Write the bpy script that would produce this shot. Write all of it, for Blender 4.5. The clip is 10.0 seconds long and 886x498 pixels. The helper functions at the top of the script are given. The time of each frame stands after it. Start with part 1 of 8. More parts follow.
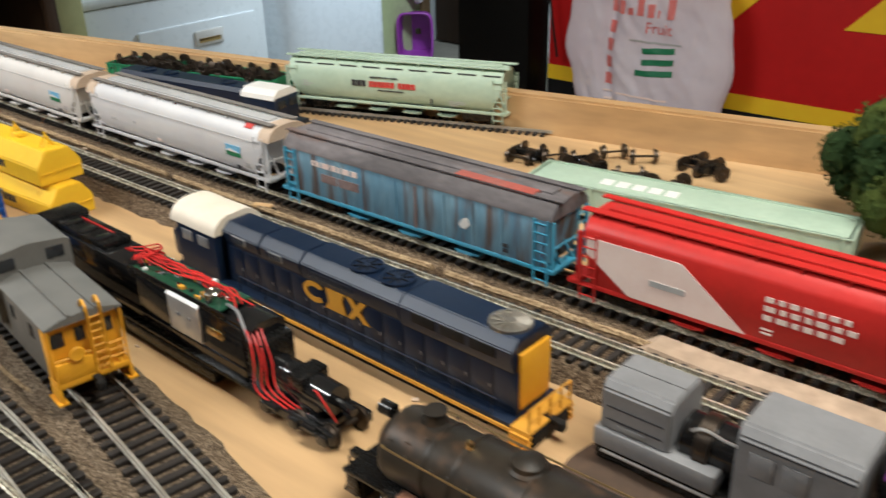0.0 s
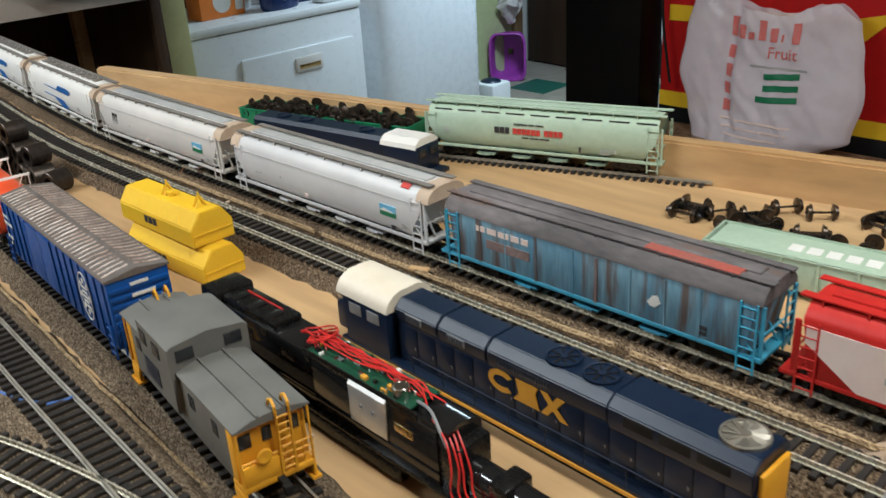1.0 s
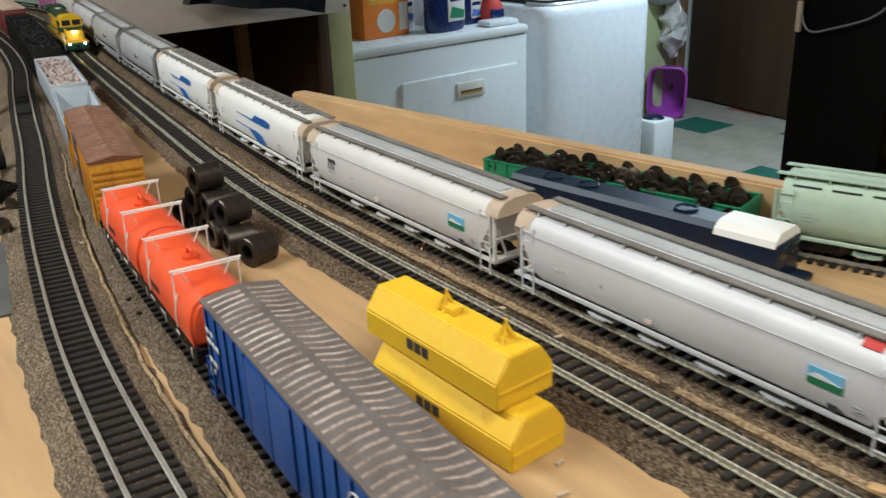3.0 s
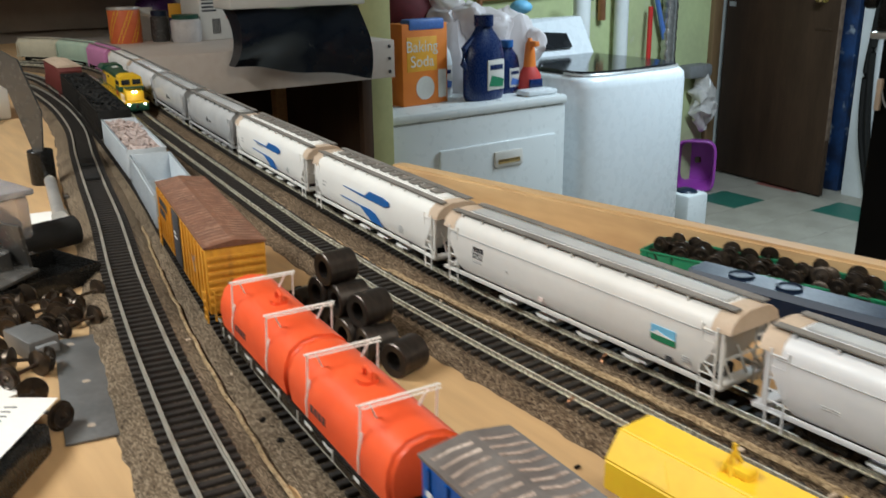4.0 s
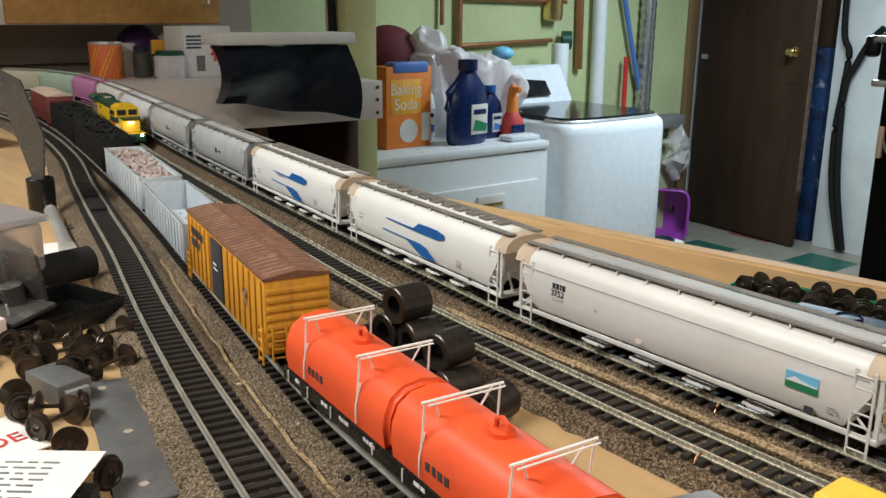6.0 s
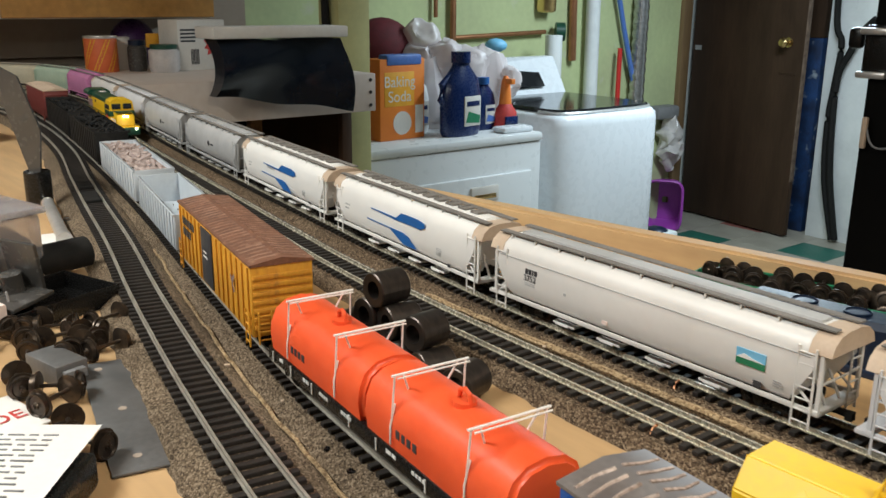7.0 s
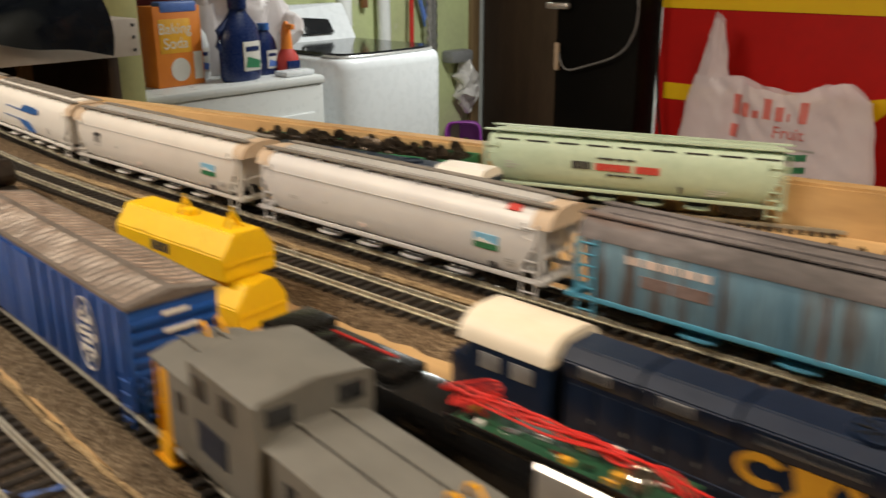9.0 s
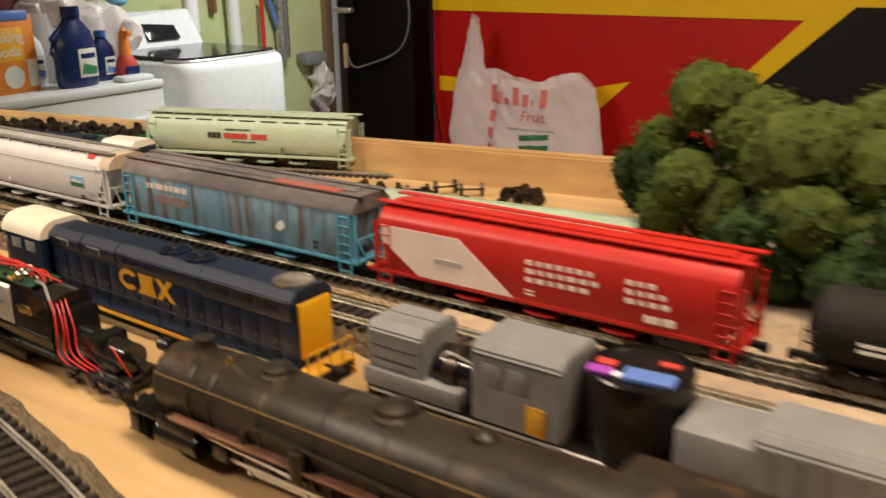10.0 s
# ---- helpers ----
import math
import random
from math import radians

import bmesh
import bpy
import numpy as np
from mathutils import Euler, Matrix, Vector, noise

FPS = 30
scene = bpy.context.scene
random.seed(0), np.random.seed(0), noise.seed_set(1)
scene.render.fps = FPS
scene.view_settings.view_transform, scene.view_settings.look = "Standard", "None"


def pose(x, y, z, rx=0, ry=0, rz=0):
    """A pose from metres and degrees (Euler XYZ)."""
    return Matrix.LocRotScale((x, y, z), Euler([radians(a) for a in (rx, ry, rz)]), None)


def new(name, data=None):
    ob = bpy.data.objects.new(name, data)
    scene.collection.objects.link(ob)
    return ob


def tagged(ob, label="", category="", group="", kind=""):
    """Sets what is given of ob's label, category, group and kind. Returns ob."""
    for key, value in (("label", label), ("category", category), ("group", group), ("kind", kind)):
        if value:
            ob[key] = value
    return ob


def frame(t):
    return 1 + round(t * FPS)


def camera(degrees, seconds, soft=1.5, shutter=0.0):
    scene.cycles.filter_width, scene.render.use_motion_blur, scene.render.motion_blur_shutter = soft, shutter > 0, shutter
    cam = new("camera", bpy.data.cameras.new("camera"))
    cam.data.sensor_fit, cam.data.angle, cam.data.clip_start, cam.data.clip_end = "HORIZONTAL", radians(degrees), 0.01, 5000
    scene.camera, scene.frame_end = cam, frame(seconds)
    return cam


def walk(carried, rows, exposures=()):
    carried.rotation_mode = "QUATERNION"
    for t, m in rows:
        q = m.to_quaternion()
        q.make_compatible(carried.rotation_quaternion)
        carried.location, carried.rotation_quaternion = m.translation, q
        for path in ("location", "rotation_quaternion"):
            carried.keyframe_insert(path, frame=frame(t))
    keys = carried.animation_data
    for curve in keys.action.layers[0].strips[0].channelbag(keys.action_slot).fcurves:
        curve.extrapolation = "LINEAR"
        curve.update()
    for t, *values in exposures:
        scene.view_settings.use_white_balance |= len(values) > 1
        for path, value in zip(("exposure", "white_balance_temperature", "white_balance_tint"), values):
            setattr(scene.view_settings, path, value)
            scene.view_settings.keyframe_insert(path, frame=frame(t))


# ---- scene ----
cam = camera(53.1, 10.0, soft=1.5, shutter=0.4)
METRES, EYE, TILT, LEAN, TURN = 1.25, 0.239, -25.54, 1.245, 39.37
ROWS = [
    (0.0, 0.0, 0.0, 0.0, 0.0, 0.0, -0.0),
    (0.5, -0.0225, 0.0172, 0.0142, 4.54, 0.4, -0.4),
    (1.0, -0.0427, 0.026, 0.0259, 5.39, 1.03, -0.39),
    (1.5, -0.0594, 0.0521, 0.0453, 4.67, 1.97, 0.28),
    (2.0, -0.0785, 0.1113, 0.0579, 8.86, 3.12, -3.95),
    (2.5, -0.1358, 0.1497, 0.0623, 12.5, 2.68, -5.98),
    (3.0, -0.1732, 0.1913, 0.0736, 12.86, 2.26, -5.16),
    (4.5, -0.3019, 0.259, 0.0883, 13.0, 8.7, -7.72),
    (5.0, -0.3195, 0.2677, 0.0826, 12.1, 9.77, -7.45),
    (5.5, -0.3261, 0.2779, 0.0814, 11.12, 9.89, -7.3),
    (7.0, -0.3115, 0.2574, 0.0777, 10.68, 9.19, -6.86),
    (7.5, -0.2941, 0.2396, 0.0664, 10.09, 8.77, -6.65),
    (8.0, -0.2495, 0.2165, 0.0536, 8.3, 8.29, -5.67),
    (8.5, -0.1932, 0.1762, 0.0311, 5.11, 7.63, -3.85),
    (9.0, -0.1245, 0.1381, 0.007, 1.19, 7.07, -1.88),
    (9.5, -0.0192, 0.0628, -0.0178, -2.46, 7.05, -0.14),
    (10.0, 0.0486, -0.0363, -0.0563, -5.12, 7.16, 1.78),
]
EXPOSURES = [(0.0, 0.22, 5850, 6), (1.0, 0.0, 5600, 3), (2.0, 0.0, 5580, 3), (3.0, 0.0, 5700, 3), (5.0, 0.07, 5950, 4), (7.5, 0.06, 6150, 5), (8.5, -0.05, 6800, 8), (9.5, 0.08, 7900, 13), (10.0, 0.2, 7800, 13)]
walk(cam, [(t, pose(0, 0, EYE, TILT, LEAN, TURN) @ pose(METRES * x, METRES * y, METRES * z, 90 + pitch, roll, yaw)) for t, x, y, z, yaw, pitch, roll in ROWS],
     EXPOSURES)

# ---- light: ceiling lamps of the basement, all above the view ----
FLOOR, CEIL, RAIL = -1.2, 1.15, 0.012
world = bpy.data.worlds.new("world")
scene.world = world
world.use_nodes = True
world.node_tree.nodes["Background"].inputs[0].default_value = (0.9, 0.95, 1.0, 1)
world.node_tree.nodes["Background"].inputs[1].default_value = 0.006


def ceiling_lamp(x, y, sx, sy, watts, colour):
    lamp = bpy.data.lights.new("ceiling_lamp", "AREA")
    lamp.shape, lamp.size, lamp.size_y, lamp.energy, lamp.color = "RECTANGLE", sx, sy, watts, colour
    ob = new("ceiling_lamp", lamp)
    ob.matrix_world = pose(x, y, CEIL - 0.06)
    return ob


ceiling_lamp(-1.35, -0.6, 1.0, 0.2, 31, (1.0, 0.94, 0.86))
ceiling_lamp(0.25, 0.28, 1.0, 0.2, 19, (1.0, 0.90, 0.76))
ceiling_lamp(-2.3, 3.4, 1.2, 0.4, 60, (0.84, 0.94, 1.0))


# ---- materials ----
def mat(name, c1, c2=None, scale=40, rough=0.5, metal=0.0, bump=0.0, bscale=None, fine=0.12, stretch=(1, 1, 1), spec=0.5, emit=0.0, wear=None, wear_at=0.62):
    """Two-scale noise between two colours, fine grain, relief and worn patches."""
    m = bpy.data.materials.new(name)
    m.use_nodes = True
    n, l = m.node_tree.nodes, m.node_tree.links
    b = n["Principled BSDF"]
    c2 = c2 or tuple(v * 0.82 for v in c1)
    tc, mp = n.new("ShaderNodeTexCoord"), n.new("ShaderNodeMapping")
    mp.inputs["Scale"].default_value = stretch
    l.new(tc.outputs["Object"], mp.inputs[0])
    big, small, ramp, mix = n.new("ShaderNodeTexNoise"), n.new("ShaderNodeTexNoise"), n.new("ShaderNodeMix"), n.new("ShaderNodeMix")
    big.inputs["Scale"].default_value, big.inputs["Detail"].default_value = scale, 4
    small.inputs["Scale"].default_value, small.inputs["Detail"].default_value = scale * 9, 3
    l.new(mp.outputs[0], big.inputs[0]), l.new(mp.outputs[0], small.inputs[0])
    r = n.new("ShaderNodeMapRange")
    r.inputs[1].default_value, r.inputs[2].default_value = 0.33, 0.67
    l.new(big.outputs[0], r.inputs[0])
    ramp.data_type = mix.data_type = "RGBA"
    ramp.inputs[6].default_value, ramp.inputs[7].default_value = (*c1, 1), (*c2, 1)
    l.new(r.outputs[0], ramp.inputs[0])
    mix.blend_type = "OVERLAY"
    mix.inputs[0].default_value = fine
    l.new(ramp.outputs[2], mix.inputs[6]), l.new(small.outputs[0], mix.inputs[7])
    colour = mix.outputs[2]
    if wear:
        w, wr, wm = n.new("ShaderNodeTexNoise"), n.new("ShaderNodeMapRange"), n.new("ShaderNodeMix")
        w.inputs["Scale"].default_value, w.inputs["Detail"].default_value = scale * 1.7, 8
        wr.inputs[1].default_value, wr.inputs[2].default_value = wear_at, wear_at + 0.12
        wm.data_type = "RGBA"
        l.new(mp.outputs[0], w.inputs[0]), l.new(w.outputs[0], wr.inputs[0]), l.new(wr.outputs[0], wm.inputs[0])
        l.new(colour, wm.inputs[6])
        wm.inputs[7].default_value = (*wear, 1)
        colour = wm.outputs[2]
    l.new(colour, b.inputs["Base Color"])
    rr = n.new("ShaderNodeMapRange")
    rr.inputs[3].default_value, rr.inputs[4].default_value = max(0.03, rough - 0.12), min(1, rough + 0.12)
    l.new(small.outputs[0], rr.inputs[0]), l.new(rr.outputs[0], b.inputs["Roughness"])
    b.inputs["Metallic"].default_value = metal
    b.inputs["Specular IOR Level"].default_value = spec
    if bump:
        bp, bn = n.new("ShaderNodeBump"), n.new("ShaderNodeTexNoise")
        bn.inputs["Scale"].default_value, bn.inputs["Detail"].default_value = bscale or scale * 6, 5
        l.new(mp.outputs[0], bn.inputs[0])
        bp.inputs["Strength"].default_value, bp.inputs["Distance"].default_value = min(1, bump), 0.0006
        l.new(bn.outputs[0], bp.inputs["Height"]), l.new(bp.outputs[0], b.inputs["Normal"])
    if emit:
        b.inputs["Emission Color"].default_value = (*c1, 1)
        b.inputs["Emission Strength"].default_value = emit
    return m


def granular(name, cols, cell, rough=0.95, depth=0.0008):
    """Loose stone or ground cork: small cells of mixed tone with relief."""
    m = bpy.data.materials.new(name)
    m.use_nodes = True
    n, l = m.node_tree.nodes, m.node_tree.links
    b = n["Principled BSDF"]
    tc, v, v2, ramp, big, mix = n.new("ShaderNodeTexCoord"), n.new("ShaderNodeTexVoronoi"), n.new("ShaderNodeTexVoronoi"), n.new("ShaderNodeValToRGB"), n.new("ShaderNodeTexNoise"), n.new("ShaderNodeMix")
    v.inputs["Scale"].default_value = v2.inputs["Scale"].default_value = 1 / cell
    l.new(tc.outputs["Object"], v.inputs[0]), l.new(tc.outputs["Object"], v2.inputs[0]), l.new(tc.outputs["Object"], big.inputs[0])
    sep = n.new("ShaderNodeSeparateColor")
    l.new(v.outputs["Color"], sep.inputs[0])
    e = ramp.color_ramp.elements
    e[0].color, e[1].color = (*cols[0], 1), (*cols[-1], 1)
    for i, c in enumerate(cols[1:-1]):
        e.new((i + 1) / (len(cols) - 1)).color = (*c, 1)
    l.new(sep.outputs[0], ramp.inputs[0])
    big.inputs["Scale"].default_value, big.inputs["Detail"].default_value = 18, 6
    mix.data_type, mix.blend_type = "RGBA", "OVERLAY"
    mix.inputs[0].default_value = 0.6
    l.new(ramp.outputs[0], mix.inputs[6]), l.new(big.outputs[0], mix.inputs[7]), l.new(mix.outputs[2], b.inputs["Base Color"])
    b.inputs["Roughness"].default_value = rough
    b.inputs["Specular IOR Level"].default_value = 0.2
    bp = n.new("ShaderNodeBump")
    bp.inputs["Strength"].default_value, bp.inputs["Distance"].default_value = 1.0, depth
    inv = n.new("ShaderNodeMath")
    inv.operation = "SUBTRACT"
    inv.inputs[0].default_value = 1
    l.new(v2.outputs[0], inv.inputs[1]), l.new(inv.outputs[0], bp.inputs["Height"]), l.new(bp.outputs[0], b.inputs["Normal"])
    return m


def wooden(name, c1, c2, scale=8, rough=0.6, along=(0.12, 1, 1)):
    return mat(name, c1, c2, scale, rough, bump=0.25, bscale=scale * 8, fine=0.35, stretch=along)


M = dict(
    ply=mat("plywood", (0.52, 0.345, 0.175), (0.43, 0.265, 0.12), 9, 0.6, bump=0.25, bscale=70, fine=0.35, stretch=(0.12, 1, 1), wear=(0.30, 0.17, 0.075), wear_at=0.70),
    pine=wooden("pine", (0.58, 0.39, 0.20), (0.47, 0.28, 0.12), 10, 0.55),
    cork=granular("ballasted_cork", [(0.022, 0.013, 0.008), (0.085, 0.056, 0.033), (0.14, 0.097, 0.06), (0.28, 0.21, 0.14)], 0.0008, depth=0.0005),
    grey_ballast=granular("grey_ballast", [(0.034, 0.023, 0.014), (0.105, 0.075, 0.047), (0.165, 0.122, 0.08), (0.30, 0.235, 0.165)], 0.0008, depth=0.0005),
    tie=mat("sleeper_plastic", (0.020, 0.015, 0.012), (0.010, 0.008, 0.007), 300, 0.6, fine=0.3),
    rail=mat("nickel_silver_rail", (0.72, 0.68, 0.55), (0.54, 0.50, 0.39), 60, 0.26, 0.6),
    rail_weathered=mat("weathered_rail", (0.50, 0.48, 0.42), (0.34, 0.31, 0.26), 60, 0.34, 0.5),
    black=mat("black_plastic", (0.006, 0.006, 0.006), (0.009, 0.0088, 0.0085), 120, 0.26, spec=0.4),
    black_matte=mat("black_matte", (0.008, 0.0075, 0.007), (0.014, 0.013, 0.012), 90, 0.75, bump=0.2, spec=0.25),
    black_gloss=mat("black_gloss", (0.008, 0.008, 0.009), (0.012, 0.012, 0.012), 60, 0.12),
    wheel=mat("blackened_wheel", (0.05, 0.042, 0.036), (0.10, 0.075, 0.055), 200, 0.32, 0.8),
    wheel_tread=mat("wheel_tread", (0.35, 0.33, 0.30), (0.22, 0.2, 0.17), 200, 0.25, 1.0),
    flix=mat("light_grey_car_paint", (0.72, 0.70, 0.67), (0.65, 0.63, 0.60), 24, 0.42, fine=0.06),
    flix2=mat("cool_grey_car_paint", (0.68, 0.68, 0.69), (0.60, 0.60, 0.62), 24, 0.42, fine=0.06),
    white_car=mat("white_car_paint", (0.84, 0.83, 0.80), (0.79, 0.77, 0.74), 24, 0.4, fine=0.06),
    grey_car=mat("mid_grey_car_paint", (0.46, 0.46, 0.46), (0.38, 0.38, 0.38), 28, 0.5),
    acf=mat("pale_green_car_paint", (0.44, 0.55, 0.43), (0.38, 0.49, 0.38), 26, 0.5),
    blue_hop=mat("faded_blue_car_paint", (0.10, 0.23, 0.345), (0.20, 0.335, 0.42), 34, 0.75, stretch=(2.2, 2.2, 0.22), fine=0.45, wear=(0.12, 0.095, 0.09), wear_at=0.50),
    blue_trim=mat("bright_blue_trim", (0.06, 0.36, 0.55), (0.08, 0.30, 0.45), 60, 0.6),
    rust_roof=mat("rusty_grey_roof", (0.095, 0.085, 0.088), (0.19, 0.17, 0.175), 30, 0.8, fine=0.55, wear=(0.14, 0.08, 0.06), stretch=(0.4, 1, 1)),
    roof_red=mat("red_oxide_patch", (0.36, 0.07, 0.05), (0.28, 0.10, 0.08), 60, 0.8, fine=0.4),
    dirt=mat("brown_grime", (0.20, 0.13, 0.12), (0.26, 0.19, 0.18), 90, 0.85, fine=0.5),
    walkway=mat("roof_walk_grey", (0.22, 0.20, 0.18), (0.16, 0.145, 0.13), 60, 0.7, fine=0.3),
    tan=mat("tan_roof_end", (0.56, 0.44, 0.33), (0.48, 0.36, 0.26), 60, 0.65),
    red=mat("red_car_paint", (0.52, 0.022, 0.018), (0.44, 0.020, 0.016), 40, 0.42, spec=0.35),
    pinkish=mat("chalky_white_stripe", (0.88, 0.73, 0.67), (0.82, 0.65, 0.59), 50, 0.6),
    orange=mat("orange_hood", (0.80, 0.10, 0.025), (0.72, 0.08, 0.02), 40, 0.42),
    yellow_box=mat("weathered_yellow", (0.66, 0.32, 0.02), (0.56, 0.25, 0.02), 45, 0.6, fine=0.3, stretch=(1.5, 1.5, 0.5), wear=(0.20, 0.09, 0.03), wear_at=0.63),
    rust=mat("rusty_roof", (0.20, 0.085, 0.045), (0.13, 0.06, 0.035), 60, 0.75, fine=0.5, wear=(0.30, 0.16, 0.10)),
    rust_rib=mat("rubbed_rust_rib", (0.33, 0.19, 0.13), (0.19, 0.09, 0.055), 110, 0.6, fine=0.5),
    royal=mat("royal_blue", (0.008, 0.080, 0.34), (0.006, 0.062, 0.27), 40, 0.42),
    box_roof=mat("grey_box_roof", (0.17, 0.15, 0.14), (0.12, 0.10, 0.092), 60, 0.38, fine=0.3),
    # pale tone paints the ribs' bright reflections as well as scratches
    box_rib=mat("scratched_rib_with_glint", (0.60, 0.47, 0.40), (0.26, 0.19, 0.155), 70, 0.28, fine=0.4),
    yellow_hood=mat("bright_yellow_plastic", (0.86, 0.55, 0.022), (0.80, 0.48, 0.016), 30, 0.42),
    grey_cab=mat("caboose_grey", (0.145, 0.143, 0.132), (0.115, 0.114, 0.106), 50, 0.6),
    orange_yellow=mat("caboose_end_yellow", (0.78, 0.38, 0.015), (0.70, 0.33, 0.012), 50, 0.5),
    navy=mat("navy_locomotive", (0.0065, 0.015, 0.038), (0.005, 0.012, 0.030), 50, 0.36, spec=0.4),
    cream=mat("cream_cab_roof", (0.78, 0.70, 0.58), (0.72, 0.64, 0.52), 50, 0.5),
    gold=mat("gold_lettering", (0.68, 0.34, 0.03), (0.60, 0.29, 0.03), 90, 0.5),
    cnw_green=mat("dark_green_paint", (0.012, 0.065, 0.038), (0.010, 0.055, 0.032), 60, 0.4),
    cnw_yellow=mat("loco_yellow_paint", (0.82, 0.50, 0.01), (0.78, 0.46, 0.01), 60, 0.38),
    white=mat("white_print", (0.80, 0.79, 0.76), (0.74, 0.73, 0.70), 90, 0.5),
    ink=mat("dark_print", (0.03, 0.03, 0.035), (0.045, 0.045, 0.05), 90, 0.6),
    red_ink=mat("red_print", (0.55, 0.05, 0.04), (0.48, 0.04, 0.035), 90, 0.6),
    faded_red=mat("faded_red_print", (0.72, 0.16, 0.15), (0.66, 0.22, 0.20), 90, 0.6),
    adm_blue=mat("blue_print", (0.02, 0.13, 0.42), (0.018, 0.11, 0.36), 90, 0.5),
    sky_blue=mat("light_blue_print", (0.20, 0.50, 0.74), (0.17, 0.45, 0.68), 90, 0.5),
    logo_green=mat("green_print", (0.02, 0.20, 0.09), (0.018, 0.17, 0.075), 90, 0.5),
    iron=mat("bare_metal", (0.72, 0.71, 0.69), (0.60, 0.59, 0.57), 60, 0.35, 0.7),
    solder=mat("bright_can", (0.75, 0.72, 0.66), (0.6, 0.57, 0.52), 60, 0.2, 1.0),
    fan_metal=mat("steel_fan", (0.55, 0.52, 0.46), (0.38, 0.35, 0.30), 60, 0.4, 0.9),
    pcb=mat("circuit_green", (0.008, 0.045, 0.026), (0.012, 0.065, 0.032), 150, 0.35),
    wire_red=mat("red_wire", (0.60, 0.025, 0.02), (0.5, 0.02, 0.018), 90, 0.4),
    wire_blue=mat("blue_wire", (0.10, 0.20, 0.55), (0.08, 0.16, 0.45), 90, 0.4),
    coil=mat("dark_steel_coil", (0.045, 0.038, 0.034), (0.075, 0.06, 0.05), 90, 0.34, 0.7, stretch=(1, 3, 1)),
    steam=mat("weathered_black_boiler", (0.014, 0.012, 0.010), (0.030, 0.023, 0.016), 50, 0.42, fine=0.4, wear=(0.06, 0.036, 0.021), wear_at=0.58, spec=0.3),
    gun_grey=mat("grey_casting", (0.22, 0.22, 0.225), (0.18, 0.18, 0.185), 50, 0.5),
    plate=mat("grey_steel_plate", (0.19, 0.19, 0.19), (0.14, 0.14, 0.14), 35, 0.5, 0.5, fine=0.3),
    paper=mat("white_paper", (0.80, 0.78, 0.74), (0.76, 0.73, 0.69), 30, 0.85),
    clear=mat("cloudy_plastic", (0.62, 0.58, 0.56), (0.5, 0.47, 0.46), 40, 0.3),
    appliance=mat("appliance_enamel", (0.74, 0.77, 0.80), (0.71, 0.74, 0.77), 3, 0.28, fine=0.03),
    appliance_warm=mat("dryer_enamel", (0.72, 0.74, 0.74), (0.69, 0.71, 0.71), 3, 0.3, fine=0.03),
    lid_glass=mat("dark_tinted_glass", (0.012, 0.013, 0.015), (0.016, 0.017, 0.02), 5, 0.06),
    green_wall=mat("pale_green_wall", (0.52, 0.58, 0.30), (0.46, 0.50, 0.27), 3.5, 0.85, bump=0.3, bscale=60, wear=(0.56, 0.55, 0.46), wear_at=0.66),
    olive_post=mat("yellow_green_post", (0.46, 0.44, 0.20), (0.40, 0.38, 0.17), 6, 0.8, bump=0.2, bscale=60),
    tan_wall=mat("tan_wall", (0.36, 0.30, 0.24), (0.32, 0.26, 0.21), 4, 0.85, bump=0.2, bscale=80),
    white_wall=mat("whitewashed_wall", (0.62, 0.63, 0.60), (0.52, 0.53, 0.50), 5, 0.85, bump=0.3, bscale=50),
    ceiling=mat("ceiling_board", (0.40, 0.37, 0.33), (0.34, 0.31, 0.28), 3, 0.9),
    lino=mat("pale_floor_tile", (0.38, 0.35, 0.29), (0.30, 0.27, 0.22), 5, 0.45, fine=0.25),
    lino_green=mat("green_floor_tile", (0.03, 0.13, 0.095), (0.025, 0.11, 0.08), 6, 0.45, fine=0.25),
    lino_red=mat("brick_floor_tile", (0.28, 0.10, 0.08), (0.24, 0.085, 0.07), 6, 0.45, fine=0.25),
    door=mat("dark_brown_door", (0.060, 0.034, 0.020), (0.042, 0.024, 0.014), 4, 0.55, spec=0.2, stretch=(2, 2, 0.3), fine=0.3),
    brass=mat("brass", (0.75, 0.55, 0.25), (0.65, 0.45, 0.2), 40, 0.25, 1.0),
    brass_dull=mat("dull_brass", (0.30, 0.21, 0.09), (0.20, 0.13, 0.06), 60, 0.4, 0.8),
    blue_paint=mat("blue_painted_frame", (0.004, 0.012, 0.040), (0.010, 0.045, 0.15), 9, 0.6, fine=0.4, wear=(0.30, 0.33, 0.36), wear_at=0.62),
    purple_dark=mat("dark_purple_film", (0.045, 0.012, 0.075), (0.03, 0.009, 0.05), 12, 0.3),
    oak_dark=mat("worn_edge_wood", (0.20, 0.14, 0.10), (0.10, 0.065, 0.045), 30, 0.7),
    oak_jamb=wooden("worn_door_casing", (0.20, 0.125, 0.06), (0.15, 0.09, 0.042), 6, 0.6, along=(1, 1, 0.12)),
    purple=mat("purple_plastic", (0.36, 0.06, 0.42), (0.31, 0.05, 0.37), 10, 0.4),
    oak=wooden("oak_veneer", (0.52, 0.29, 0.09), (0.44, 0.23, 0.065), 5, 0.4),
    shelf=mat("white_shelf_board", (0.64, 0.55, 0.48), (0.60, 0.51, 0.44), 6, 0.6),
    bin_bag=mat("black_bin_bag", (0.006, 0.009, 0.016), (0.010, 0.014, 0.022), 20, 0.16, bump=1.0, bscale=30),
    card=mat("white_cardboard", (0.68, 0.65, 0.60), (0.62, 0.59, 0.54), 12, 0.8),
    soap_orange=mat("orange_carton", (0.80, 0.24, 0.03), (0.74, 0.20, 0.025), 14, 0.5),
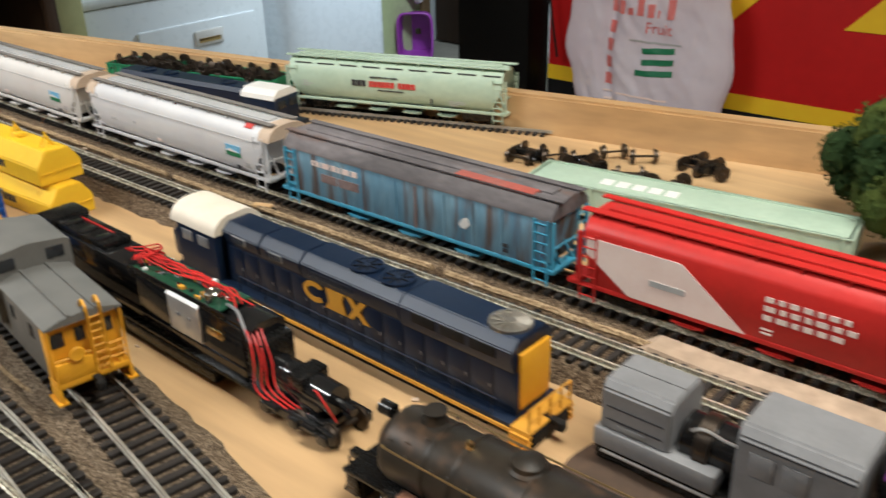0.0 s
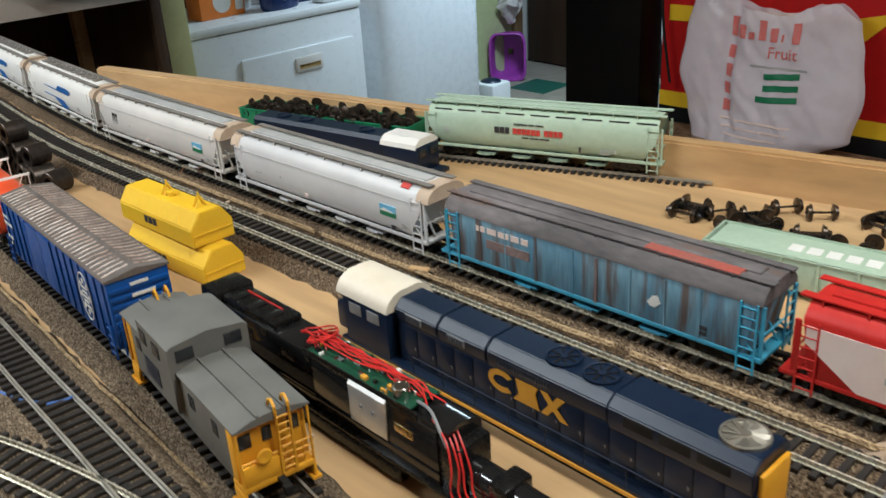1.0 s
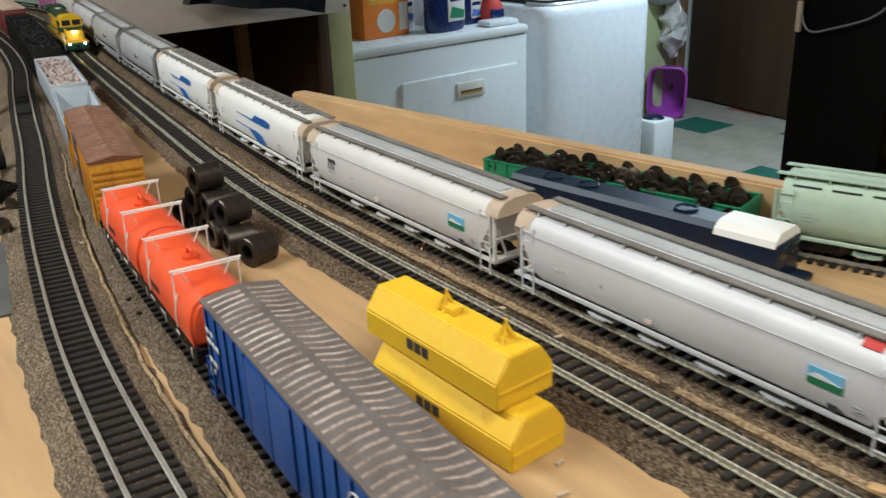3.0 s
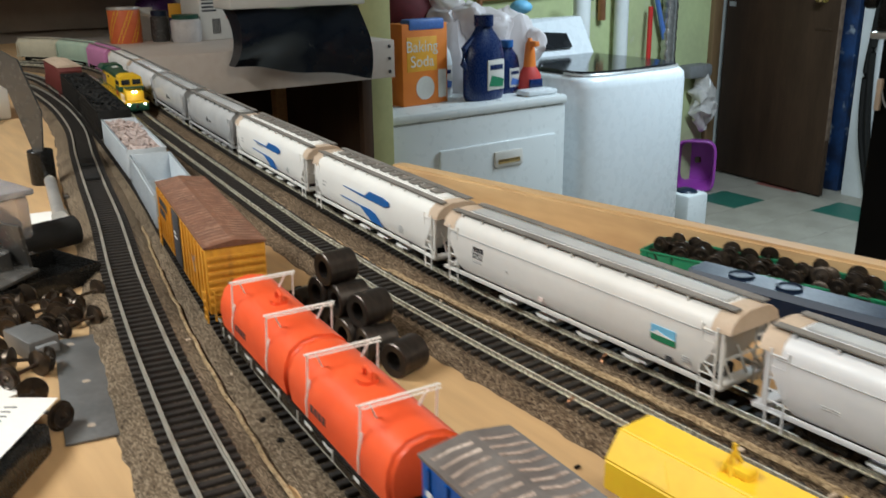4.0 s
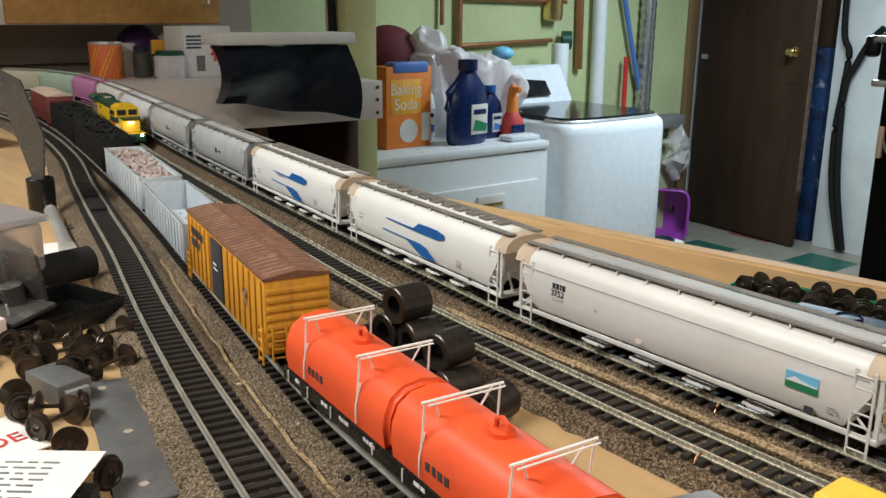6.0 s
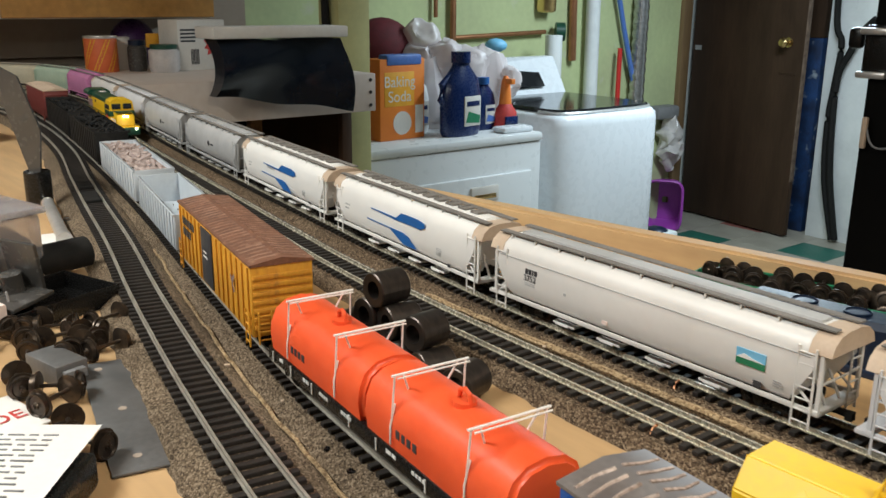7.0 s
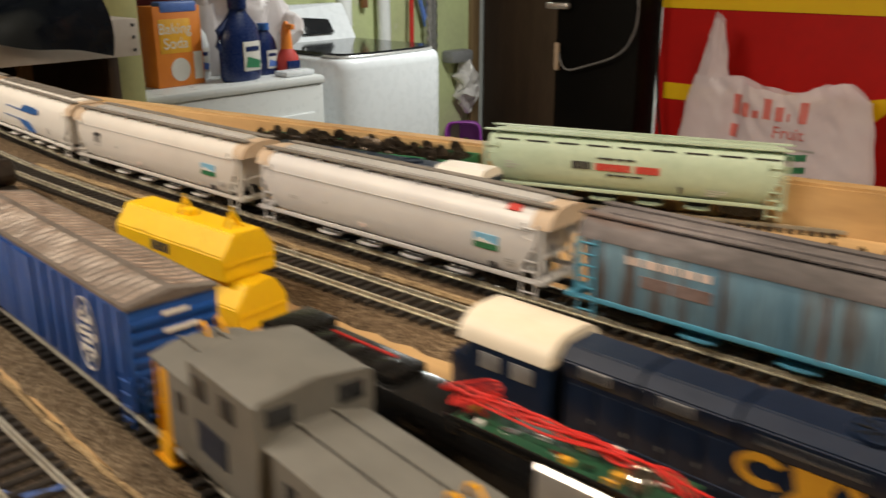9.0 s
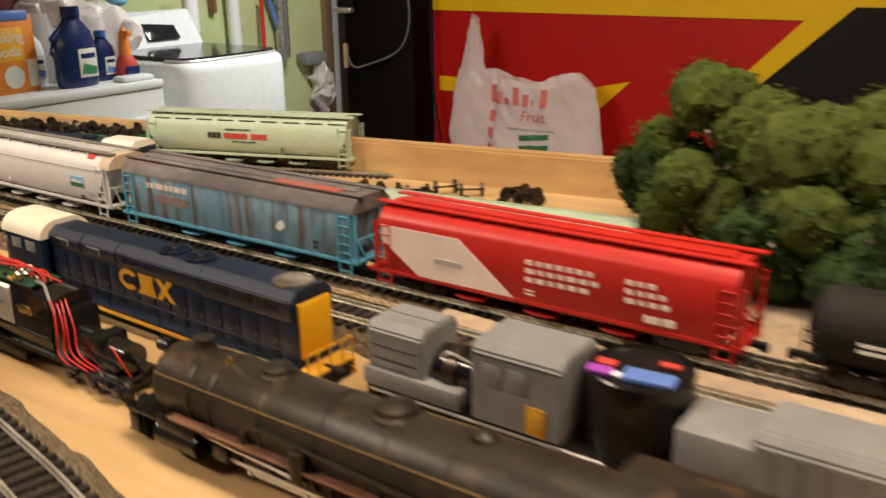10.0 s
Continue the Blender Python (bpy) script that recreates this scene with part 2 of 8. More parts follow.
    yolk=mat("yellow_print", (0.82, 0.42, 0.035), (0.76, 0.36, 0.03), 30, 0.5),
    bottle_blue=mat("blue_bottle", (0.007, 0.022, 0.10), (0.006, 0.018, 0.085), 20, 0.28),
    carrier=mat("thin_carrier_film", (0.90, 0.84, 0.92), (0.82, 0.74, 0.82), 10, 0.35, bump=1.0, bscale=30),
    bag=mat("thin_plastic_bag", (0.86, 0.80, 0.80), (0.78, 0.71, 0.72), 10, 0.35, bump=0.9, bscale=40),
    maroon=mat("maroon_cloth", (0.12, 0.012, 0.018), (0.09, 0.01, 0.014), 30, 0.8),
    banner_red=mat("crimson_board_paint", (0.50, 0.012, 0.012), (0.45, 0.010, 0.010), 5, 0.55, spec=0.2),
    banner_yellow=mat("yellow_board_paint", (0.86, 0.56, 0.01), (0.82, 0.52, 0.01), 5, 0.5),
    banner_black=mat("black_board_paint", (0.008, 0.008, 0.009), (0.012, 0.012, 0.013), 8, 0.45, bump=0.4, bscale=60, spec=0.2),
    cabinet_black=mat("dull_black_lacquer", (0.003, 0.003, 0.003), (0.005, 0.0046, 0.0042), 8, 0.5, bump=0.15, bscale=60, spec=0.12),
    whitewash=mat("bright_whitewash", (0.82, 0.83, 0.82), (0.70, 0.71, 0.70), 6, 0.8, bump=0.3, bscale=50, wear=(0.45, 0.44, 0.42), wear_at=0.70),
    foliage=mat("olive_foliage", (0.075, 0.098, 0.022), (0.042, 0.064, 0.017), 60, 0.95, fine=0.5, spec=0.1),
    foliage_dark=mat("dark_foliage", (0.034, 0.060, 0.020), (0.021, 0.042, 0.015), 60, 0.95, fine=0.5, spec=0.1),
    copper=mat("copper_pipe", (0.42, 0.20, 0.10), (0.34, 0.16, 0.08), 20, 0.4, 0.8),
    pvc=mat("white_pipe", (0.78, 0.80, 0.80), (0.72, 0.74, 0.74), 20, 0.4),
    foil=mat("foil_duct", (0.6, 0.6, 0.6), (0.4, 0.4, 0.4), 40, 0.3, 0.9, bump=0.8, bscale=60),
    burger=mat("stripe_orange", (0.72, 0.16, 0.05), (0.66, 0.13, 0.04), 30, 0.5),
    granite=granular("speckled_counter", [(0.10, 0.05, 0.03), (0.30, 0.20, 0.13), (0.42, 0.30, 0.20)], 0.006, 0.35, 0.0),
    earth=mat("painted_ground", (0.42, 0.31, 0.22), (0.30, 0.22, 0.15), 14, 0.95, bump=0.5, fine=0.4, wear=(0.16, 0.11, 0.08)),
    # dark brown that stands for shadow on the plywood between the loose models
    ground_shade=mat("dark_brown_shade", (0.085, 0.050, 0.030), (0.050, 0.032, 0.021), 16, 0.95, bump=0.6, fine=0.5, wear=(0.20, 0.12, 0.07), wear_at=0.64),
    boxcar_red=mat("oxide_red_paint", (0.16, 0.03, 0.025), (0.13, 0.026, 0.022), 40, 0.6),
    pink_car=mat("pink_car_paint", (0.56, 0.22, 0.42), (0.5, 0.19, 0.37), 40, 0.55),
    cream_car=mat("cream_car_paint", (0.52, 0.48, 0.36), (0.46, 0.42, 0.31), 40, 0.55),
    window=mat("dark_window", (0.02, 0.022, 0.026), (0.025, 0.027, 0.03), 30, 0.12),
    lamp_on=mat("lit_headlight", (1.0, 0.86, 0.6), (1.0, 0.82, 0.55), 10, 0.3, emit=12),
    gon_blue=mat("pale_blue_grey_paint", (0.55, 0.59, 0.63), (0.48, 0.52, 0.56), 40, 0.55),
    scrap=mat("pale_scrap_load", (0.50, 0.40, 0.36), (0.34, 0.27, 0.25), 160, 0.7, bump=0.6, fine=0.5),
    cork_pale=granular("torn_cork", [(0.14, 0.09, 0.05), (0.33, 0.235, 0.13), (0.46, 0.34, 0.20)], 0.0012),
    smoke=mat("smoky_acrylic", (0.05, 0.048, 0.045), (0.065, 0.06, 0.055), 20, 0.25),
)
M["carrier"].node_tree.nodes["Principled BSDF"].inputs["Alpha"].default_value = 0.72
M["bag"].node_tree.nodes["Principled BSDF"].inputs["Alpha"].default_value = 0.70

M["clear_box"] = mat("clear_styrene", (0.86, 0.82, 0.82), (0.78, 0.74, 0.75), 20, 0.22)
M["clear_box"].node_tree.nodes["Principled BSDF"].inputs["Transmission Weight"].default_value = 0.8


# ---- mesh building ----
class Shape:
    """A bmesh with a few solid primitives."""

    def __init__(self):
        self.bm = bmesh.new()

    def box(self, x0, x1, y0, y1, z0, z1, bevel=0.0, m=None):
        r = bmesh.ops.create_cube(self.bm, size=1, matrix=Matrix.LocRotScale(((x0 + x1) / 2, (y0 + y1) / 2, (z0 + z1) / 2), None, (abs(x1 - x0), abs(y1 - y0), abs(z1 - z0))))
        vs = r["verts"]
        if bevel:
            es = list({e for v in vs for e in v.link_edges})
            bv = bmesh.ops.bevel(self.bm, geom=es, offset=bevel, segments=2, affect="EDGES", profile=0.5)
            vs = list({v for f in bv["faces"] for v in f.verts} | {v for v in vs if v.is_valid})
        if m is not None:
            bmesh.ops.transform(self.bm, matrix=m, verts=[v for v in vs if v.is_valid])
        return self

    def rod(self, a, b, r, n=8, r2=None, caps=True):
        a, b = Vector(a), Vector(b)
        m = Matrix.Translation((a + b) / 2) @ (b - a).to_track_quat("Z", "Y").to_matrix().to_4x4()
        bmesh.ops.create_cone(self.bm, cap_ends=caps, segments=n, radius1=r, radius2=r if r2 is None else r2, depth=(b - a).length, matrix=m)
        return self

    def ball(self, c, r, sub=2, squash=(1, 1, 1)):
        bmesh.ops.create_icosphere(self.bm, subdivisions=sub, radius=1, matrix=Matrix.LocRotScale(c, None, (r * squash[0], r * squash[1], r * squash[2])))
        return self

    def tube(self, pts, r, n=6):
        """A bent round bar through the points."""
        pts = [Vector(p) for p in pts]
        rings = []
        for i, p in enumerate(pts):
            d = (pts[min(i + 1, len(pts) - 1)] - pts[max(i - 1, 0)]).normalized()
            q = d.to_track_quat("Z", "Y")
            rings.append([self.bm.verts.new(p + q @ Vector((r * math.cos(2 * math.pi * k / n), r * math.sin(2 * math.pi * k / n), 0))) for k in range(n)])
        for a, b in zip(rings, rings[1:]):
            for k in range(n):
                self.bm.faces.new((a[k], a[(k + 1) % n], b[(k + 1) % n], b[k]))
        self.bm.faces.new(rings[0][::-1]), self.bm.faces.new(rings[-1])
        return self

    def prism(self, profile, x0, x1, slope=None):
        """A closed (y, z) outline drawn out along x; slope(x_end_sign, y, z) shifts the end points."""
        a = [self.bm.verts.new((x0 + (slope(-1, y, z) if slope else 0), y, z)) for y, z in profile]
        b = [self.bm.verts.new((x1 - (slope(1, y, z) if slope else 0), y, z)) for y, z in profile]
        k = len(profile)
        for i in range(k):
            self.bm.faces.new((a[i], a[(i + 1) % k], b[(i + 1) % k], b[i]))
        self.bm.faces.new(a[::-1]), self.bm.faces.new(b)
        return self

    def plate(self, outline, y, t):
        """A flat outline in x and z at the depth y, t thick towards -y."""
        a = [self.bm.verts.new((x, y, z)) for x, z in outline]
        b = [self.bm.verts.new((x, y - t, z)) for x, z in outline]
        k = len(outline)
        for i in range(k):
            self.bm.faces.new((a[i], a[(i + 1) % k], b[(i + 1) % k], b[i]))
        self.bm.faces.new(a[::-1]), self.bm.faces.new(b)
        return self

    def sheet(self, grid):
        """A skin over rows of points."""
        vs = [[self.bm.verts.new(p) for p in row] for row in grid]
        for a, b in zip(vs, vs[1:]):
            for i in range(len(a) - 1):
                self.bm.faces.new((a[i], a[i + 1], b[i + 1], b[i]))
        return self

    def lathe(self, profile, n=24, c=(0, 0, 0)):
        """(radius, z) outline turned about the vertical through c."""
        rows = []
        for r, z in profile:
            rows.append([self.bm.verts.new((c[0] + r * math.cos(2 * math.pi * k / n), c[1] + r * math.sin(2 * math.pi * k / n), c[2] + z)) for k in range(n)])
        for a, b in zip(rows, rows[1:]):
            for k in range(n):
                self.bm.faces.new((a[k], a[(k + 1) % n], b[(k + 1) % n], b[k]))
        self.bm.faces.new(rows[0][::-1]), self.bm.faces.new(rows[-1])
        return self

    def mesh(self, name, material, smooth=30):
        bmesh.ops.recalc_face_normals(self.bm, faces=self.bm.faces)
        me = bpy.data.meshes.new(name)
        if smooth:
            for f in self.bm.faces:
                f.smooth = True
            for e in self.bm.edges:
                if len(e.link_faces) == 2 and e.calc_face_angle(0) > radians(smooth):
                    e.smooth = False
        self.bm.to_mesh(me)
        self.bm.free()
        me.materials.append(material)
        return me


def part(name, shape, material, parent=None, label="", m=None, smooth=30):
    """One mesh object under a thing or a part; shape is a Shape or a mesh to share."""
    me = shape.mesh(name, material, smooth) if isinstance(shape, Shape) else shape
    ob = new(name, me)
    ob.parent = parent
    if m is not None:
        ob.matrix_basis = m
    if label:
        tagged(ob, label)
    return ob


def thing(name, m, label, category, group="", kind=""):
    ob = new(name)
    ob.empty_display_size = 0.01
    ob.matrix_basis = m
    return tagged(ob, label, category, group, kind)


def solid(name, shape, material, label, category, group="", kind="", m=None):
    """A thing of one mesh."""
    return tagged(part(name, shape, material, None, "", m), label, category, group, kind)


def lettering(name, text, size, material, parent, m, thick=0.0001, label=""):
    cu = bpy.data.curves.new(name, "FONT")
    cu.body, cu.size, cu.extrude, cu.align_x, cu.align_y = text, size, thick, "CENTER", "CENTER"
    tmp = new(name + "_outline", cu)
    bpy.context.view_layer.update()
    me = bpy.data.meshes.new_from_object(tmp.evaluated_get(bpy.context.evaluated_depsgraph_get()))
    bpy.data.objects.remove(tmp)
    me.materials.append(material)
    ob = new(name, me)
    ob.parent, ob.matrix_basis = parent, m
    if label:
        tagged(ob, label)
    return ob


SIDE = lambda x, y, z: pose(x, y, z, 90, 0, 0)   # lettering on a face that looks towards -y


def smooth_line(pts, step=0.01):
    """Points every step along a smooth curve through pts (x falling)."""
    pts = [Vector((*p, 0)) for p in pts]
    out = []
    for i in range(len(pts) - 1):
        p0, p1, p2, p3 = pts[max(i - 1, 0)], pts[i], pts[i + 1], pts[min(i + 2, len(pts) - 1)]
        k = max(2, int((p2 - p1).length / step))
        for j in range(k):
            t = j / k
            out.append(0.5 * ((2 * p1) + (p2 - p0) * t + (2 * p0 - 5 * p1 + 4 * p2 - p3) * t * t + (3 * p1 - p0 - 3 * p2 + p3) * t ** 3))
    out.append(pts[-1])
    return out


def flowing(pts, k=5):
    """More points on a smooth curve through pts, for wires and cables."""
    pts = [Vector(p) for p in pts]
    out = []
    for i in range(len(pts) - 1):
        p0, p1, p2, p3 = pts[max(i - 1, 0)], pts[i], pts[i + 1], pts[min(i + 2, len(pts) - 1)]
        for j in range(k):
            t = j / k
            out.append(0.5 * ((2 * p1) + (p2 - p0) * t + (2 * p0 - 5 * p1 + 4 * p2 - p3) * t * t + (3 * p1 - p0 - 3 * p2 + p3) * t ** 3))
    return out + [pts[-1]]


def at_x(line, x):
    """Place and heading (degrees) of a track at the plan coordinate x."""
    for a, b in zip(line, line[1:]):
        if (a.x - x) * (b.x - x) <= 0:
            f = (x - a.x) / (b.x - a.x) if b.x != a.x else 0
            d = a - b
            return a.lerp(b, f), math.degrees(math.atan2(d.y, d.x))
    raise ValueError(x)


# ---- the room ----
def wall(name, x0, x1, y0, y1, z0, z1, material, label):
    return solid(name, Shape().box(x0, x1, y0, y1, z0, z1), material, label, "wall", kind="structure")


WEST, EAST, SOUTH, NORTH = -4.1, 2.6, -2.2, 5.9
solid("floor", Shape().box(WEST - 0.4, EAST + 0.2, SOUTH - 0.2, NORTH + 0.2, FLOOR - 0.12, FLOOR - 0.004), M["lino"], "pale worn vinyl tile basement floor", "floor", kind="structure")
solid("ceiling", Shape().box(WEST - 0.4, EAST + 0.2, SOUTH - 0.2, NORTH + 0.2, CEIL, CEIL + 0.1), M["ceiling"], "plain off-white basement ceiling", "ceiling", kind="structure")
wall("wall_west", WEST - 0.15, WEST, 1.46, 4.70, FLOOR, CEIL, M["green_wall"], "pale green painted block wall with peeling patches")
wall("wall_west_recess", -4.42, -4.27, 4.72, NORTH, FLOOR, CEIL, M["white_wall"], "whitewashed wall of the door recess")
wall("wall_west_inner", -3.62, -3.5, SOUTH, 1.46, FLOOR, CEIL, M["tan_wall"], "plain tan wall behind the wall cabinet")
wall("wall_north", -4.42, EAST, NORTH, NORTH + 0.15, FLOOR, CEIL, M["white_wall"], "whitewashed basement wall")
wall("wall_east", EAST, EAST + 0.15, SOUTH, NORTH, FLOOR, CEIL, M["tan_wall"], "plain tan wall")
wall("wall_south", WEST, EAST, SOUTH - 0.15, SOUTH, FLOOR, CEIL, M["tan_wall"], "plain tan wall")

# ---- the layout table ----
def strip(x):
    """Inner face of the pine edge board."""
    return 0.605 + 0.185 * (x + 0.42)


table = thing("layout_table", pose(0, 0, 0), "large plywood model railway table with a pine edge board", "table")
s = Shape()
top = [(-3.3, -0.9), (1.2, -0.9), (1.2, strip(1.2)), (-1.15, strip(-1.15)), (-1.376, 0.464), (-1.656, 0.497), (-1.92, 0.537), (-2.3, 0.577), (-3.3, 0.62)]
a = [s.bm.verts.new((x, y, 0)) for x, y in top]
b = [s.bm.verts.new((x, y, -0.018)) for x, y in top]
for i in range(len(top)):
    s.bm.faces.new((a[i], a[(i + 1) % len(top)], b[(i + 1) % len(top)], b[i]))
s.bm.faces.new(a), s.bm.faces.new(b[::-1])
part("tabletop", s, M["ply"], table, "pale knotty plywood top")
s = Shape()
e = [(-1.15, strip(-1.15)), (1.2, strip(1.2)), (1.2, strip(1.2) + 0.016), (-1.15, strip(-1.15) + 0.016)]
a = [s.bm.verts.new((x, y, 0.033)) for x, y in e]
b = [s.bm.verts.new((x, y, -0.06)) for x, y in e]
for i in range(4):
    s.bm.faces.new((a[i], a[(i + 1) % 4], b[(i + 1) % 4], b[i]))
s.bm.faces.new(a), s.bm.faces.new(b[::-1])
bmesh.ops.bevel(s.bm, geom=s.bm.edges[:], offset=0.002, segments=2, affect="EDGES")
part("edge_board", s, M["pine"], table, "upright pine edge board")
for x in (-3.0, -1.2, 0.9):
    for y in (-0.8, 0.36):
        part("table_leg", Shape().box(x - 0.04, x + 0.04, y - 0.04, y + 0.04, FLOOR, -0.018, 0.003), M["pine"], table)

# ---- tracks ----
MAIN = smooth_line([(1.1, 0.374), (0.3, 0.374), (-0.4, 0.375), (-0.85, 0.376), (-1.03, 0.388), (-1.16, 0.401), (-1.376, 0.425), (-1.656, 0.46), (-1.92, 0.497), (-2.2, 0.53), (-2.42, 0.535), (-2.58, 0.49), (-2.66, 0.40), (-2.69, 0.28), (-2.70, 0.0), (-2.7, -0.4)])
MID = smooth_line([(1.1, 0.325), (0.3, 0.325), (-0.4, 0.325), (-0.85, 0.325), (-1.03, 0.335), (-1.16, 0.349), (-1.376, 0.375), (-1.656, 0.41), (-1.92, 0.447), (-2.2, 0.478), (-2.40, 0.482), (-2.54, 0.45), (-2.61, 0.38), (-2.64, 0.28), (-2.65, 0.0), (-2.65, -0.4)])
SIDING = smooth_line([(0.5, -0.06), (0.1, 0.055), (-0.15, 0.1215), (-0.24, 0.1405), (-0.32, 0.1545), (-0.4, 0.166), (-0.48, 0.178), (-0.68, 0.1965), (-0.8, 0.2065), (-0.9, 0.2185), (-1.1, 0.2540), (-1.28, 0.288), (-1.49, 0.322), (-1.75, 0.36), (-2.0, 0.39), (-2.3, 0.405), (-2.5, 0.36), (-2.6, 0.2), (-2.62, -0.3)])
LEAD = smooth_line([(0.5, -0.09), (0.1, 0.03), (-0.1, 0.078), (-0.3, 0.109), (-0.42, 0.119), (-0.54, 0.1265), (-0.74, 0.1425), (-0.89, 0.164), (-1.05, 0.1935), (-1.21, 0.2275), (-1.352, 0.2545), (-1.5, 0.284), (-1.7, 0.325), (-1.95, 0.355), (-2.2, 0.36), (-2.4, 0.31), (-2.5, 0.15), (-2.52, -0.3)])
SPUR = smooth_line([(0.1, 0.032), (-0.1, 0.078), (-0.25, 0.104), (-0.35, 0.107), (-0.42, 0.097), (-0.50, 0.073), (-0.6, 0.03), (-0.75, -0.05)])


def side(line, i, off):
    d = (line[min(i + 1, len(line) - 1)] - line[max(i - 1, 0)]).normalized()
    return line[i] + Vector((-d.y, d.x, 0)) * off


def roadbed(line, material, label, half_top=0.0175, half_foot=0.026, seed=0):
    """Trapezoid of glued grains with ragged feet."""
    rnd = random.Random(seed)
    grid = []
    for i in range(0, len(line)):
        j = [rnd.uniform(-0.0012, 0.0012) for _ in range(6)]
        cs = [(-half_foot + j[0] * 1.5, -0.0005), (-half_foot * 0.83, 0.0028 + j[1]), (-half_top, 0.0066), (-0.008, 0.0071 + j[2] * 0.2), (0.008, 0.0071 + j[3] * 0.2), (half_top, 0.0066), (half_foot * 0.83, 0.0028 + j[4]), (half_foot + j[5] * 1.5, -0.0005)]
        grid.append([(*side(line, i, o).xy, z) for o, z in cs])
    return solid("ballast", Shape().sheet(grid), material, label, "ballast", kind="stuff")


TIE = Shape().box(-0.0017, 0.0017, -0.0150, 0.0150, 0.0, 0.0022, 0.0003).mesh("sleeper", M["tie"], 0)


def track(line, name_label, x_lo, x_hi, rail_mat, pitch=0.0076, limit=290):
    t = thing("railway_track", pose(0, 0, 0.0072), name_label, "track", "model railway tracks", "structure")
    for sgn in (-1, 1):
        s = Shape()
        prof = [(-0.0011, 0.0018), (0.0011, 0.0018), (0.0011, 0.0023), (0.0003, 0.0026), (0.0003, 0.0038), (0.0006, 0.0040), (0.0006, 0.0048), (-0.0006, 0.0048), (-0.0006, 0.0040), (-0.0003, 0.0038), (-0.0003, 0.0026), (-0.0011, 0.0023)]
        grid = [[(*side(line, i, sgn * 0.00885 + o).xy, z) for o, z in prof + prof[:1]] for i in range(len(line))]
        part("rail", s.sheet(grid), rail_mat, t, "bright nickel-silver rail" if rail_mat is M["rail"] else "tarnished rail", smooth=40)
    acc, rest, count = 0.0, Shape(), 0
    for a, b in zip(line, line[1:]):
        d = (b - a).length
        while acc < d:
            p = a.lerp(b, acc / d)
            m = Matrix.Translation(p) @ pose(0, 0, 0, 0, 0, math.degrees(math.atan2(b.y - a.y, b.x - a.x)) + random.uniform(-1.2, 1.2))
            if x_lo < p.x < x_hi and count < limit:
                part("sleeper", TIE, None, t, m=m)
                count += 1
            elif p.y > -0.3:
                rest.box(-0.0017, 0.0017, -0.0150, 0.0150, 0, 0.0022, m=m)
            acc += pitch
        acc -= d
    ob = part("far_sleepers", rest, M["tie"], t, smooth=0)
    tagged(ob, kind="stuff")
    return t


track(MAIN, "straight main line with bright rails and dark sleepers", -1.55, 0.25, M["rail"])
track(MID, "empty running line with bright rails beside the main line", -1.55, 0.25, M["rail"])
track(SIDING, "siding with weathered rails where stored cars stand", -1.55, 0.2, M["rail_weathered"])
track(LEAD, "curving yard lead with tarnished grey rails", -1.55, 0.2, M["rail_weathered"])
track(SPUR, "diverging yard spur with brassy rails", -1.0, 0.1, M["rail"])
roadbed(MAIN, M["cork"], "brown granular ballast shoulder under the main line", seed=1)
roadbed(MID, M["cork"], "brown granular ballast shoulder under the running line", seed=2)
roadbed(SIDING, M["grey_ballast"], "grey-brown ballast under the siding", half_foot=0.028, seed=3)
roadbed(LEAD, M["grey_ballast"], "grey-brown ballast under the yard lead", half_foot=0.030, seed=4)
roadbed(SPUR, M["grey_ballast"], "grey-brown ballast under the spur", seed=5)


# ---- rolling stock ----
def wheel_mesh():
    s = Shape()
    m = pose(0, 0, 0, 90, 0, 0)
    for sgn in (-1, 1):
        prof = [(0.0008, 0.0), (0.0044, 0.0), (0.0052, 0.0003), (0.0062, 0.0004), (0.0062, 0.0010), (0.0052, 0.0012), (0.0051, 0.0030), (0.0044, 0.0031), (0.0040, 0.0024), (0.0016, 0.0026), (0.0012, 0.0034), (0.0004, 0.0035)]
        n0 = len(s.bm.verts)
        s.lathe([(r, z) for r, z in prof], 20)
        s.bm.verts.ensure_lookup_table()
        vs = s.bm.verts[n0:]
        bmesh.ops.transform(s.bm, matrix=pose(0, sgn * 0.0071, 0, -90 * sgn, 0, 0), verts=vs)
    s.rod((0, -0.0115, 0), (0, 0.0115, 0), 0.0009, 8)
    return s.mesh("wheelset", M["wheel"])


WHEELS = wheel_mesh()


def truck_mesh():
    s = Shape()
    for sgn in (-1, 1):
        y = sgn * 0.0112
        out = [(-0.0125, 0.0045), (-0.0125, 0.0072), (-0.006, 0.0092), (0.006, 0.0092), (0.0125, 0.0072), (0.0125, 0.0045), (0.0085, 0.0045), (0.0045, 0.0022), (-0.0045, 0.0022), (-0.0085, 0.0045)]
        s.plate(out, y + 0.001, 0.002)
        for dx in (-0.010, 0.010):
            s.rod((dx, y - 0.0018 * sgn, 0.0056), (dx, y + 0.0022 * sgn, 0.0056), 0.0021, 10)
        for dx in (-0.002, 0, 0.002):
            s.rod((dx, y + 0.0012 * sgn, 0.0026), (dx, y + 0.0012 * sgn, 0.0080), 0.0007, 6)
    s.box(-0.003, 0.003, -0.011, 0.011, 0.004, 0.0085, 0.0005)
    return s.mesh("truck", M["black"])


TRUCK = truck_mesh()


def truck(parent, x):
    t = part("truck", TRUCK, None, parent, m=pose(x, 0, 0))
    for dx in (-0.010, 0.010):
        part("wheelset", WHEELS, None, t, "blackened metal wheelset", m=pose(dx, 0, 0.0056))
    return t


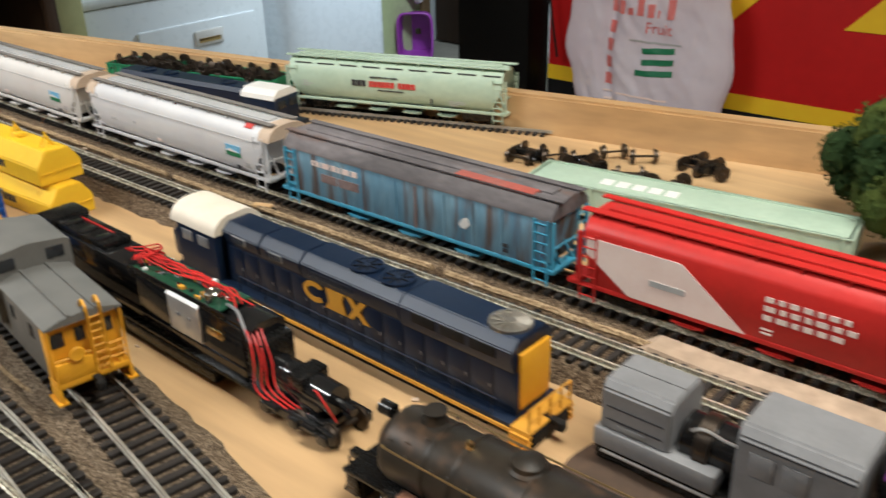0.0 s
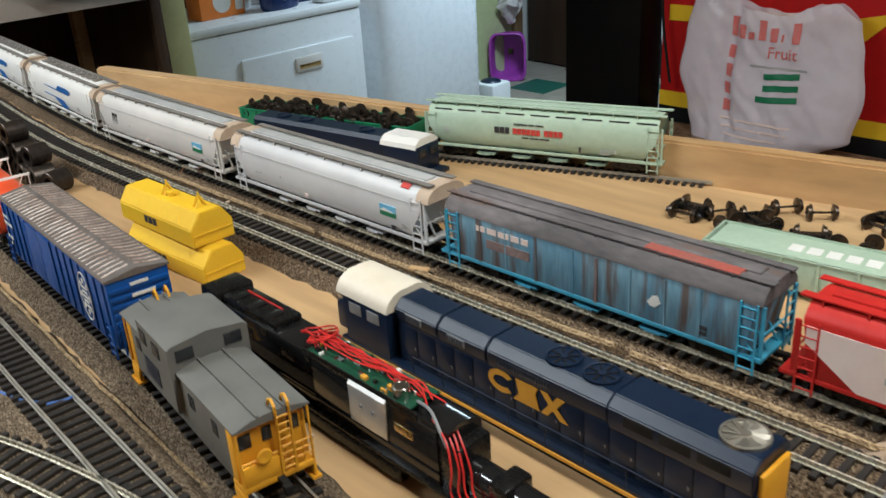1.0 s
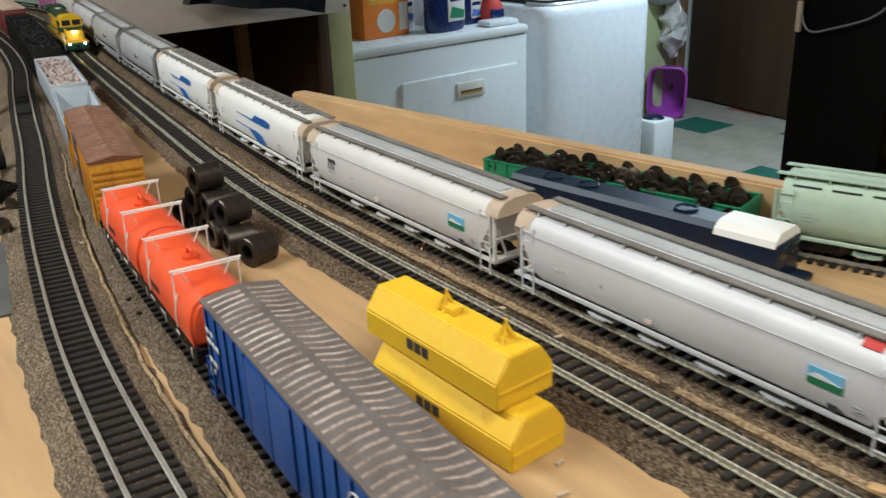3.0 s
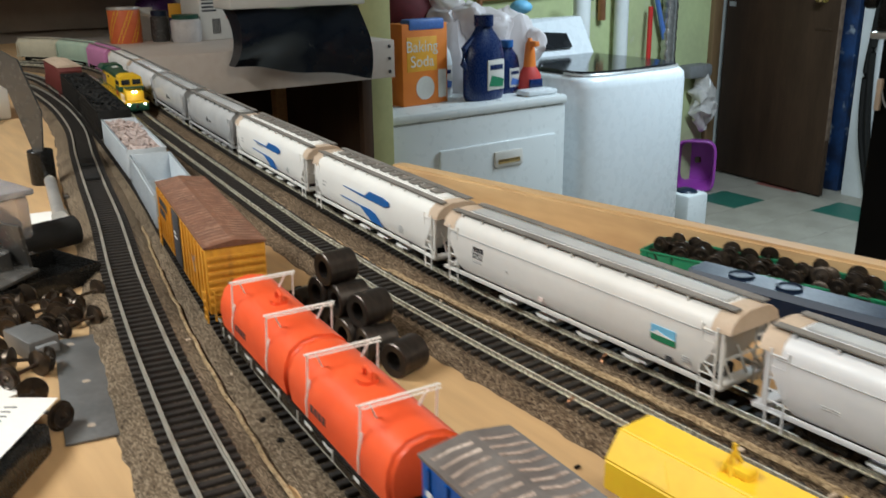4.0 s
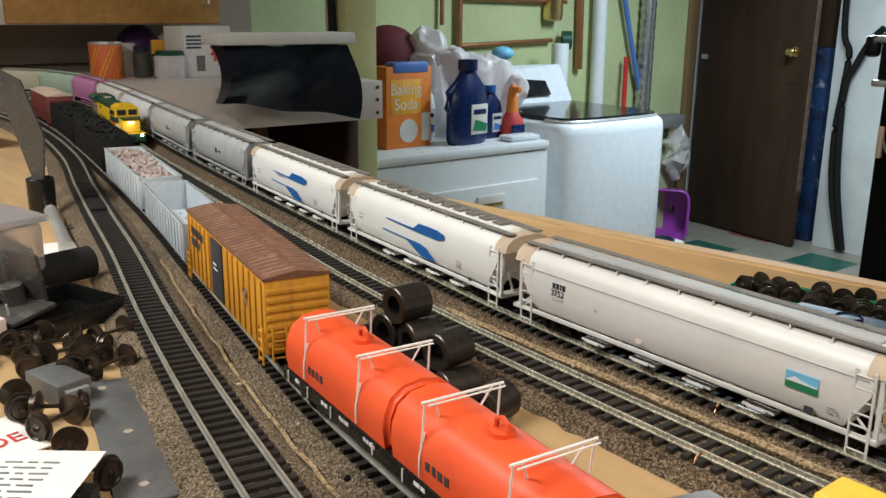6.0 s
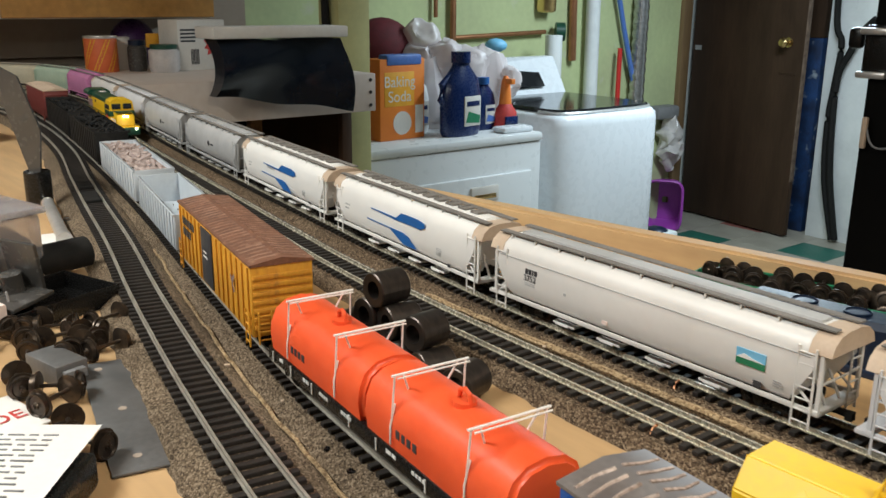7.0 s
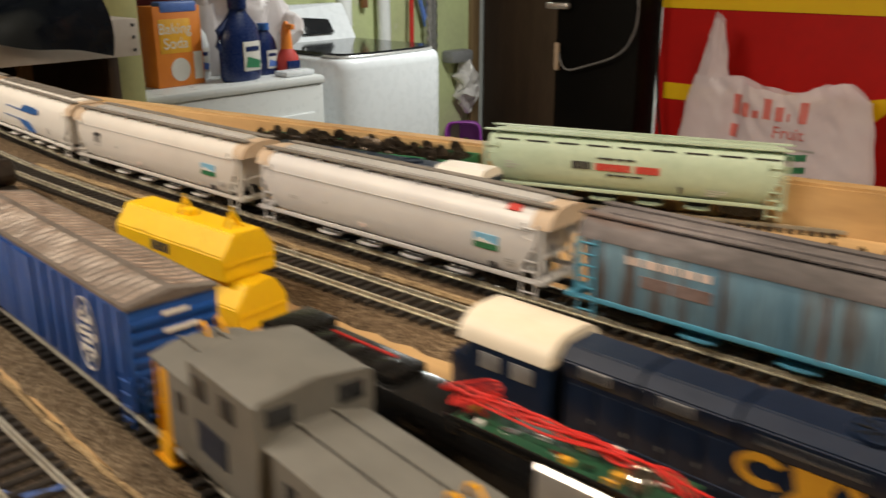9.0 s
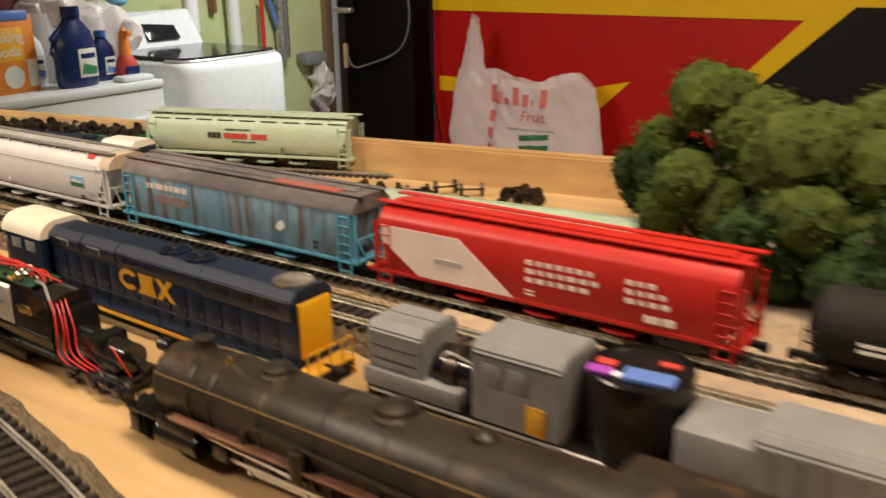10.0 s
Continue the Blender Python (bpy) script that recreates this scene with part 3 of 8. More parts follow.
def coupler(parent, x, sgn):
    s = Shape().box(x - sgn * 0.006, x + sgn * 0.003, -0.0016, 0.0016, 0.0075, 0.0102, 0.0003)
    s.box(x + sgn * 0.003, x + sgn * 0.0065, -0.0028, 0.0010, 0.0065, 0.0108, 0.0005)
    part("coupler", s, M["black_matte"], parent)


def ladder(parent, x, y, z0, z1, width, along, material, rungs=6, r=0.00045, axis="x"):
    """Two rails and rungs; the rungs run along x on a side, along y on an end."""
    s = Shape()
    w = width / 2
    d = Vector((w, 0, 0)) if axis == "x" else Vector((0, w, 0))
    c = Vector((x, y, 0))
    for k in (-1, 1):
        p = c + d * k
        s.rod((p.x, p.y, z0), (p.x, p.y, z1), r * 1.25, 6)
    for i in range(rungs):
        z = z0 + (z1 - z0) * (i + 0.5) / rungs
        s.rod((*(c - d).xy, z), (*(c + d).xy, z), r, 6)
    part("ladder", s, material, parent)


def bars(parent, x, y, z, widths, h, gap, material, name="lettering_bar", x_gap=0.0012):
    """Rows of plain bars that stand for small print, on the near side."""
    s = Shape()
    for r, row in enumerate(widths):
        px = x
        for w in row:
            s.box(px, px + w, y - 0.00012, y + 0.0002, z - r * gap - h, z - r * gap)
            px += w + x_gap
    part(name, s, material, parent, smooth=0)


def car_at(line, x, name, label, category, group=""):
    p, h = at_x(line, x)
    return thing(name, pose(p.x, p.y, RAIL, 0, 0, h), label, category, group)


HOPPERS = "covered hopper cars of the grain train"


def covered_hopper(line, x, L, body, label, profile="round", trim=None, walk_mat=None, hatches=0, ribs=0, tan_ends=True, stripe_roof=None, bays=4):
    """Covered hopper: sloped end sheets, open end frames with ladders, roof walk, bays and trucks."""
    car = car_at(line, x, "covered_hopper", label, "freight car", HOPPERS)
    trim = trim or body
    hl = L / 2
    if profile == "round":
        half = [(0.0150, 0.0125), (0.0178, 0.0165), (0.0186, 0.023), (0.0187, 0.031), (0.0178, 0.0385), (0.0158, 0.0435), (0.0115, 0.0468), (0.005, 0.0482)]
    elif profile == "flow":
        half = [(0.0125, 0.0110), (0.0160, 0.0155), (0.0182, 0.022), (0.0187, 0.0285), (0.0182, 0.035), (0.0165, 0.0405), (0.0130, 0.0452), (0.006, 0.0480)]
    else:
        half = [(0.0172, 0.0105), (0.0176, 0.011), (0.0177, 0.0410), (0.0168, 0.0432), (0.0120, 0.0480), (0.005, 0.0495)]
    prof = [(-y, z) for y, z in half] + [(y, z) for y, z in half[::-1]]
    top = half[-1][1]

    def end(sgn, y, z):
        return 0.002 + (0.005 if profile == "flat" else 0.012) * max(0.0, (0.030 - z) / 0.018) if z < 0.030 else 0.002
    s = Shape().prism(prof, -hl, hl, end)
    ob = part("body", s, body, car, smooth=40)
    # roof skin ends
    if tan_ends:
        for sgn in (-1, 1):
            s = Shape().prism([(y * 1.012, z + 0.0004) for y, z in prof if z > 0.036], sgn * hl - 0.0055, sgn * hl + 0.0055)
            part("roof_end", s, M["tan"], car, "tan-tinted roof end", smooth=40)
    # side sill
    for sgn in (-1, 1):
        s = Shape().box(-hl - 0.002, hl + 0.002, sgn * 0.0172 - 0.0007, sgn * 0.0172 + 0.0007, 0.0103, 0.0128, 0.0003)
        part("side_sill", s, trim, car)
    if ribs:
        s = Shape()
        for i in range(ribs):
            rx = -hl + 0.03 + (L - 0.06) * i / (ribs - 1)
            for sgn in (-1, 1):
                s.box(rx - 0.0005, rx + 0.0005, sgn * 0.0183 - 0.0005, sgn * 0.0183 + 0.0005, 0.0125, 0.0390)
        part("side_ribs", s, body, car)
    # end frames
    for sgn in (-1, 1):
        xe = sgn * (hl + 0.001)
        s = Shape()
        s.box(xe - 0.006, xe + 0.001, -0.0172, 0.0172, 0.0096, 0.0118, 0.0004)
        for y in (-0.0165, 0.0165):
            s.box(xe - 0.0009, xe + 0.0009, y - 0.0008, y + 0.0008, 0.0118, 0.040)
            s.rod((xe, y, 0.0118), (xe - sgn * 0.026, y * 0.98, 0.034), 0.0007, 6)
        s.rod((xe, -0.0165, 0.0245), (xe, 0.0165, 0.0245), 0.0006, 6)
        for y in (-0.006, 0.006):
            s.rod((xe - sgn * 0.002, y, 0.0118), (xe - sgn * 0.012, y, 0.030), 0.0008, 6)
        part("end_frame", s, trim, car)
        ladder(car, sgn * (hl - 0.0055), -0.0182, 0.003, 0.041, 0.0085, 1, trim, 7)
        ladder(car, xe + sgn * 0.0008, 0.011, 0.006, 0.040, 0.008, 1, trim, 6, axis="y")
        coupler(car, sgn * (hl + 0.0035), sgn)
        truck(car, sgn * (hl - 0.026))
        s = Shape().rod((sgn * (hl - 0.006), 0, 0.014), (sgn * (hl - 0.016), 0, 0.014), 0.0032, 12)
        part("brake_cylinder", s, M["black_matte"], car)
    # hopper bays and outlet gates
    for i in range(bays):
        bx = (i - (bays - 1) / 2) * (L - 0.075) / bays
        s = Shape()
        w = (L - 0.08) / bays * 0.42
        grid = [[(bx - w, -0.0145, 0.0125), (bx + w, -0.0145, 0.0125), (bx + w, 0.0145, 0.0125), (bx - w, 0.0145, 0.0125), (bx - w, -0.0145, 0.0125)],
                [(bx - 0.006, -0.009, 0.0048), (bx + 0.006, -0.009, 0.0048), (bx + 0.006, 0.009, 0.0048), (bx - 0.006, 0.009, 0.0048), (bx - 0.006, -0.009, 0.0048)]]
        s.sheet(grid)
        bay = part("hopper_bay", s, M["black_matte"] if trim is body else trim, car)
        s = Shape().box(bx - 0.0085, bx + 0.0085, -0.0135, 0.0135, 0.0038, 0.0052, 0.0003)
        s.rod((bx - 0.005, -0.0145, 0.0045), (bx + 0.005, -0.0145, 0.0045), 0.0007, 6)
        part("outlet_gate", s, trim, bay)
    # roof walk
    walk_mat = walk_mat or M["walkway"]
    s = Shape()
    for sgn in (-1, 1):
        s.box(-hl - 0.003, hl + 0.003, sgn * 0.0102 - 0.0024, sgn * 0.0102 + 0.0024, top + 0.0004, top + 0.0012)
    part("roof_walk", s, walk_mat, car, "grey grated running boards")
    s = Shape()
    for sgn in (-1, 1):
        for i in range(int(L / 0.02)):
            rx = -hl + 0.008 + i * 0.02
            s.box(rx - 0.0003, rx + 0.0003, sgn * 0.0118 - 0.0012, sgn * 0.0118 + 0.0012, top - 0.0022, top + 0.0003)
    tagged(part("bracket_strip", s, walk_mat if stripe_roof and stripe_roof is walk_mat else body, car), kind="stuff")
    s = Shape().box(-hl + 0.008, hl - 0.008, -0.0046, 0.0046, top - 0.001, top + 0.0014, 0.0005)
    part("trough_hatch", s, stripe_roof or body, car)
    if hatches:
        for i in range(hatches):
            hx = (i - (hatches - 1) / 2) * (L - 0.03) / hatches
            s = Shape().box(hx - 0.0045, hx + 0.0045, -0.0042, 0.0042, top + 0.0014, top + 0.0030, 0.0004)
            s.rod((hx - 0.002, -0.005, top + 0.003), (hx - 0.002, 0.005, top + 0.003), 0.0005, 5)
            part("roof_hatch", s, walk_mat if hatches > 8 else body, car)
    return car, hl


def flat_logo(parent, x, z, y=-0.0190):
    """Small two-tone sticker: blue sky above, green below, white swoosh."""
    part("logo_sky", Shape().box(x - 0.0076, x + 0.0076, y - 0.0003, y + 0.0002, z - 0.0006, z + 0.0040), M["sky_blue"], parent)
    part("logo_field", Shape().box(x - 0.0076, x + 0.0076, y - 0.0003, y + 0.0002, z - 0.0038, z - 0.0006), M["logo_green"], parent)
    part("logo_hill", Shape().plate([(x - 0.0074, z - 0.0005), (x - 0.0035, z + 0.0018), (x + 0.001, z + 0.0006), (x + 0.0074, z - 0.0005)], y - 0.0004, 0.0002), M["white"], parent)


def grain_hopper(x, body, label, patch=False, number=True):
    car, hl = covered_hopper(MAIN, x, 0.212, body, label, hatches=0, stripe_roof=M["grey_car"])
    flat_logo(car, 0.074, 0.0268)
    bars(car, 0.076, -0.0184, 0.0170, [[0.004]], 0.003, 0.004, M["ink"])
    if number:
        bars(car, -0.079, -0.0188, 0.0330, [[0.0022, 0.0022, 0.0010, 0.0024]], 0.0032, 0.004, M["ink"], x_gap=0.0007)
        lettering("car_number", "3752", 0.0052, M["ink"], car, SIDE(-0.0750, -0.01900, 0.0272))
    bars(car, -0.079, -0.0188, 0.0245, [[0.003, 0.004], [0.005, 0.002]], 0.0005, 0.0011, M["grey_car"])
    bars(car, -0.047, -0.0189, 0.0260, [[0.0016]], 0.0016, 0.002, M["grey_car"])
    bars(car, -0.018, -0.0184, 0.0185, [[0.004]], 0.0022, 0.002, M["pinkish"])
    bars(car, 0.086, -0.0186, 0.0205, [[0.004], [0.005], [0.003, 0.001]], 0.0005, 0.0012, M["grey_car"])
    s = Shape()
    for sgn in (-1, 1):
        s.tube([(-hl + 0.004, sgn * 0.0182, 0.0368), (hl - 0.004, sgn * 0.0182, 0.0368)], 0.0003, 5)
    part("side_seam", s, M["grey_car"], car)
    if patch:
        part("roof_patch", Shape().prism([(-0.0150, 0.0446), (-0.0118, 0.0472), (-0.0118, 0.0476), (-0.0150, 0.0450)], hl - 0.022, hl - 0.014), M["red_ink"], car, "red paint patch")
    return car


grain_hopper(-0.560, M["flix2"], "pale grey covered hopper with a small blue and green sticker", patch=True, number=False)
grain_hopper(-0.797, M["flix"], "off-white covered hopper with black number and small sticker")


def swoosh_hopper(x, words):
    car, hl = covered_hopper(MAIN, x, 0.196, M["white_car"], "white covered hopper with two blue arrow stripes", hatches=11)
    y = -0.0192
    for dx, dz, k in ((0.008, 0.0330, 1), (0.002, 0.0205, -1)):
        s = Shape()
        if k > 0:
            s.plate([(dx - 0.010, dz - 0.0006), (dx - 0.001, dz + 0.0050), (dx + 0.022, dz + 0.0050), (dx + 0.030, dz + 0.0036), (dx + 0.0305, dz + 0.0004), (dx + 0.024, dz - 0.0016), (dx - 0.002, dz - 0.0014)], y, 0.0003)
            s.plate([(dx - 0.046, dz - 0.0001), (dx - 0.010, dz - 0.0014), (dx - 0.002, dz - 0.0014), (dx - 0.009, dz + 0.0002), (dx - 0.046, dz + 0.0006)], y, 0.0003)
        else:
            s.plate([(dx - 0.014, dz + 0.0036), (dx + 0.006, dz + 0.0036), (dx + 0.014, dz + 0.0022), (dx + 0.026, dz - 0.0050), (dx + 0.008, dz - 0.0050)], y, 0.0003)
            s.plate([(dx - 0.046, dz + 0.0034), (dx - 0.013, dz + 0.0028), (dx - 0.013, dz + 0.0036), (dx - 0.046, dz + 0.0041)], y, 0.0003)
        part("arrow_stripe", s, M["adm_blue"], car, "bright blue arrow stripe")
    if words:
        lettering("side_word", "PRODUCTS", 0.0034, M["grey_car"], car, SIDE(-0.020, -0.0194, 0.0312))
    bars(car, 0.052, -0.0186, 0.0230, [[0.006], [0.007], [0.006], [0.005], [0.006]], 0.0004, 0.0011, M["grey_car"])
    bars(car, 0.066, -0.0184, 0.0150, [[0.003]], 0.002, 0.002, M["ink"])
    bars(car, -0.082, -0.0186, 0.0290, [[0.004, 0.003], [0.006]], 0.0012, 0.003, M["grey_car"])
    return car


swoosh_hopper(-1.022, False)
swoosh_hopper(-1.243, True)


def cylinder_hopper(x, body, label):
    car, hl = covered_hopper(MAIN, x, 0.19, body, label, profile="flow", hatches=0, tan_ends=False)
    s = Shape().rod((0.0, -0.0189, 0.028), (0.0, -0.0192, 0.028), 0.0032, 16)
    part("round_emblem", s, M["ink"], car)
    bars(car, 0.007, -0.0189, 0.0285, [[0.002, 0.002, 0.002]], 0.0018, 0.002, M["ink"])
    return car


cylinder_hopper(-1.458, M["grey_car"], "plain grey rounded covered hopper with dark emblem")
cylinder_hopper(-1.672, M["grey_car"], "dull grey rounded covered hopper")
cylinder_hopper(-1.885, M["flix2"], "light grey rounded covered hopper")
covered_hopper(MAIN, -2.09, 0.185, M["flix"], "pale grey covered hopper far along the train")
covered_hopper(MAIN, -2.29, 0.16, M["pink_car"], "pink covered hopper far along the train", profile="flat", tan_ends=False)
covered_hopper(MAIN, -2.455, 0.15, M["acf"], "pale green covered hopper on the far curve", profile="flat", tan_ends=False)
covered_hopper(MAIN, -2.585, 0.12, M["cream_car"], "cream covered hopper on the far curve", profile="flat", tan_ends=False)

# weathered blue hopper
car, hl = covered_hopper(MAIN, -0.329, 0.206, M["blue_hop"], "heavily weathered light blue covered hopper with rusty roof", profile="flat", trim=M["blue_trim"], walk_mat=M["rust_roof"], stripe_roof=M["rust_roof"], ribs=0, tan_ends=False, bays=3)
s = Shape().prism([(-0.0181, 0.0405), (-0.0172, 0.0440), (-0.0124, 0.0489), (-0.005, 0.0498), (0.005, 0.0498), (0.0124, 0.0489), (0.0172, 0.0440), (0.0181, 0.0405)], -hl - 0.001, hl + 0.001)
part("roof_sheet", s, M["rust_roof"], car, "grey roof streaked with rust")
part("roof_patch", Shape().box(0.035, 0.088, -0.0125, -0.0050, 0.0495, 0.0512, 0.0003), M["roof_red"], car, "red oxide roof patch")
part("side_seam", Shape().box(0.009, 0.0102, -0.0184, -0.0176, 0.0125, 0.039), M["dirt"], car)
for dx in (-0.075, -0.055, -0.032, -0.006, 0.031, 0.052, 0.072):
    part("side_rib", Shape().box(dx - 0.0004, dx + 0.0004, -0.0182, -0.0176, 0.0125, 0.039), M["blue_hop"], car)
bars(car, -0.078, -0.0179, 0.0365, [[0.007, 0.007, 0.008, 0.006, 0.005]], 0.0036, 0.004, M["pinkish"], name="faded_lettering", x_gap=0.0018)
part("grimy_panel", Shape().box(-0.070, -0.037, -0.0181, -0.0176, 0.0235, 0.0290), M["dirt"], car, "brown overpainted patch")
part("white_mark", Shape().plate([(0.042, 0.024), (0.045, 0.028), (0.048, 0.029), (0.050, 0.025), (0.047, 0.022), (0.044, 0.022)], -0.0179, 0.0003), M["white"], car)
bars(car, 0.072, -0.0180, 0.0205, [[0.004], [0.004]], 0.0022, 0.003, M["ink"])

# red hopper with the chalky stripe
car, hl = covered_hopper(MAIN, -0.106, 0.204, M["red"], "bright red covered hopper with a chalky white diagonal band", profile="flat", trim=M["red"], walk_mat=M["red"], stripe_roof=M["red"], ribs=0, tan_ends=False, bays=3)
part("diagonal_band", Shape().plate([(-hl + 0.004, 0.0388), (-0.047, 0.0388), (-0.013, 0.0128), (-0.073, 0.0128), (-hl + 0.004, 0.030)], -0.0180, 0.0003), M["pinkish"], car, "chalky white diagonal band")
part("band_mark", Shape().box(-0.062, -0.044, -0.0187, -0.0182, 0.0225, 0.0255), M["grey_car"], car)
bars(car, -0.006, -0.0182, 0.0350, [[0.004, 0.003, 0.004, 0.004, 0.003, 0.004, 0.003], [0.005, 0.003, 0.004, 0.003, 0.005, 0.004, 0.004], [0.004, 0.005, 0.003, 0.004, 0.004, 0.005]], 0.0026, 0.0046, M["pinkish"], x_gap=0.002)
bars(car, 0.048, -0.0182, 0.0350, [[0.004, 0.003, 0.004], [0.004, 0.003, 0.004, 0.003], [0.005, 0.003, 0.004, 0.004]], 0.0026, 0.0046, M["pinkish"], x_gap=0.002)
bars(car, -0.006, -0.0182, 0.0190, [[0.005], [0.005]], 0.0009, 0.002, M["pinkish"])
bars(car, 0.058, -0.0182, 0.0190, [[0.008, 0.006]], 0.0036, 0.004, M["pinkish"])

# pale green display hopper at table level
HEAD_ACF = math.degrees(math.atan2(0.599 - 0.532, 0.204))
car, hl = covered_hopper(MAIN, 0.3, 0.208, M["acf"], "pale green rounded covered hopper with black and red lettering blocks", profile="flow", walk_mat=M["acf"], tan_ends=False, hatches=0)
car.matrix_basis = pose(-0.530, 0.577, 0.0045, 0, 0, HEAD_ACF)
del car["group"]
for sgn in (-1, 1):
    for i in range(9):
        part("roof_slot", Shape().box(-hl + 0.008 + i * 0.0225, -hl + 0.0245 + i * 0.0225, sgn * 0.0151 - 0.0004, sgn * 0.0151 + 0.0004, 0.0428, 0.0438), M["ink"], car)
bars(car, -0.038, -0.0190, 0.0322, [[0.0042, 0.0042, 0.0036]], 0.0054, 0.004, M["ink"], name="logo_block", x_gap=0.0008)
bars(car, -0.0212, -0.0190, 0.0318, [[0.0036] * 6], 0.0050, 0.004, M["red_ink"], name="logo_block", x_gap=0.0006)
bars(car, 0.0070, -0.0190, 0.0318, [[0.0036] * 4], 0.0050, 0.004, M["red_ink"], name="logo_block", x_gap=0.0006)
bars(car, -0.020, -0.0188, 0.0360, [[0.012, 0.005, 0.007]], 0.0011, 0.002, M["ink"])
bars(car, -0.013, -0.0188, 0.0245, [[0.006, 0.008, 0.008]], 0.0011, 0.002, M["ink"])
bars(car, 0.037, -0.0184, 0.0200, [[0.002]], 0.0045, 0.002, M["ink"])
bars(car, 0.055, -0.0184, 0.0195, [[0.005, 0.008], [0.010, 0.003], [0.008]], 0.0007, 0.0016, M["grey_car"])
bars(car, -0.088, -0.0186, 0.0280, [[0.005], [0.006, 0.003], [0.007]], 0.0008, 0.002, M["grey_car"])

# black tank car at the end of the train
car = car_at(MAIN, 0.115, "tank_car", "black tank car with white stripes of print", "freight car", HOPPERS)
s = Shape().rod((-0.085, 0, 0.027), (0.085, 0, 0.027), 0.0175, 32)
for sgn in (-1, 1):
    s.ball((sgn * 0.085, 0, 0.027), 0.0174, 3, (0.45, 1, 1))
part("tank", s, M["black_matte"], car, "black tank barrel")
part("underframe", Shape().box(-0.092, 0.092, -0.006, 0.006, 0.008, 0.012, 0.0005), M["black_matte"], car)
part("dome", Shape().rod((0, 0, 0.043), (0, 0, 0.048), 0.006, 20), M["black_matte"], car)
bars(car, -0.070, -0.0176, 0.0270, [[0.012, 0.018], [0.015, 0.009]], 0.0016, 0.003, M["white"])
for sgn in (-1, 1):
    truck(car, sgn * 0.068), coupler(car, sgn * 0.094, sgn)
    ladder(car, sgn * 0.088, -0.0165, 0.004, 0.030, 0.008, 1, M["black"], 5)


def box_car(x, L, body, roof_mat, rib_mat, label, height=0.0525, side_ribs=16, door=None, ribs=28):
    car = car_at(SIDING, x, "box_car", label, "freight car", "stored cars on the siding")
    hl, w = L / 2, 0.0172
    part("body", Shape().box(-hl, hl, -w, w, 0.0095, height - 0.003, 0.0005), body, car)
    s = Shape().prism([(-w - 0.0008, height - 0.0036), (-w - 0.0008, height - 0.0024), (0, height + 0.0004), (w + 0.0008, height - 0.0024), (w + 0.0008, height - 0.0036)], -hl - 0.0008, hl + 0.0008)
    roof = part("roof", s, roof_mat, car)
    rnd = random.Random(int(x * -1000))
    for i in range(ribs):
        rx = -hl + 0.006 + (L - 0.012) * i / (ribs - 1)
        s = Shape()
        for sgn in (-1, 1):
            s.tube([(rx + rnd.uniform(-0.0008, 0.0008), sgn * 0.0015, height + 0.0002), (rx + sgn * 0.001, sgn * w * 0.5, height - 0.0011), (rx + rnd.uniform(-0.0008, 0.0008), sgn * (w - 0.001), height - 0.0023)], 0.0007, 5)
        part("roof_rib", s, rib_mat, roof)
    post = Shape().box(-0.0010, 0.0010, -0.0006, 0.0006, 0.0115, height - 0.005, 0.0003).mesh("side_post", body)
    wave = Shape().box(-0.0007, 0.0007, -w + 0.001, w - 0.001, 0, 0.0028, 0.0005).mesh("end_corrugation", body)
    for i in range(side_ribs):
        rx = -hl + 0.005 + (L - 0.01) * i / (side_ribs - 1)
        if door and door[0] - 0.001 < rx < door[1] + 0.001:
            continue
        for sgn in (-1, 1):
            part("side_post", post, None, car, m=pose(rx, sgn * (w + 0.0004), 0))
    for sgn in (-1, 1):
        for k in range(7):
            part("end_corrugation", wave, None, car, m=pose(sgn * (hl + 0.0004), 0, 0.0135 + k * (height - 0.02) / 7))
        coupler(car, sgn * (hl + 0.003), sgn)
        truck(car, sgn * (hl - 0.027))
        ladder(car, sgn * (hl - 0.005), -w - 0.0014, 0.004, 0.024, 0.007, 1, body, 4)
        ladder(car, sgn * (hl + 0.0022), -0.011, 0.006, 0.024, 0.007, 1, body, 4, axis="y")
    part("underframe", Shape().box(-hl + 0.004, hl - 0.004, -0.012, 0.012, 0.006, 0.0095), M["black_matte"], car)
    return car, hl, w


car, hl, w = box_car(-1.0085, 0.176, M["yellow_box"], M["rust"], M["rust_rib"], "weathered yellow box car with a rusty corrugated roof", door=(-0.022, 0.006))
part("door", Shape().box(-0.021, 0.005, -w - 0.0010, -w + 0.0005, 0.0115, 0.0470, 0.0004), M["ink"], car, "dark slate sliding door")
bars(car, -0.015, -w - 0.0011, 0.0330, [[0.008], [0.010]], 0.0011, 0.003, M["white"])
bars(car, -0.072, -w - 0.0012, 0.0430, [[0.007, 0.006, 0.008, 0.006], [0.007, 0.005, 0.006]], 0.0050, 0.0075, M["ink"], x_gap=0.002)
part("graffiti_mark", Shape().plate([(0.050, 0.034), (0.056, 0.026), (0.058, 0.027), (0.0545, 0.031), (0.059, 0.036), (0.057, 0.037), (0.053, 0.033), (0.051, 0.036)], -w - 0.0011, 0.0002), M["dirt"], car)
car, hl, w = box_car(-0.578, 0.186, M["royal"], M["box_roof"], M["box_rib"], "royal blue box car with a scratched grey roof and painted glints on its ribs", door=(-0.040, 0.006), ribs=32)
for dx in (-0.0395, -0.0165):
    part("door", Shape().box(dx, dx + 0.0222, -w - 0.0010, -w + 0.0005, 0.0115, 0.0470, 0.0004), M["royal"], car)
s = Shape()
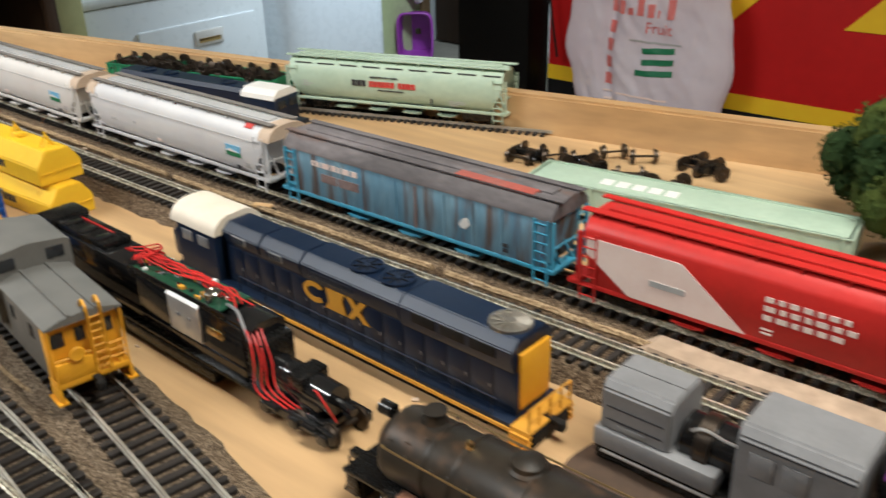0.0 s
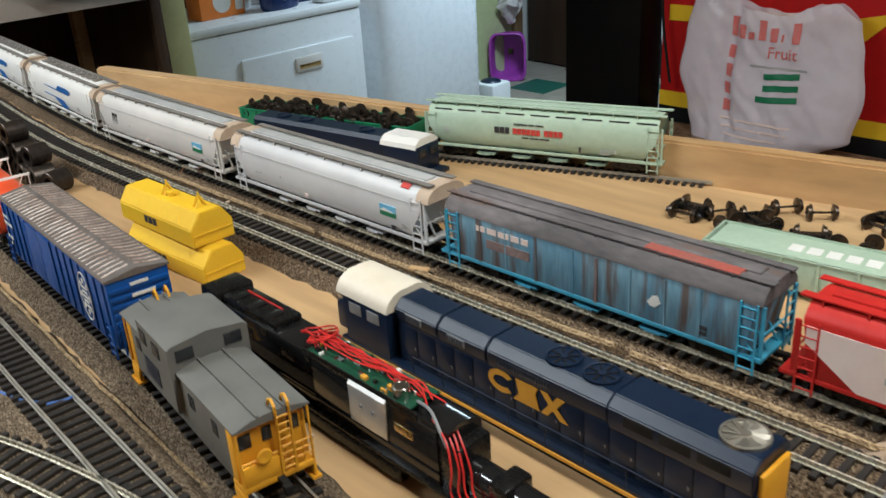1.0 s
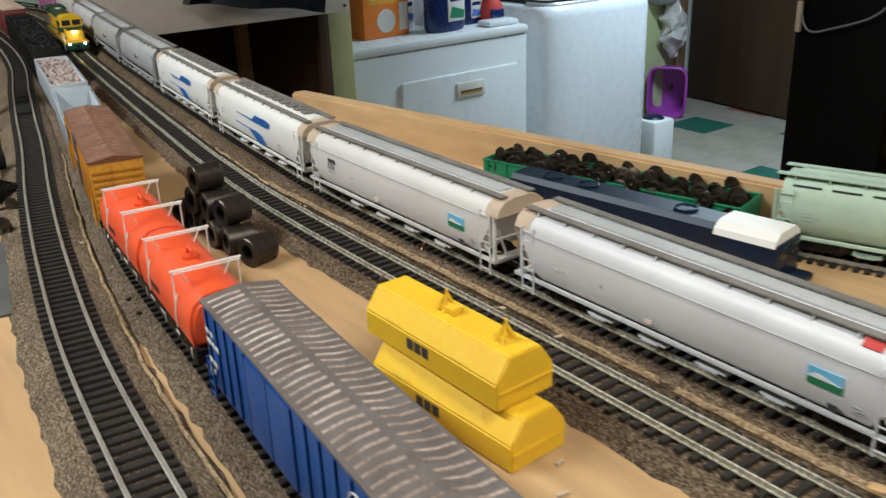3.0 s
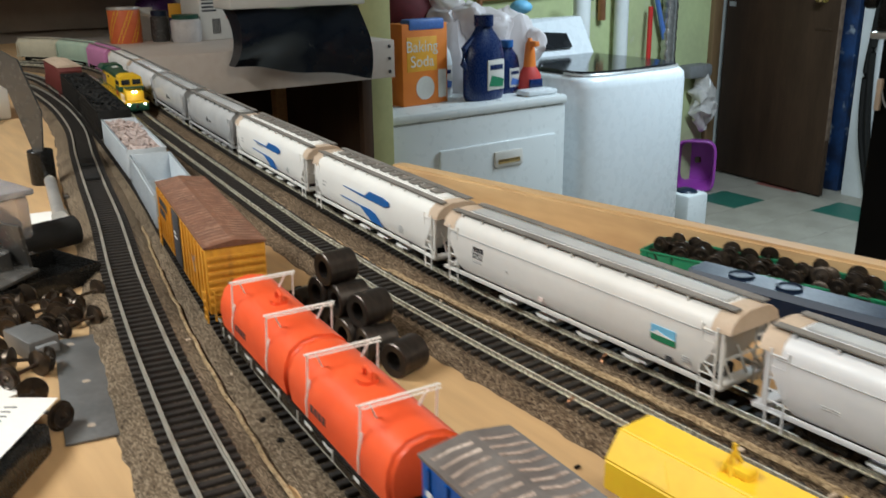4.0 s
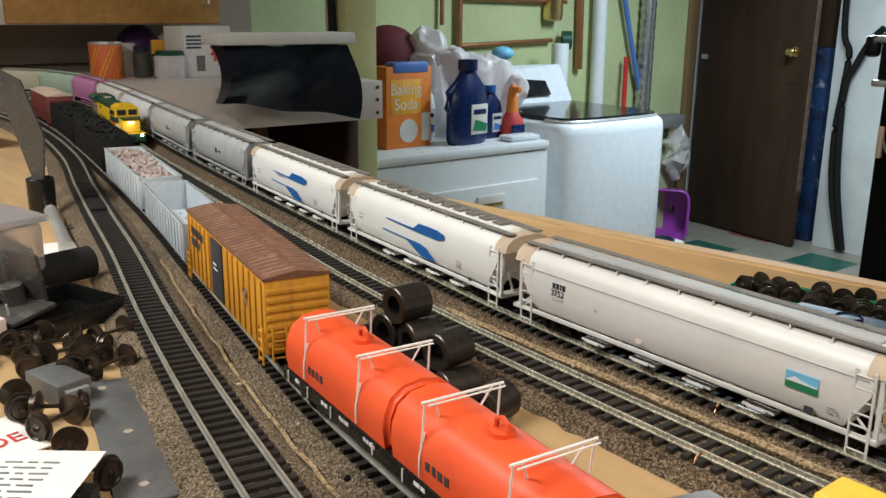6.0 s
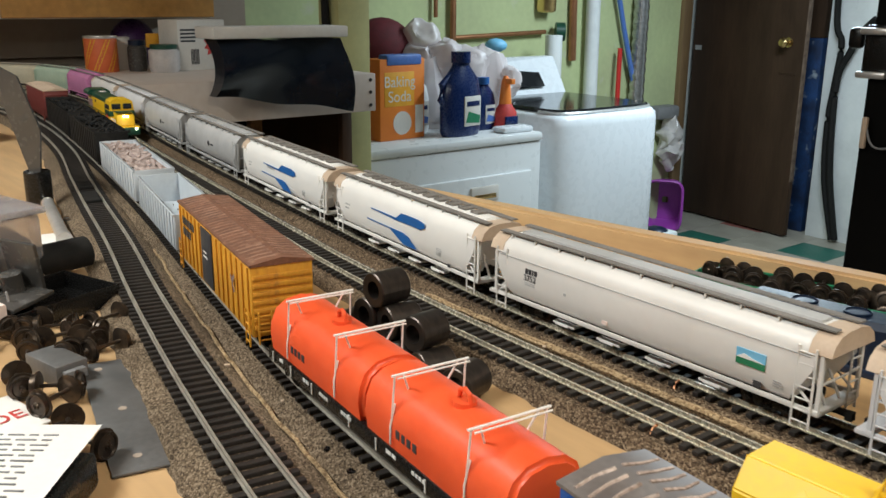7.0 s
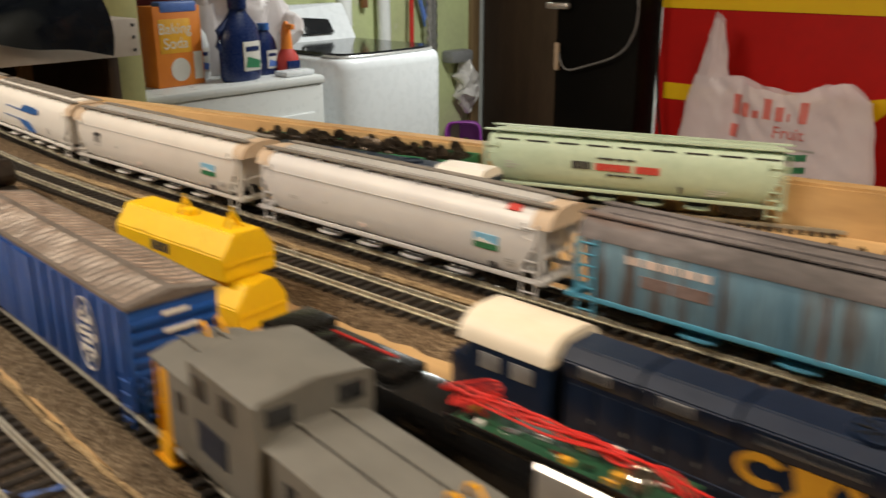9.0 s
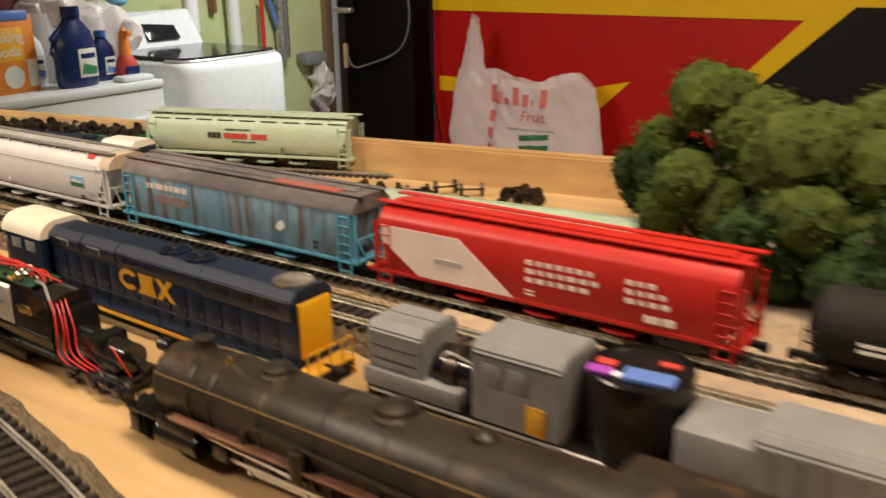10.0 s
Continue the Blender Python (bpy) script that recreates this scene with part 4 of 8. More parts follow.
for k in range(8):
    a = k * math.pi / 4
    s.box(0.058 + 0.0058 * math.cos(a) - 0.0012, 0.058 + 0.0058 * math.cos(a) + 0.0012, -w - 0.0013, -w - 0.0010, 0.030 + 0.0095 * math.sin(a) - 0.0016, 0.030 + 0.0095 * math.sin(a) + 0.0016)
for k in range(5):
    s.box(0.0545, 0.0615, -w - 0.0013, -w - 0.0010, 0.0235 + k * 0.0028, 0.0249 + k * 0.0028)
s.tube([(0.058 + 0.0085 * math.cos(a), -w - 0.0011, 0.030 + 0.0145 * math.sin(a)) for a in [k * math.pi / 16 for k in range(33)]], 0.0004, 5)
part("round_emblem", s, M["white"], car, "white oval emblem")
bars(car, -0.088, -w - 0.0012, 0.0400, [[0.004, 0.004], [0.006, 0.003, 0.004], [0.0], [0.004, 0.005], [0.006]], 0.0022, 0.0048, M["white"])
for k, z in enumerate((0.044, 0.0375)):
    part("end_mark", Shape().box(hl + 0.0011, hl + 0.0016, -0.005, 0.005 + 0.003 * k, z, z + 0.0018), M["white"], car)

# orange coil car
car = car_at(SIDING, -0.793, "coil_car", "coil car with orange rounded hoods on a black frame", "freight car", "stored cars on the siding")
part("frame", Shape().box(-0.103, 0.103, -0.0165, 0.0165, 0.0088, 0.0158, 0.0006), M["black"], car, "black lettered side frame")
for sgn in (-1, 1):
    prof = [(-0.0158, 0.0158), (-0.0168, 0.024), (-0.0162, 0.030), (-0.0135, 0.0365), (-0.008, 0.0405), (0, 0.0418), (0.008, 0.0405), (0.0135, 0.0365), (0.0162, 0.030), (0.0168, 0.024), (0.0158, 0.0158)]
    x0, x1 = (-0.1, -0.0012) if sgn < 0 else (0.0012, 0.1)
    s = Shape().prism(prof, x0, x1)
    bmesh.ops.bevel(s.bm, geom=[e for e in s.bm.edges if abs(e.verts[0].co.x - e.verts[1].co.x) < 1e-6], offset=0.002, segments=3, affect="EDGES")
    hood = part("hood", s, M["orange"], car, "smooth orange hood", smooth=50)
    for dx in (0.024, 0.076):
        cx = x0 + dx * (x1 - x0) / 0.1
        s = Shape()
        s.tube([(cx, -0.0172, 0.018), (cx, -0.0172, 0.026), (cx, -0.0150, 0.0350)], 0.0004, 6)
        for y in (-0.0165, 0.0165):
            s.rod((cx, y, 0.028), (cx + 0.002, y * 0.98, 0.0475), 0.00045, 6)
            s.rod((cx, y * 0.55, 0.0395), (cx + 0.002, y * 0.75, 0.0470), 0.00045, 6)
        s.rod((cx + 0.002, -0.0175, 0.0475), (cx + 0.002, 0.0175, 0.0475), 0.0006, 6)
        s.rod((cx + 0.0045, -0.0165, 0.0472), (cx + 0.0045, 0.0165, 0.0472), 0.0004, 6)
        part("lifting_frame", s, M["white_car"], hood, "thin cream grab-iron frame")
    cx = (x0 + x1) / 2
    s = Shape().rod((cx, 0, 0.040), (cx, 0, 0.0432), 0.0045, 16)
    s.tube([(cx - 0.0035, 0, 0.0425), (cx - 0.003, 0, 0.0462), (cx, 0, 0.0475), (cx + 0.003, 0, 0.0462), (cx + 0.0035, 0, 0.0425)], 0.0010, 8)
    part("lifting_eye", s, M["orange"], hood)
    bars(hood, cx - 0.022, -0.0169, 0.0258, [[0.0026, 0.0022, 0.0026, 0.0026]], 0.0034, 0.004, M["ink"], x_gap=0.0017)
for x, ws in ((-0.088, [0.004]), (-0.060, [0.0025, 0.003]), (-0.042, [0.0015, 0.0015, 0.0012, 0.0018]), (-0.020, [0.0018] * 4), (0.02, [0.004, 0.003]), (0.04, [0.0018] * 4), (0.07, [0.005])):
    bars(car, x, -0.0166, 0.0140, [ws], 0.0016, 0.002, M["white"], x_gap=0.0008)
for x in (-0.096, -0.074, -0.050, -0.012, 0.012, 0.05, 0.096):
    part("stripe", Shape().box(x - 0.0004, x + 0.0004, -0.0170, -0.0165, 0.0095, 0.0150), M["white"], car)
for sgn in (-1, 1):
    truck(car, sgn * 0.078), coupler(car, sgn * 0.104, sgn)


def gondola(x, L, h, body, label, load=None, name="gondola", posts=14, line=SIDING):
    car = car_at(line, x, name, label, "freight car", "stored cars on the siding")
    hl, w, t = L / 2, 0.0172, 0.0012
    s = Shape().box(-hl, hl, -w, w, 0.0095, 0.0110)
    for sgn in (-1, 1):
        s.box(-hl, hl, sgn * w - t / 2, sgn * w + t / 2, 0.0095, h, 0.0002)
        s.box(sgn * hl - t / 2, sgn * hl + t / 2, -w, w, 0.0095, h, 0.0002)
        s.box(-hl - 0.0006, hl + 0.0006, sgn * w - 0.0012, sgn * w + 0.0012, h - 0.0012, h, 0.0002)
        for i in range(posts):
            px = -hl + 0.004 + (L - 0.008) * i / (posts - 1)
            s.box(px - 0.0008, px + 0.0008, sgn * (w + 0.0008) - 0.0006, sgn * (w + 0.0008) + 0.0006, 0.010, h - 0.001)
    part("body", s, body, car)
    if load:
        rnd = random.Random(int(-x * 1000))
        s = Shape()
        s.box(-hl + 0.002, hl - 0.002, -w + 0.001, w - 0.001, 0.011, h - 0.004)
        for _ in range(130):
            s.box(-0.004, 0.004, -0.0015, 0.0015, -0.0012, 0.0012, m=pose(rnd.uniform(-hl + 0.006, hl - 0.006), rnd.uniform(-w + 0.004, w - 0.004), h - 0.004 + rnd.uniform(0, 0.004), rnd.uniform(-30, 30), rnd.uniform(-30, 30), rnd.uniform(0, 180)))
        part("load", s, load, car, "loose heap in the open car")
    for sgn in (-1, 1):
        truck(car, sgn * (hl - 0.026)), coupler(car, sgn * (hl + 0.003), sgn)
    return car


gondola(-1.192, 0.162, 0.036, M["gon_blue"], "empty pale blue-grey open gondola")
gondola(-1.385, 0.190, 0.037, M["gon_blue"], "pale grey open gondola with a heaped pale load", load=M["scrap"])
gondola(-1.610, 0.200, 0.042, M["black_matte"], "black open hopper car with a dark load", load=M["black_matte"], name="open_hopper")
gondola(-1.825, 0.200, 0.042, M["black_matte"], "black open hopper car beyond the gondolas", load=M["black_matte"], name="open_hopper")
box_car(-2.02, 0.15, M["boxcar_red"], M["tan"], M["tan"], "oxide red box car with a pale roof", ribs=10)

# grey caboose with yellow ends
car = car_at(SIDING, -0.401, "caboose", "grey wide-vision caboose with orange-yellow end platforms", "caboose", "stored cars on the siding")
hl = 0.068
s = Shape().box(-hl + 0.010, hl - 0.010, -0.0160, 0.0160, 0.0100, 0.0385, 0.0005)
part("body", s, M["grey_cab"], car)
s = Shape().prism([(-0.0172, 0.0380), (-0.0172, 0.0388), (-0.009, 0.0412), (0, 0.0420), (0.009, 0.0412), (0.0172, 0.0388), (0.0172, 0.0380)], -hl, hl)
for y in (-0.006, 0.006):
    s.box(-hl, hl, y - 0.0005, y + 0.0005, 0.0415, 0.0425)
part("roof", s, M["grey_cab"], car, smooth=20)
s = Shape().prism([(-0.0192, 0.0180), (-0.0192, 0.0505), (-0.017, 0.0518), (0, 0.0540), (0.017, 0.0518), (0.0192, 0.0505), (0.0192, 0.0180)], -0.032, 0.008)
cupola = part("cupola", s, M["grey_cab"], car, "wide-vision cupola")
for y in (-0.0115, 0.0115):
    part("cupola_window", Shape().box(0.0078, 0.0085, y - 0.0042, y + 0.0042, 0.0435, 0.0492, 0.0003), M["window"], cupola)
for x in (-0.025, -0.008):
    part("cupola_window", Shape().box(x - 0.0042, x + 0.0042, -0.0197, -0.0190, 0.0405, 0.0475, 0.0003), M["window"], cupola)
part("emblem", Shape().box(-0.028, -0.010, -0.0196, -0.0191, 0.0230, 0.0330), M["navy"], cupola, "dark blue emblem panel")
for x in (0.020, 0.045, -0.048):
    part("side_window", Shape().box(x - 0.003, x + 0.003, -0.0164, -0.0159, 0.0255, 0.0325, 0.0003), M["window"], car)
for sgn in (-1, 1):
    xe = sgn * hl
    plat = part("end_platform", Shape().box(xe - sgn * 0.011, xe, -0.0165, 0.0165, 0.0080, 0.0110, 0.0004), M["orange_yellow"], car, "orange-yellow end platform")
    part("end_wall", Shape().box(xe - sgn * 0.0105, xe - sgn * 0.0045, -0.0162, 0.0162, 0.0110, 0.0378, 0.0004), M["orange_yellow"], car, "orange-yellow end wall")
    for y in (-0.0160, 0.0160):
        s = Shape().box(xe - sgn * 0.010, xe, y - 0.0008, y + 0.0008, 0.0010, 0.0085, 0.0003)
        s.box(xe - sgn * 0.011, xe + sgn * 0.001, y - 0.0022, y + 0.0022, 0.0010, 0.0020)
        part("steps", s, M["orange_yellow"], plat)
        part("corner_post", Shape().rod((xe - sgn * 0.0006, y, 0.0105), (xe - sgn * 0.0006, y, 0.0390), 0.0006, 6), M["orange_yellow"], plat)
    s = Shape()
    for z in (0.0150, 0.0185, 0.0220):
        s.rod((xe - sgn * 0.0006, -0.0160, z), (xe - sgn * 0.0006, 0.0160, z), 0.00045, 6)
    for y in (-0.012, -0.008, -0.004, 0.004, 0.008, 0.012):
        s.rod((xe - sgn * 0.0006, y, 0.011), (xe - sgn * 0.0006, y, 0.022), 0.0004, 6)
    s.box(xe - sgn * 0.0015, xe, -0.0155, 0.002, 0.011, 0.0205, 0.0002)
    part("end_railing", s, M["orange_yellow"], plat, "orange-yellow railing with a sheet panel")
    part("brake_wheel", Shape().lathe([(0.0030, 0), (0.0036, 0.0004), (0.0030, 0.0008), (0.0008, 0.0006)], 16), M["orange_yellow"], plat, m=pose(xe + sgn * 0.0006, -0.006, 0.0235, 0, 90 * sgn, 0))
    s = Shape()
    for y in (0.0015, 0.0075):
        s.tube([(xe + sgn * 0.0004, y, 0.011), (xe + sgn * 0.0004, y, 0.0440), (xe - sgn * 0.002, y, 0.0462), (xe - sgn * 0.005, y, 0.0445), (xe - sgn * 0.006, y, 0.0415)], 0.0007, 6)
    for k in range(8):
        s.rod((xe + sgn * 0.0004, 0.0015, 0.013 + k * 0.0036), (xe + sgn * 0.0004, 0.0075, 0.013 + k * 0.0036), 0.0004, 6)
    part("end_ladder", s, M["orange_yellow"], plat)
    for y, wdt in ((-0.0115, 0.0030), (-0.0015, 0.0022), (0.0105, 0.0026)):
        part("end_window", Shape().box(xe - sgn * 0.0048, xe - sgn * 0.0041, y - wdt, y + wdt, 0.0265, 0.0335, 0.0003), M["window"], plat)
    truck(car, sgn * 0.044), coupler(car, sgn * (hl + 0.003), sgn)


# ---- laundry corner ----
dryer = thing("dryer", pose(-2.965, 1.62, FLOOR), "white front-loading tumble dryer with a square door", "dryer")
DW, DH, DD = 0.80, 0.915, 0.68
part("body", Shape().box(-DD, 0, 0, DW, 0.02, DH - 0.035, 0.012), M["appliance_warm"], dryer)
part("top", Shape().box(-DD, 0.006, -0.003, DW + 0.003, DH - 0.035, DH, 0.012), M["appliance_warm"], dryer)
door_ob = part("door", Shape().box(0.001, 0.016, 0.19, DW - 0.06, 0.25, DH - 0.14, 0.008), M["appliance_warm"], dryer)
part("door_handle", Shape().box(0.014, 0.024, 0.43, 0.565, DH - 0.235, DH - 0.175, 0.006), M["card"], door_ob, "recessed cream pull handle")
part("handle_recess", Shape().box(0.022, 0.026, 0.445, 0.55, DH - 0.222, DH - 0.205, 0.002), M["brass"], door_ob)
part("console", Shape().box(-DD, -DD + 0.12, 0, DW, DH, DH + 0.15, 0.02), M["appliance_warm"], dryer)

washer = thing("washing_machine", pose(-3.10, 2.62, FLOOR), "white top-loading washing machine with a dark glass lid", "washing machine")
WW, WH, WD = 0.665, 0.945, 0.72


def bowed(inset, z, back=0.0):
    """Plan outline of the machine: bowed front with wide rounded corners, at the height z."""
    out = []
    for k in range(33):
        a = -math.pi / 2 + math.pi * k / 32
        y = WW / 2 + (WW / 2 - inset) * math.copysign(abs(math.sin(a)) ** 0.55, a)
        out.append((-inset + 0.045 - 0.14 * (1 - abs(math.cos(a)) ** 0.42), y, z))
    return [(-WD + back, inset, z)] + out + [(-WD + back, WW - inset, z)]


s = Shape().sheet([bowed(0.012, 0.02), bowed(0.0, 0.05), bowed(0.0, WH - 0.05), bowed(0.004, WH - 0.02), bowed(0.016, WH - 0.004), bowed(0.03, WH)])
s.bm.faces.new([s.bm.verts.new(q) for q in bowed(0.03, WH)])
s.sheet([[(-WD, 0, 0.02), (-WD, 0, WH)], [(-WD, WW, 0.02), (-WD, WW, WH)]])
part("body", s, M["appliance"], washer, smooth=50)
s = Shape().sheet([bowed(0.036, WH + 0.001, 0.16), bowed(0.030, WH + 0.010, 0.16), bowed(0.034, WH + 0.020, 0.16)])
s.bm.faces.new([s.bm.verts.new(q) for q in bowed(0.034, WH + 0.020, 0.16)])
lid = part("lid", s, M["lid_glass"], washer, "dark tinted glass lid", smooth=50)
s = Shape().tube([(x, y, z) for x, y, z in bowed(0.026, WH + 0.006, 0.16)[1:-1]], 0.006, 6)
part("lid_rim", s, M["iron"], lid, "bright metal lid rim")
s = Shape().prism([(0, 0), (0, 0.15), (0.03, 0.19), (WW - 0.03, 0.19), (WW, 0.15), (WW, 0)], -WD, -WD + 0.14)
for v in s.bm.verts:
    if v.co.x > -WD + 0.1 and v.co.z > 0.1:
        v.co.x -= 0.08
    v.co.z += WH
con = part("console", s, M["appliance"], washer)
part("screen", Shape().box(-0.004, 0.004, 0.30, 0.50, -0.055, 0.055, 0.004), M["lid_glass"], con, "dark display panel", m=pose(-WD + 0.098, 0.02, WH + 0.095, 0, -36, 0))
part("dial", Shape().rod((0, 0, 0), (0.02, 0, 0), 0.035, 24), M["iron"], con, m=pose(-WD + 0.10, 0.18, WH + 0.095, 0, -36, 0))
part("badge", Shape().box(0.004, 0.010, WW - 0.085, WW - 0.060, WH - 0.16, WH - 0.06, 0.001), M["cnw_green"], washer)

# post, pipes and tools on the wall
solid("post", Shape().box(-3.02, -2.90, 1.475, 1.59, FLOOR, CEIL, 0.006), M["olive_post"], "yellow-green painted square wooden post", "post", kind="structure")
solid("cable", Shape().tube([(-2.97, 1.45, CEIL), (-2.95, 1.452, 0.4), (-2.94, 1.456, 0.1), (-2.95, 1.46, -0.6)], 0.014, 8), M["black_matte"], "black cable down beside the post", "cable")
X = WEST + 0.03
pipes = thing("copper_pipes", pose(0, 0, 0), "run of old copper water pipes on the green wall", "pipe")
for pts, r in (([(X, 2.86, 1.1), (X, 2.86, -0.02)], 0.016), ([(X, 2.86, 0.02), (X, 3.5, 0.04)], 0.012), ([(X, 2.9, 0.25), (X, 3.6, 0.24)], 0.012), ([(X, 3.70, 0.6), (X, 3.72, -0.12)], 0.022), ([(X, 2.75, 0.5), (X, 2.75, 0.12)], 0.011)):
    part("pipe", Shape().tube(pts, r, 10), M["copper"], pipes)
part("valve_body", Shape().box(X - 0.02, X + 0.05, 3.44, 3.54, 0.14, 0.44, 0.02), M["brass"], pipes, "brass valve body")
part("valve_wheel", Shape().rod((X + 0.02, 3.56, 0.04), (X + 0.05, 3.60, 0.04), 0.05, 14), M["cnw_green"], pipes, "green valve wheel")
solid("drain_pipe", Shape().tube([(WEST + 0.06, 3.83, 1.1), (WEST + 0.06, 3.85, -0.55)], 0.04, 16), M["pvc"], "white plastic drain pipe", "pipe")
solid("pipe_stub", Shape().tube([(WEST + 0.20, 3.40, 0.03), (WEST + 0.20, 3.40, -0.2)], 0.045, 16), M["pvc"], "short white plastic standpipe", "pipe")
solid("vent_duct", Shape().tube([(WEST + 0.06, 4.25 + 0.01 * (k % 2), 1.1 - 0.03 * k) for k in range(52)], 0.045, 14), M["foil"], "crinkled silver foil vent duct", "duct")
broom = thing("broom", pose(0, 0, 0), "broom with a blue handle leaning on the wall", "broom")
part("handle", Shape().tube([(-4.05, 3.99, 0.45), (-4.05, 4.12, 0.05), (-4.05, 4.245, -0.30)], 0.015, 10), M["wire_blue"], broom, "blue broomstick")
part("tip", Shape().tube([(-4.05, 4.245, -0.30), (-4.05, 4.265, -0.37)], 0.017, 10), M["pvc"], broom, "white end cap")
solid("red_pole", Shape().tube([(-4.04, 4.085, -0.06), (-3.99, 4.03, -1.15)], 0.014, 10), M["wire_red"], "red mop pole leaning on the wall", "mop")
solid("utility_sink", Shape().box(-4.098, -3.99, 4.42, 4.63, -0.50, -0.42, 0.02), M["gun_grey"], "small grey wall bracket shelf", "shelf")
s = Shape()
s.ball((-4.03, 4.60, -0.66), 0.11, 4, (0.6, 0.75, 1.5))
for v in s.bm.verts:
    v.co += Vector(noise.noise_vector(v.co * 16)) * 0.05
solid("hanging_rag", s, M["clear"], "crumpled grey rag hanging on the wall", "rag")

# the open brown door
door = thing("door_1", pose(-4.235, 5.06, FLOOR, 0, 0, -6.5), "dark brown flush wooden door standing ajar", "door", kind="structure")
part("door_leaf", Shape().box(0, 0.855, -0.02, 0.02, 0.012, 2.03, 0.003), M["door"], door, "scuffed dark brown door leaf")
s = Shape().lathe([(0.030, 0.0), (0.030, 0.006), (0.012, 0.010), (0.012, 0.035), (0.028, 0.045), (0.030, 0.060), (0.020, 0.072), (0.004, 0.074)], 20)
part("door_knob", s, M["brass"], door, "round brass knob", m=pose(0.748, -0.02, 1.175, 90, 0, 0))
part("lock_plate", Shape().box(0.70, 0.82, -0.0225, -0.0195, 0.985, 1.0, 0.001), M["door"], door)
part("latch_edge", Shape().box(0.851, 0.858, -0.018, 0.018, 0.35, 1.5, 0.001), M["oak_dark"], door, "worn bare-wood edge")
part("hinge_mark", Shape().box(0.02, 0.075, -0.0225, -0.0195, 1.10, 1.13, 0.001), M["iron"], door, "scraped bare patch")
solid("door_jamb", Shape().box(-4.25, -4.07, 4.702, 4.785, FLOOR, CEIL, 0.005), M["oak_jamb"], "worn brown door casing", "door frame", kind="structure")
solid("brown_frame", Shape().box(-3.62, -3.40, 5.17, 5.26, 0.0, CEIL, 0.004), M["door"], "dark brown casing above the blue post", "door frame", kind="structure")
solid("blue_frame", Shape().box(-3.62, -3.40, 5.17, 5.26, FLOOR, -0.002, 0.004), M["blue_paint"], "chipped blue painted post beyond the door", "post", kind="structure")
rack = thing("blue_shelf", pose(-3.80, 5.35, FLOOR), "blue painted shelving behind the door", "shelf")
for k in range(8):
    part("shelf_board", Shape().box(0, 0.4, 0, 0.3, 0.1 + k * 0.26, 0.13 + k * 0.26, 0.003), M["gun_grey"], rack)
part("side_panel", Shape().box(0, 0.02, 0, 0.3, 0, 2.1, 0.002), M["blue_paint"], rack), part("back_panel", Shape().box(0, 0.4, 0.29, 0.31, 0, 2.1, 0.002), M["blue_paint"], rack)
solid("white_partition", Shape().box(-3.345, -2.72, 5.12, 5.22, FLOOR, CEIL, 0.004), M["whitewash"], "scuffed whitewashed partition wall end", "wall", kind="structure")
for pts, r in (([(-3.30, 1.1), (-3.286, 0.17), (-3.236, -0.02), (-3.247, -0.245), (-3.263, -0.48), (-3.24, -0.82), (-3.15, -1.18)], 0.019),
               ([(-3.05, 0.12), (-3.116, 0.05), (-3.183, -0.08), (-3.234, -0.21), (-3.235, -0.48), (-3.205, -0.82), (-3.13, -1.18)], 0.021)):
    solid("hanging_cable", Shape().tube(flowing([(x, 5.08, z) for x, z in pts], 8), r, 8), M["black_matte"], "thick black cable hanging down the partition", "cable", "black hanging cables")
tub = thing("storage_tub", pose(-3.955, 4.48, FLOOR, 0, 0, 34), "purple plastic storage tub standing on end", "tub")
s = Shape()
ring = lambda hw, hh, zc, y: [(hw * (abs(math.cos(a)) ** 0.4) * math.copysign(1, math.cos(a)), y, zc + hh * (abs(math.sin(a)) ** 0.4) * math.copysign(1, math.sin(a))) for a in [k * math.pi / 20 for k in range(41)]]
s.sheet([ring(hw, hh, 0.162, y) for hw, hh, y in ((0.110, 0.155, 0.0), (0.124, 0.162, 0.004), (0.124, 0.162, 0.016), (0.112, 0.150, 0.018), (0.098, 0.135, 0.20), (0.02, 0.02, 0.205), (0.02, 0.02, 0.195), (0.092, 0.128, 0.19), (0.105, 0.142, 0.02), (0.110, 0.155, 0.0))])
part("shell", s, M["purple"], tub, "hollow rounded purple shell", smooth=50)
bask = thing("laundry_bin", pose(-3.32, 3.44, FLOOR), "white open plastic bin with dark clothes", "bin")
part("shell", Shape().box(0, 0.16, 0, 0.15, 0, 0.30, 0.015), M["appliance_warm"], bask)
part("clothes", Shape().ball((0.08, 0.075, 0.29), 0.06, 2, (1.1, 1.0, 0.5)), M["navy"], bask)

# floor tiles, flush pieces in a staggered pattern
rnd = random.Random(8)
TILES = {k: Shape().box(-0.149, 0.149, -0.149, 0.149, -0.004, 0.0, 0.001).mesh("floor_tile", M[k], 0) for k in ("lino", "lino_green", "lino_red")}
floor_ob = bpy.data.objects["floor"]
for i in range(9):
    for j in range(9):
        px, py = -4.0 + 0.3 * i, 3.3 + 0.3 * j
        k = "lino_green" if (i * 2 + j * 3) % 7 == 0 else "lino_red" if (i + j * 2) % 9 == 4 else "lino"
        part("floor_tile", TILES[k], None, floor_ob, m=pose(px, py, FLOOR))

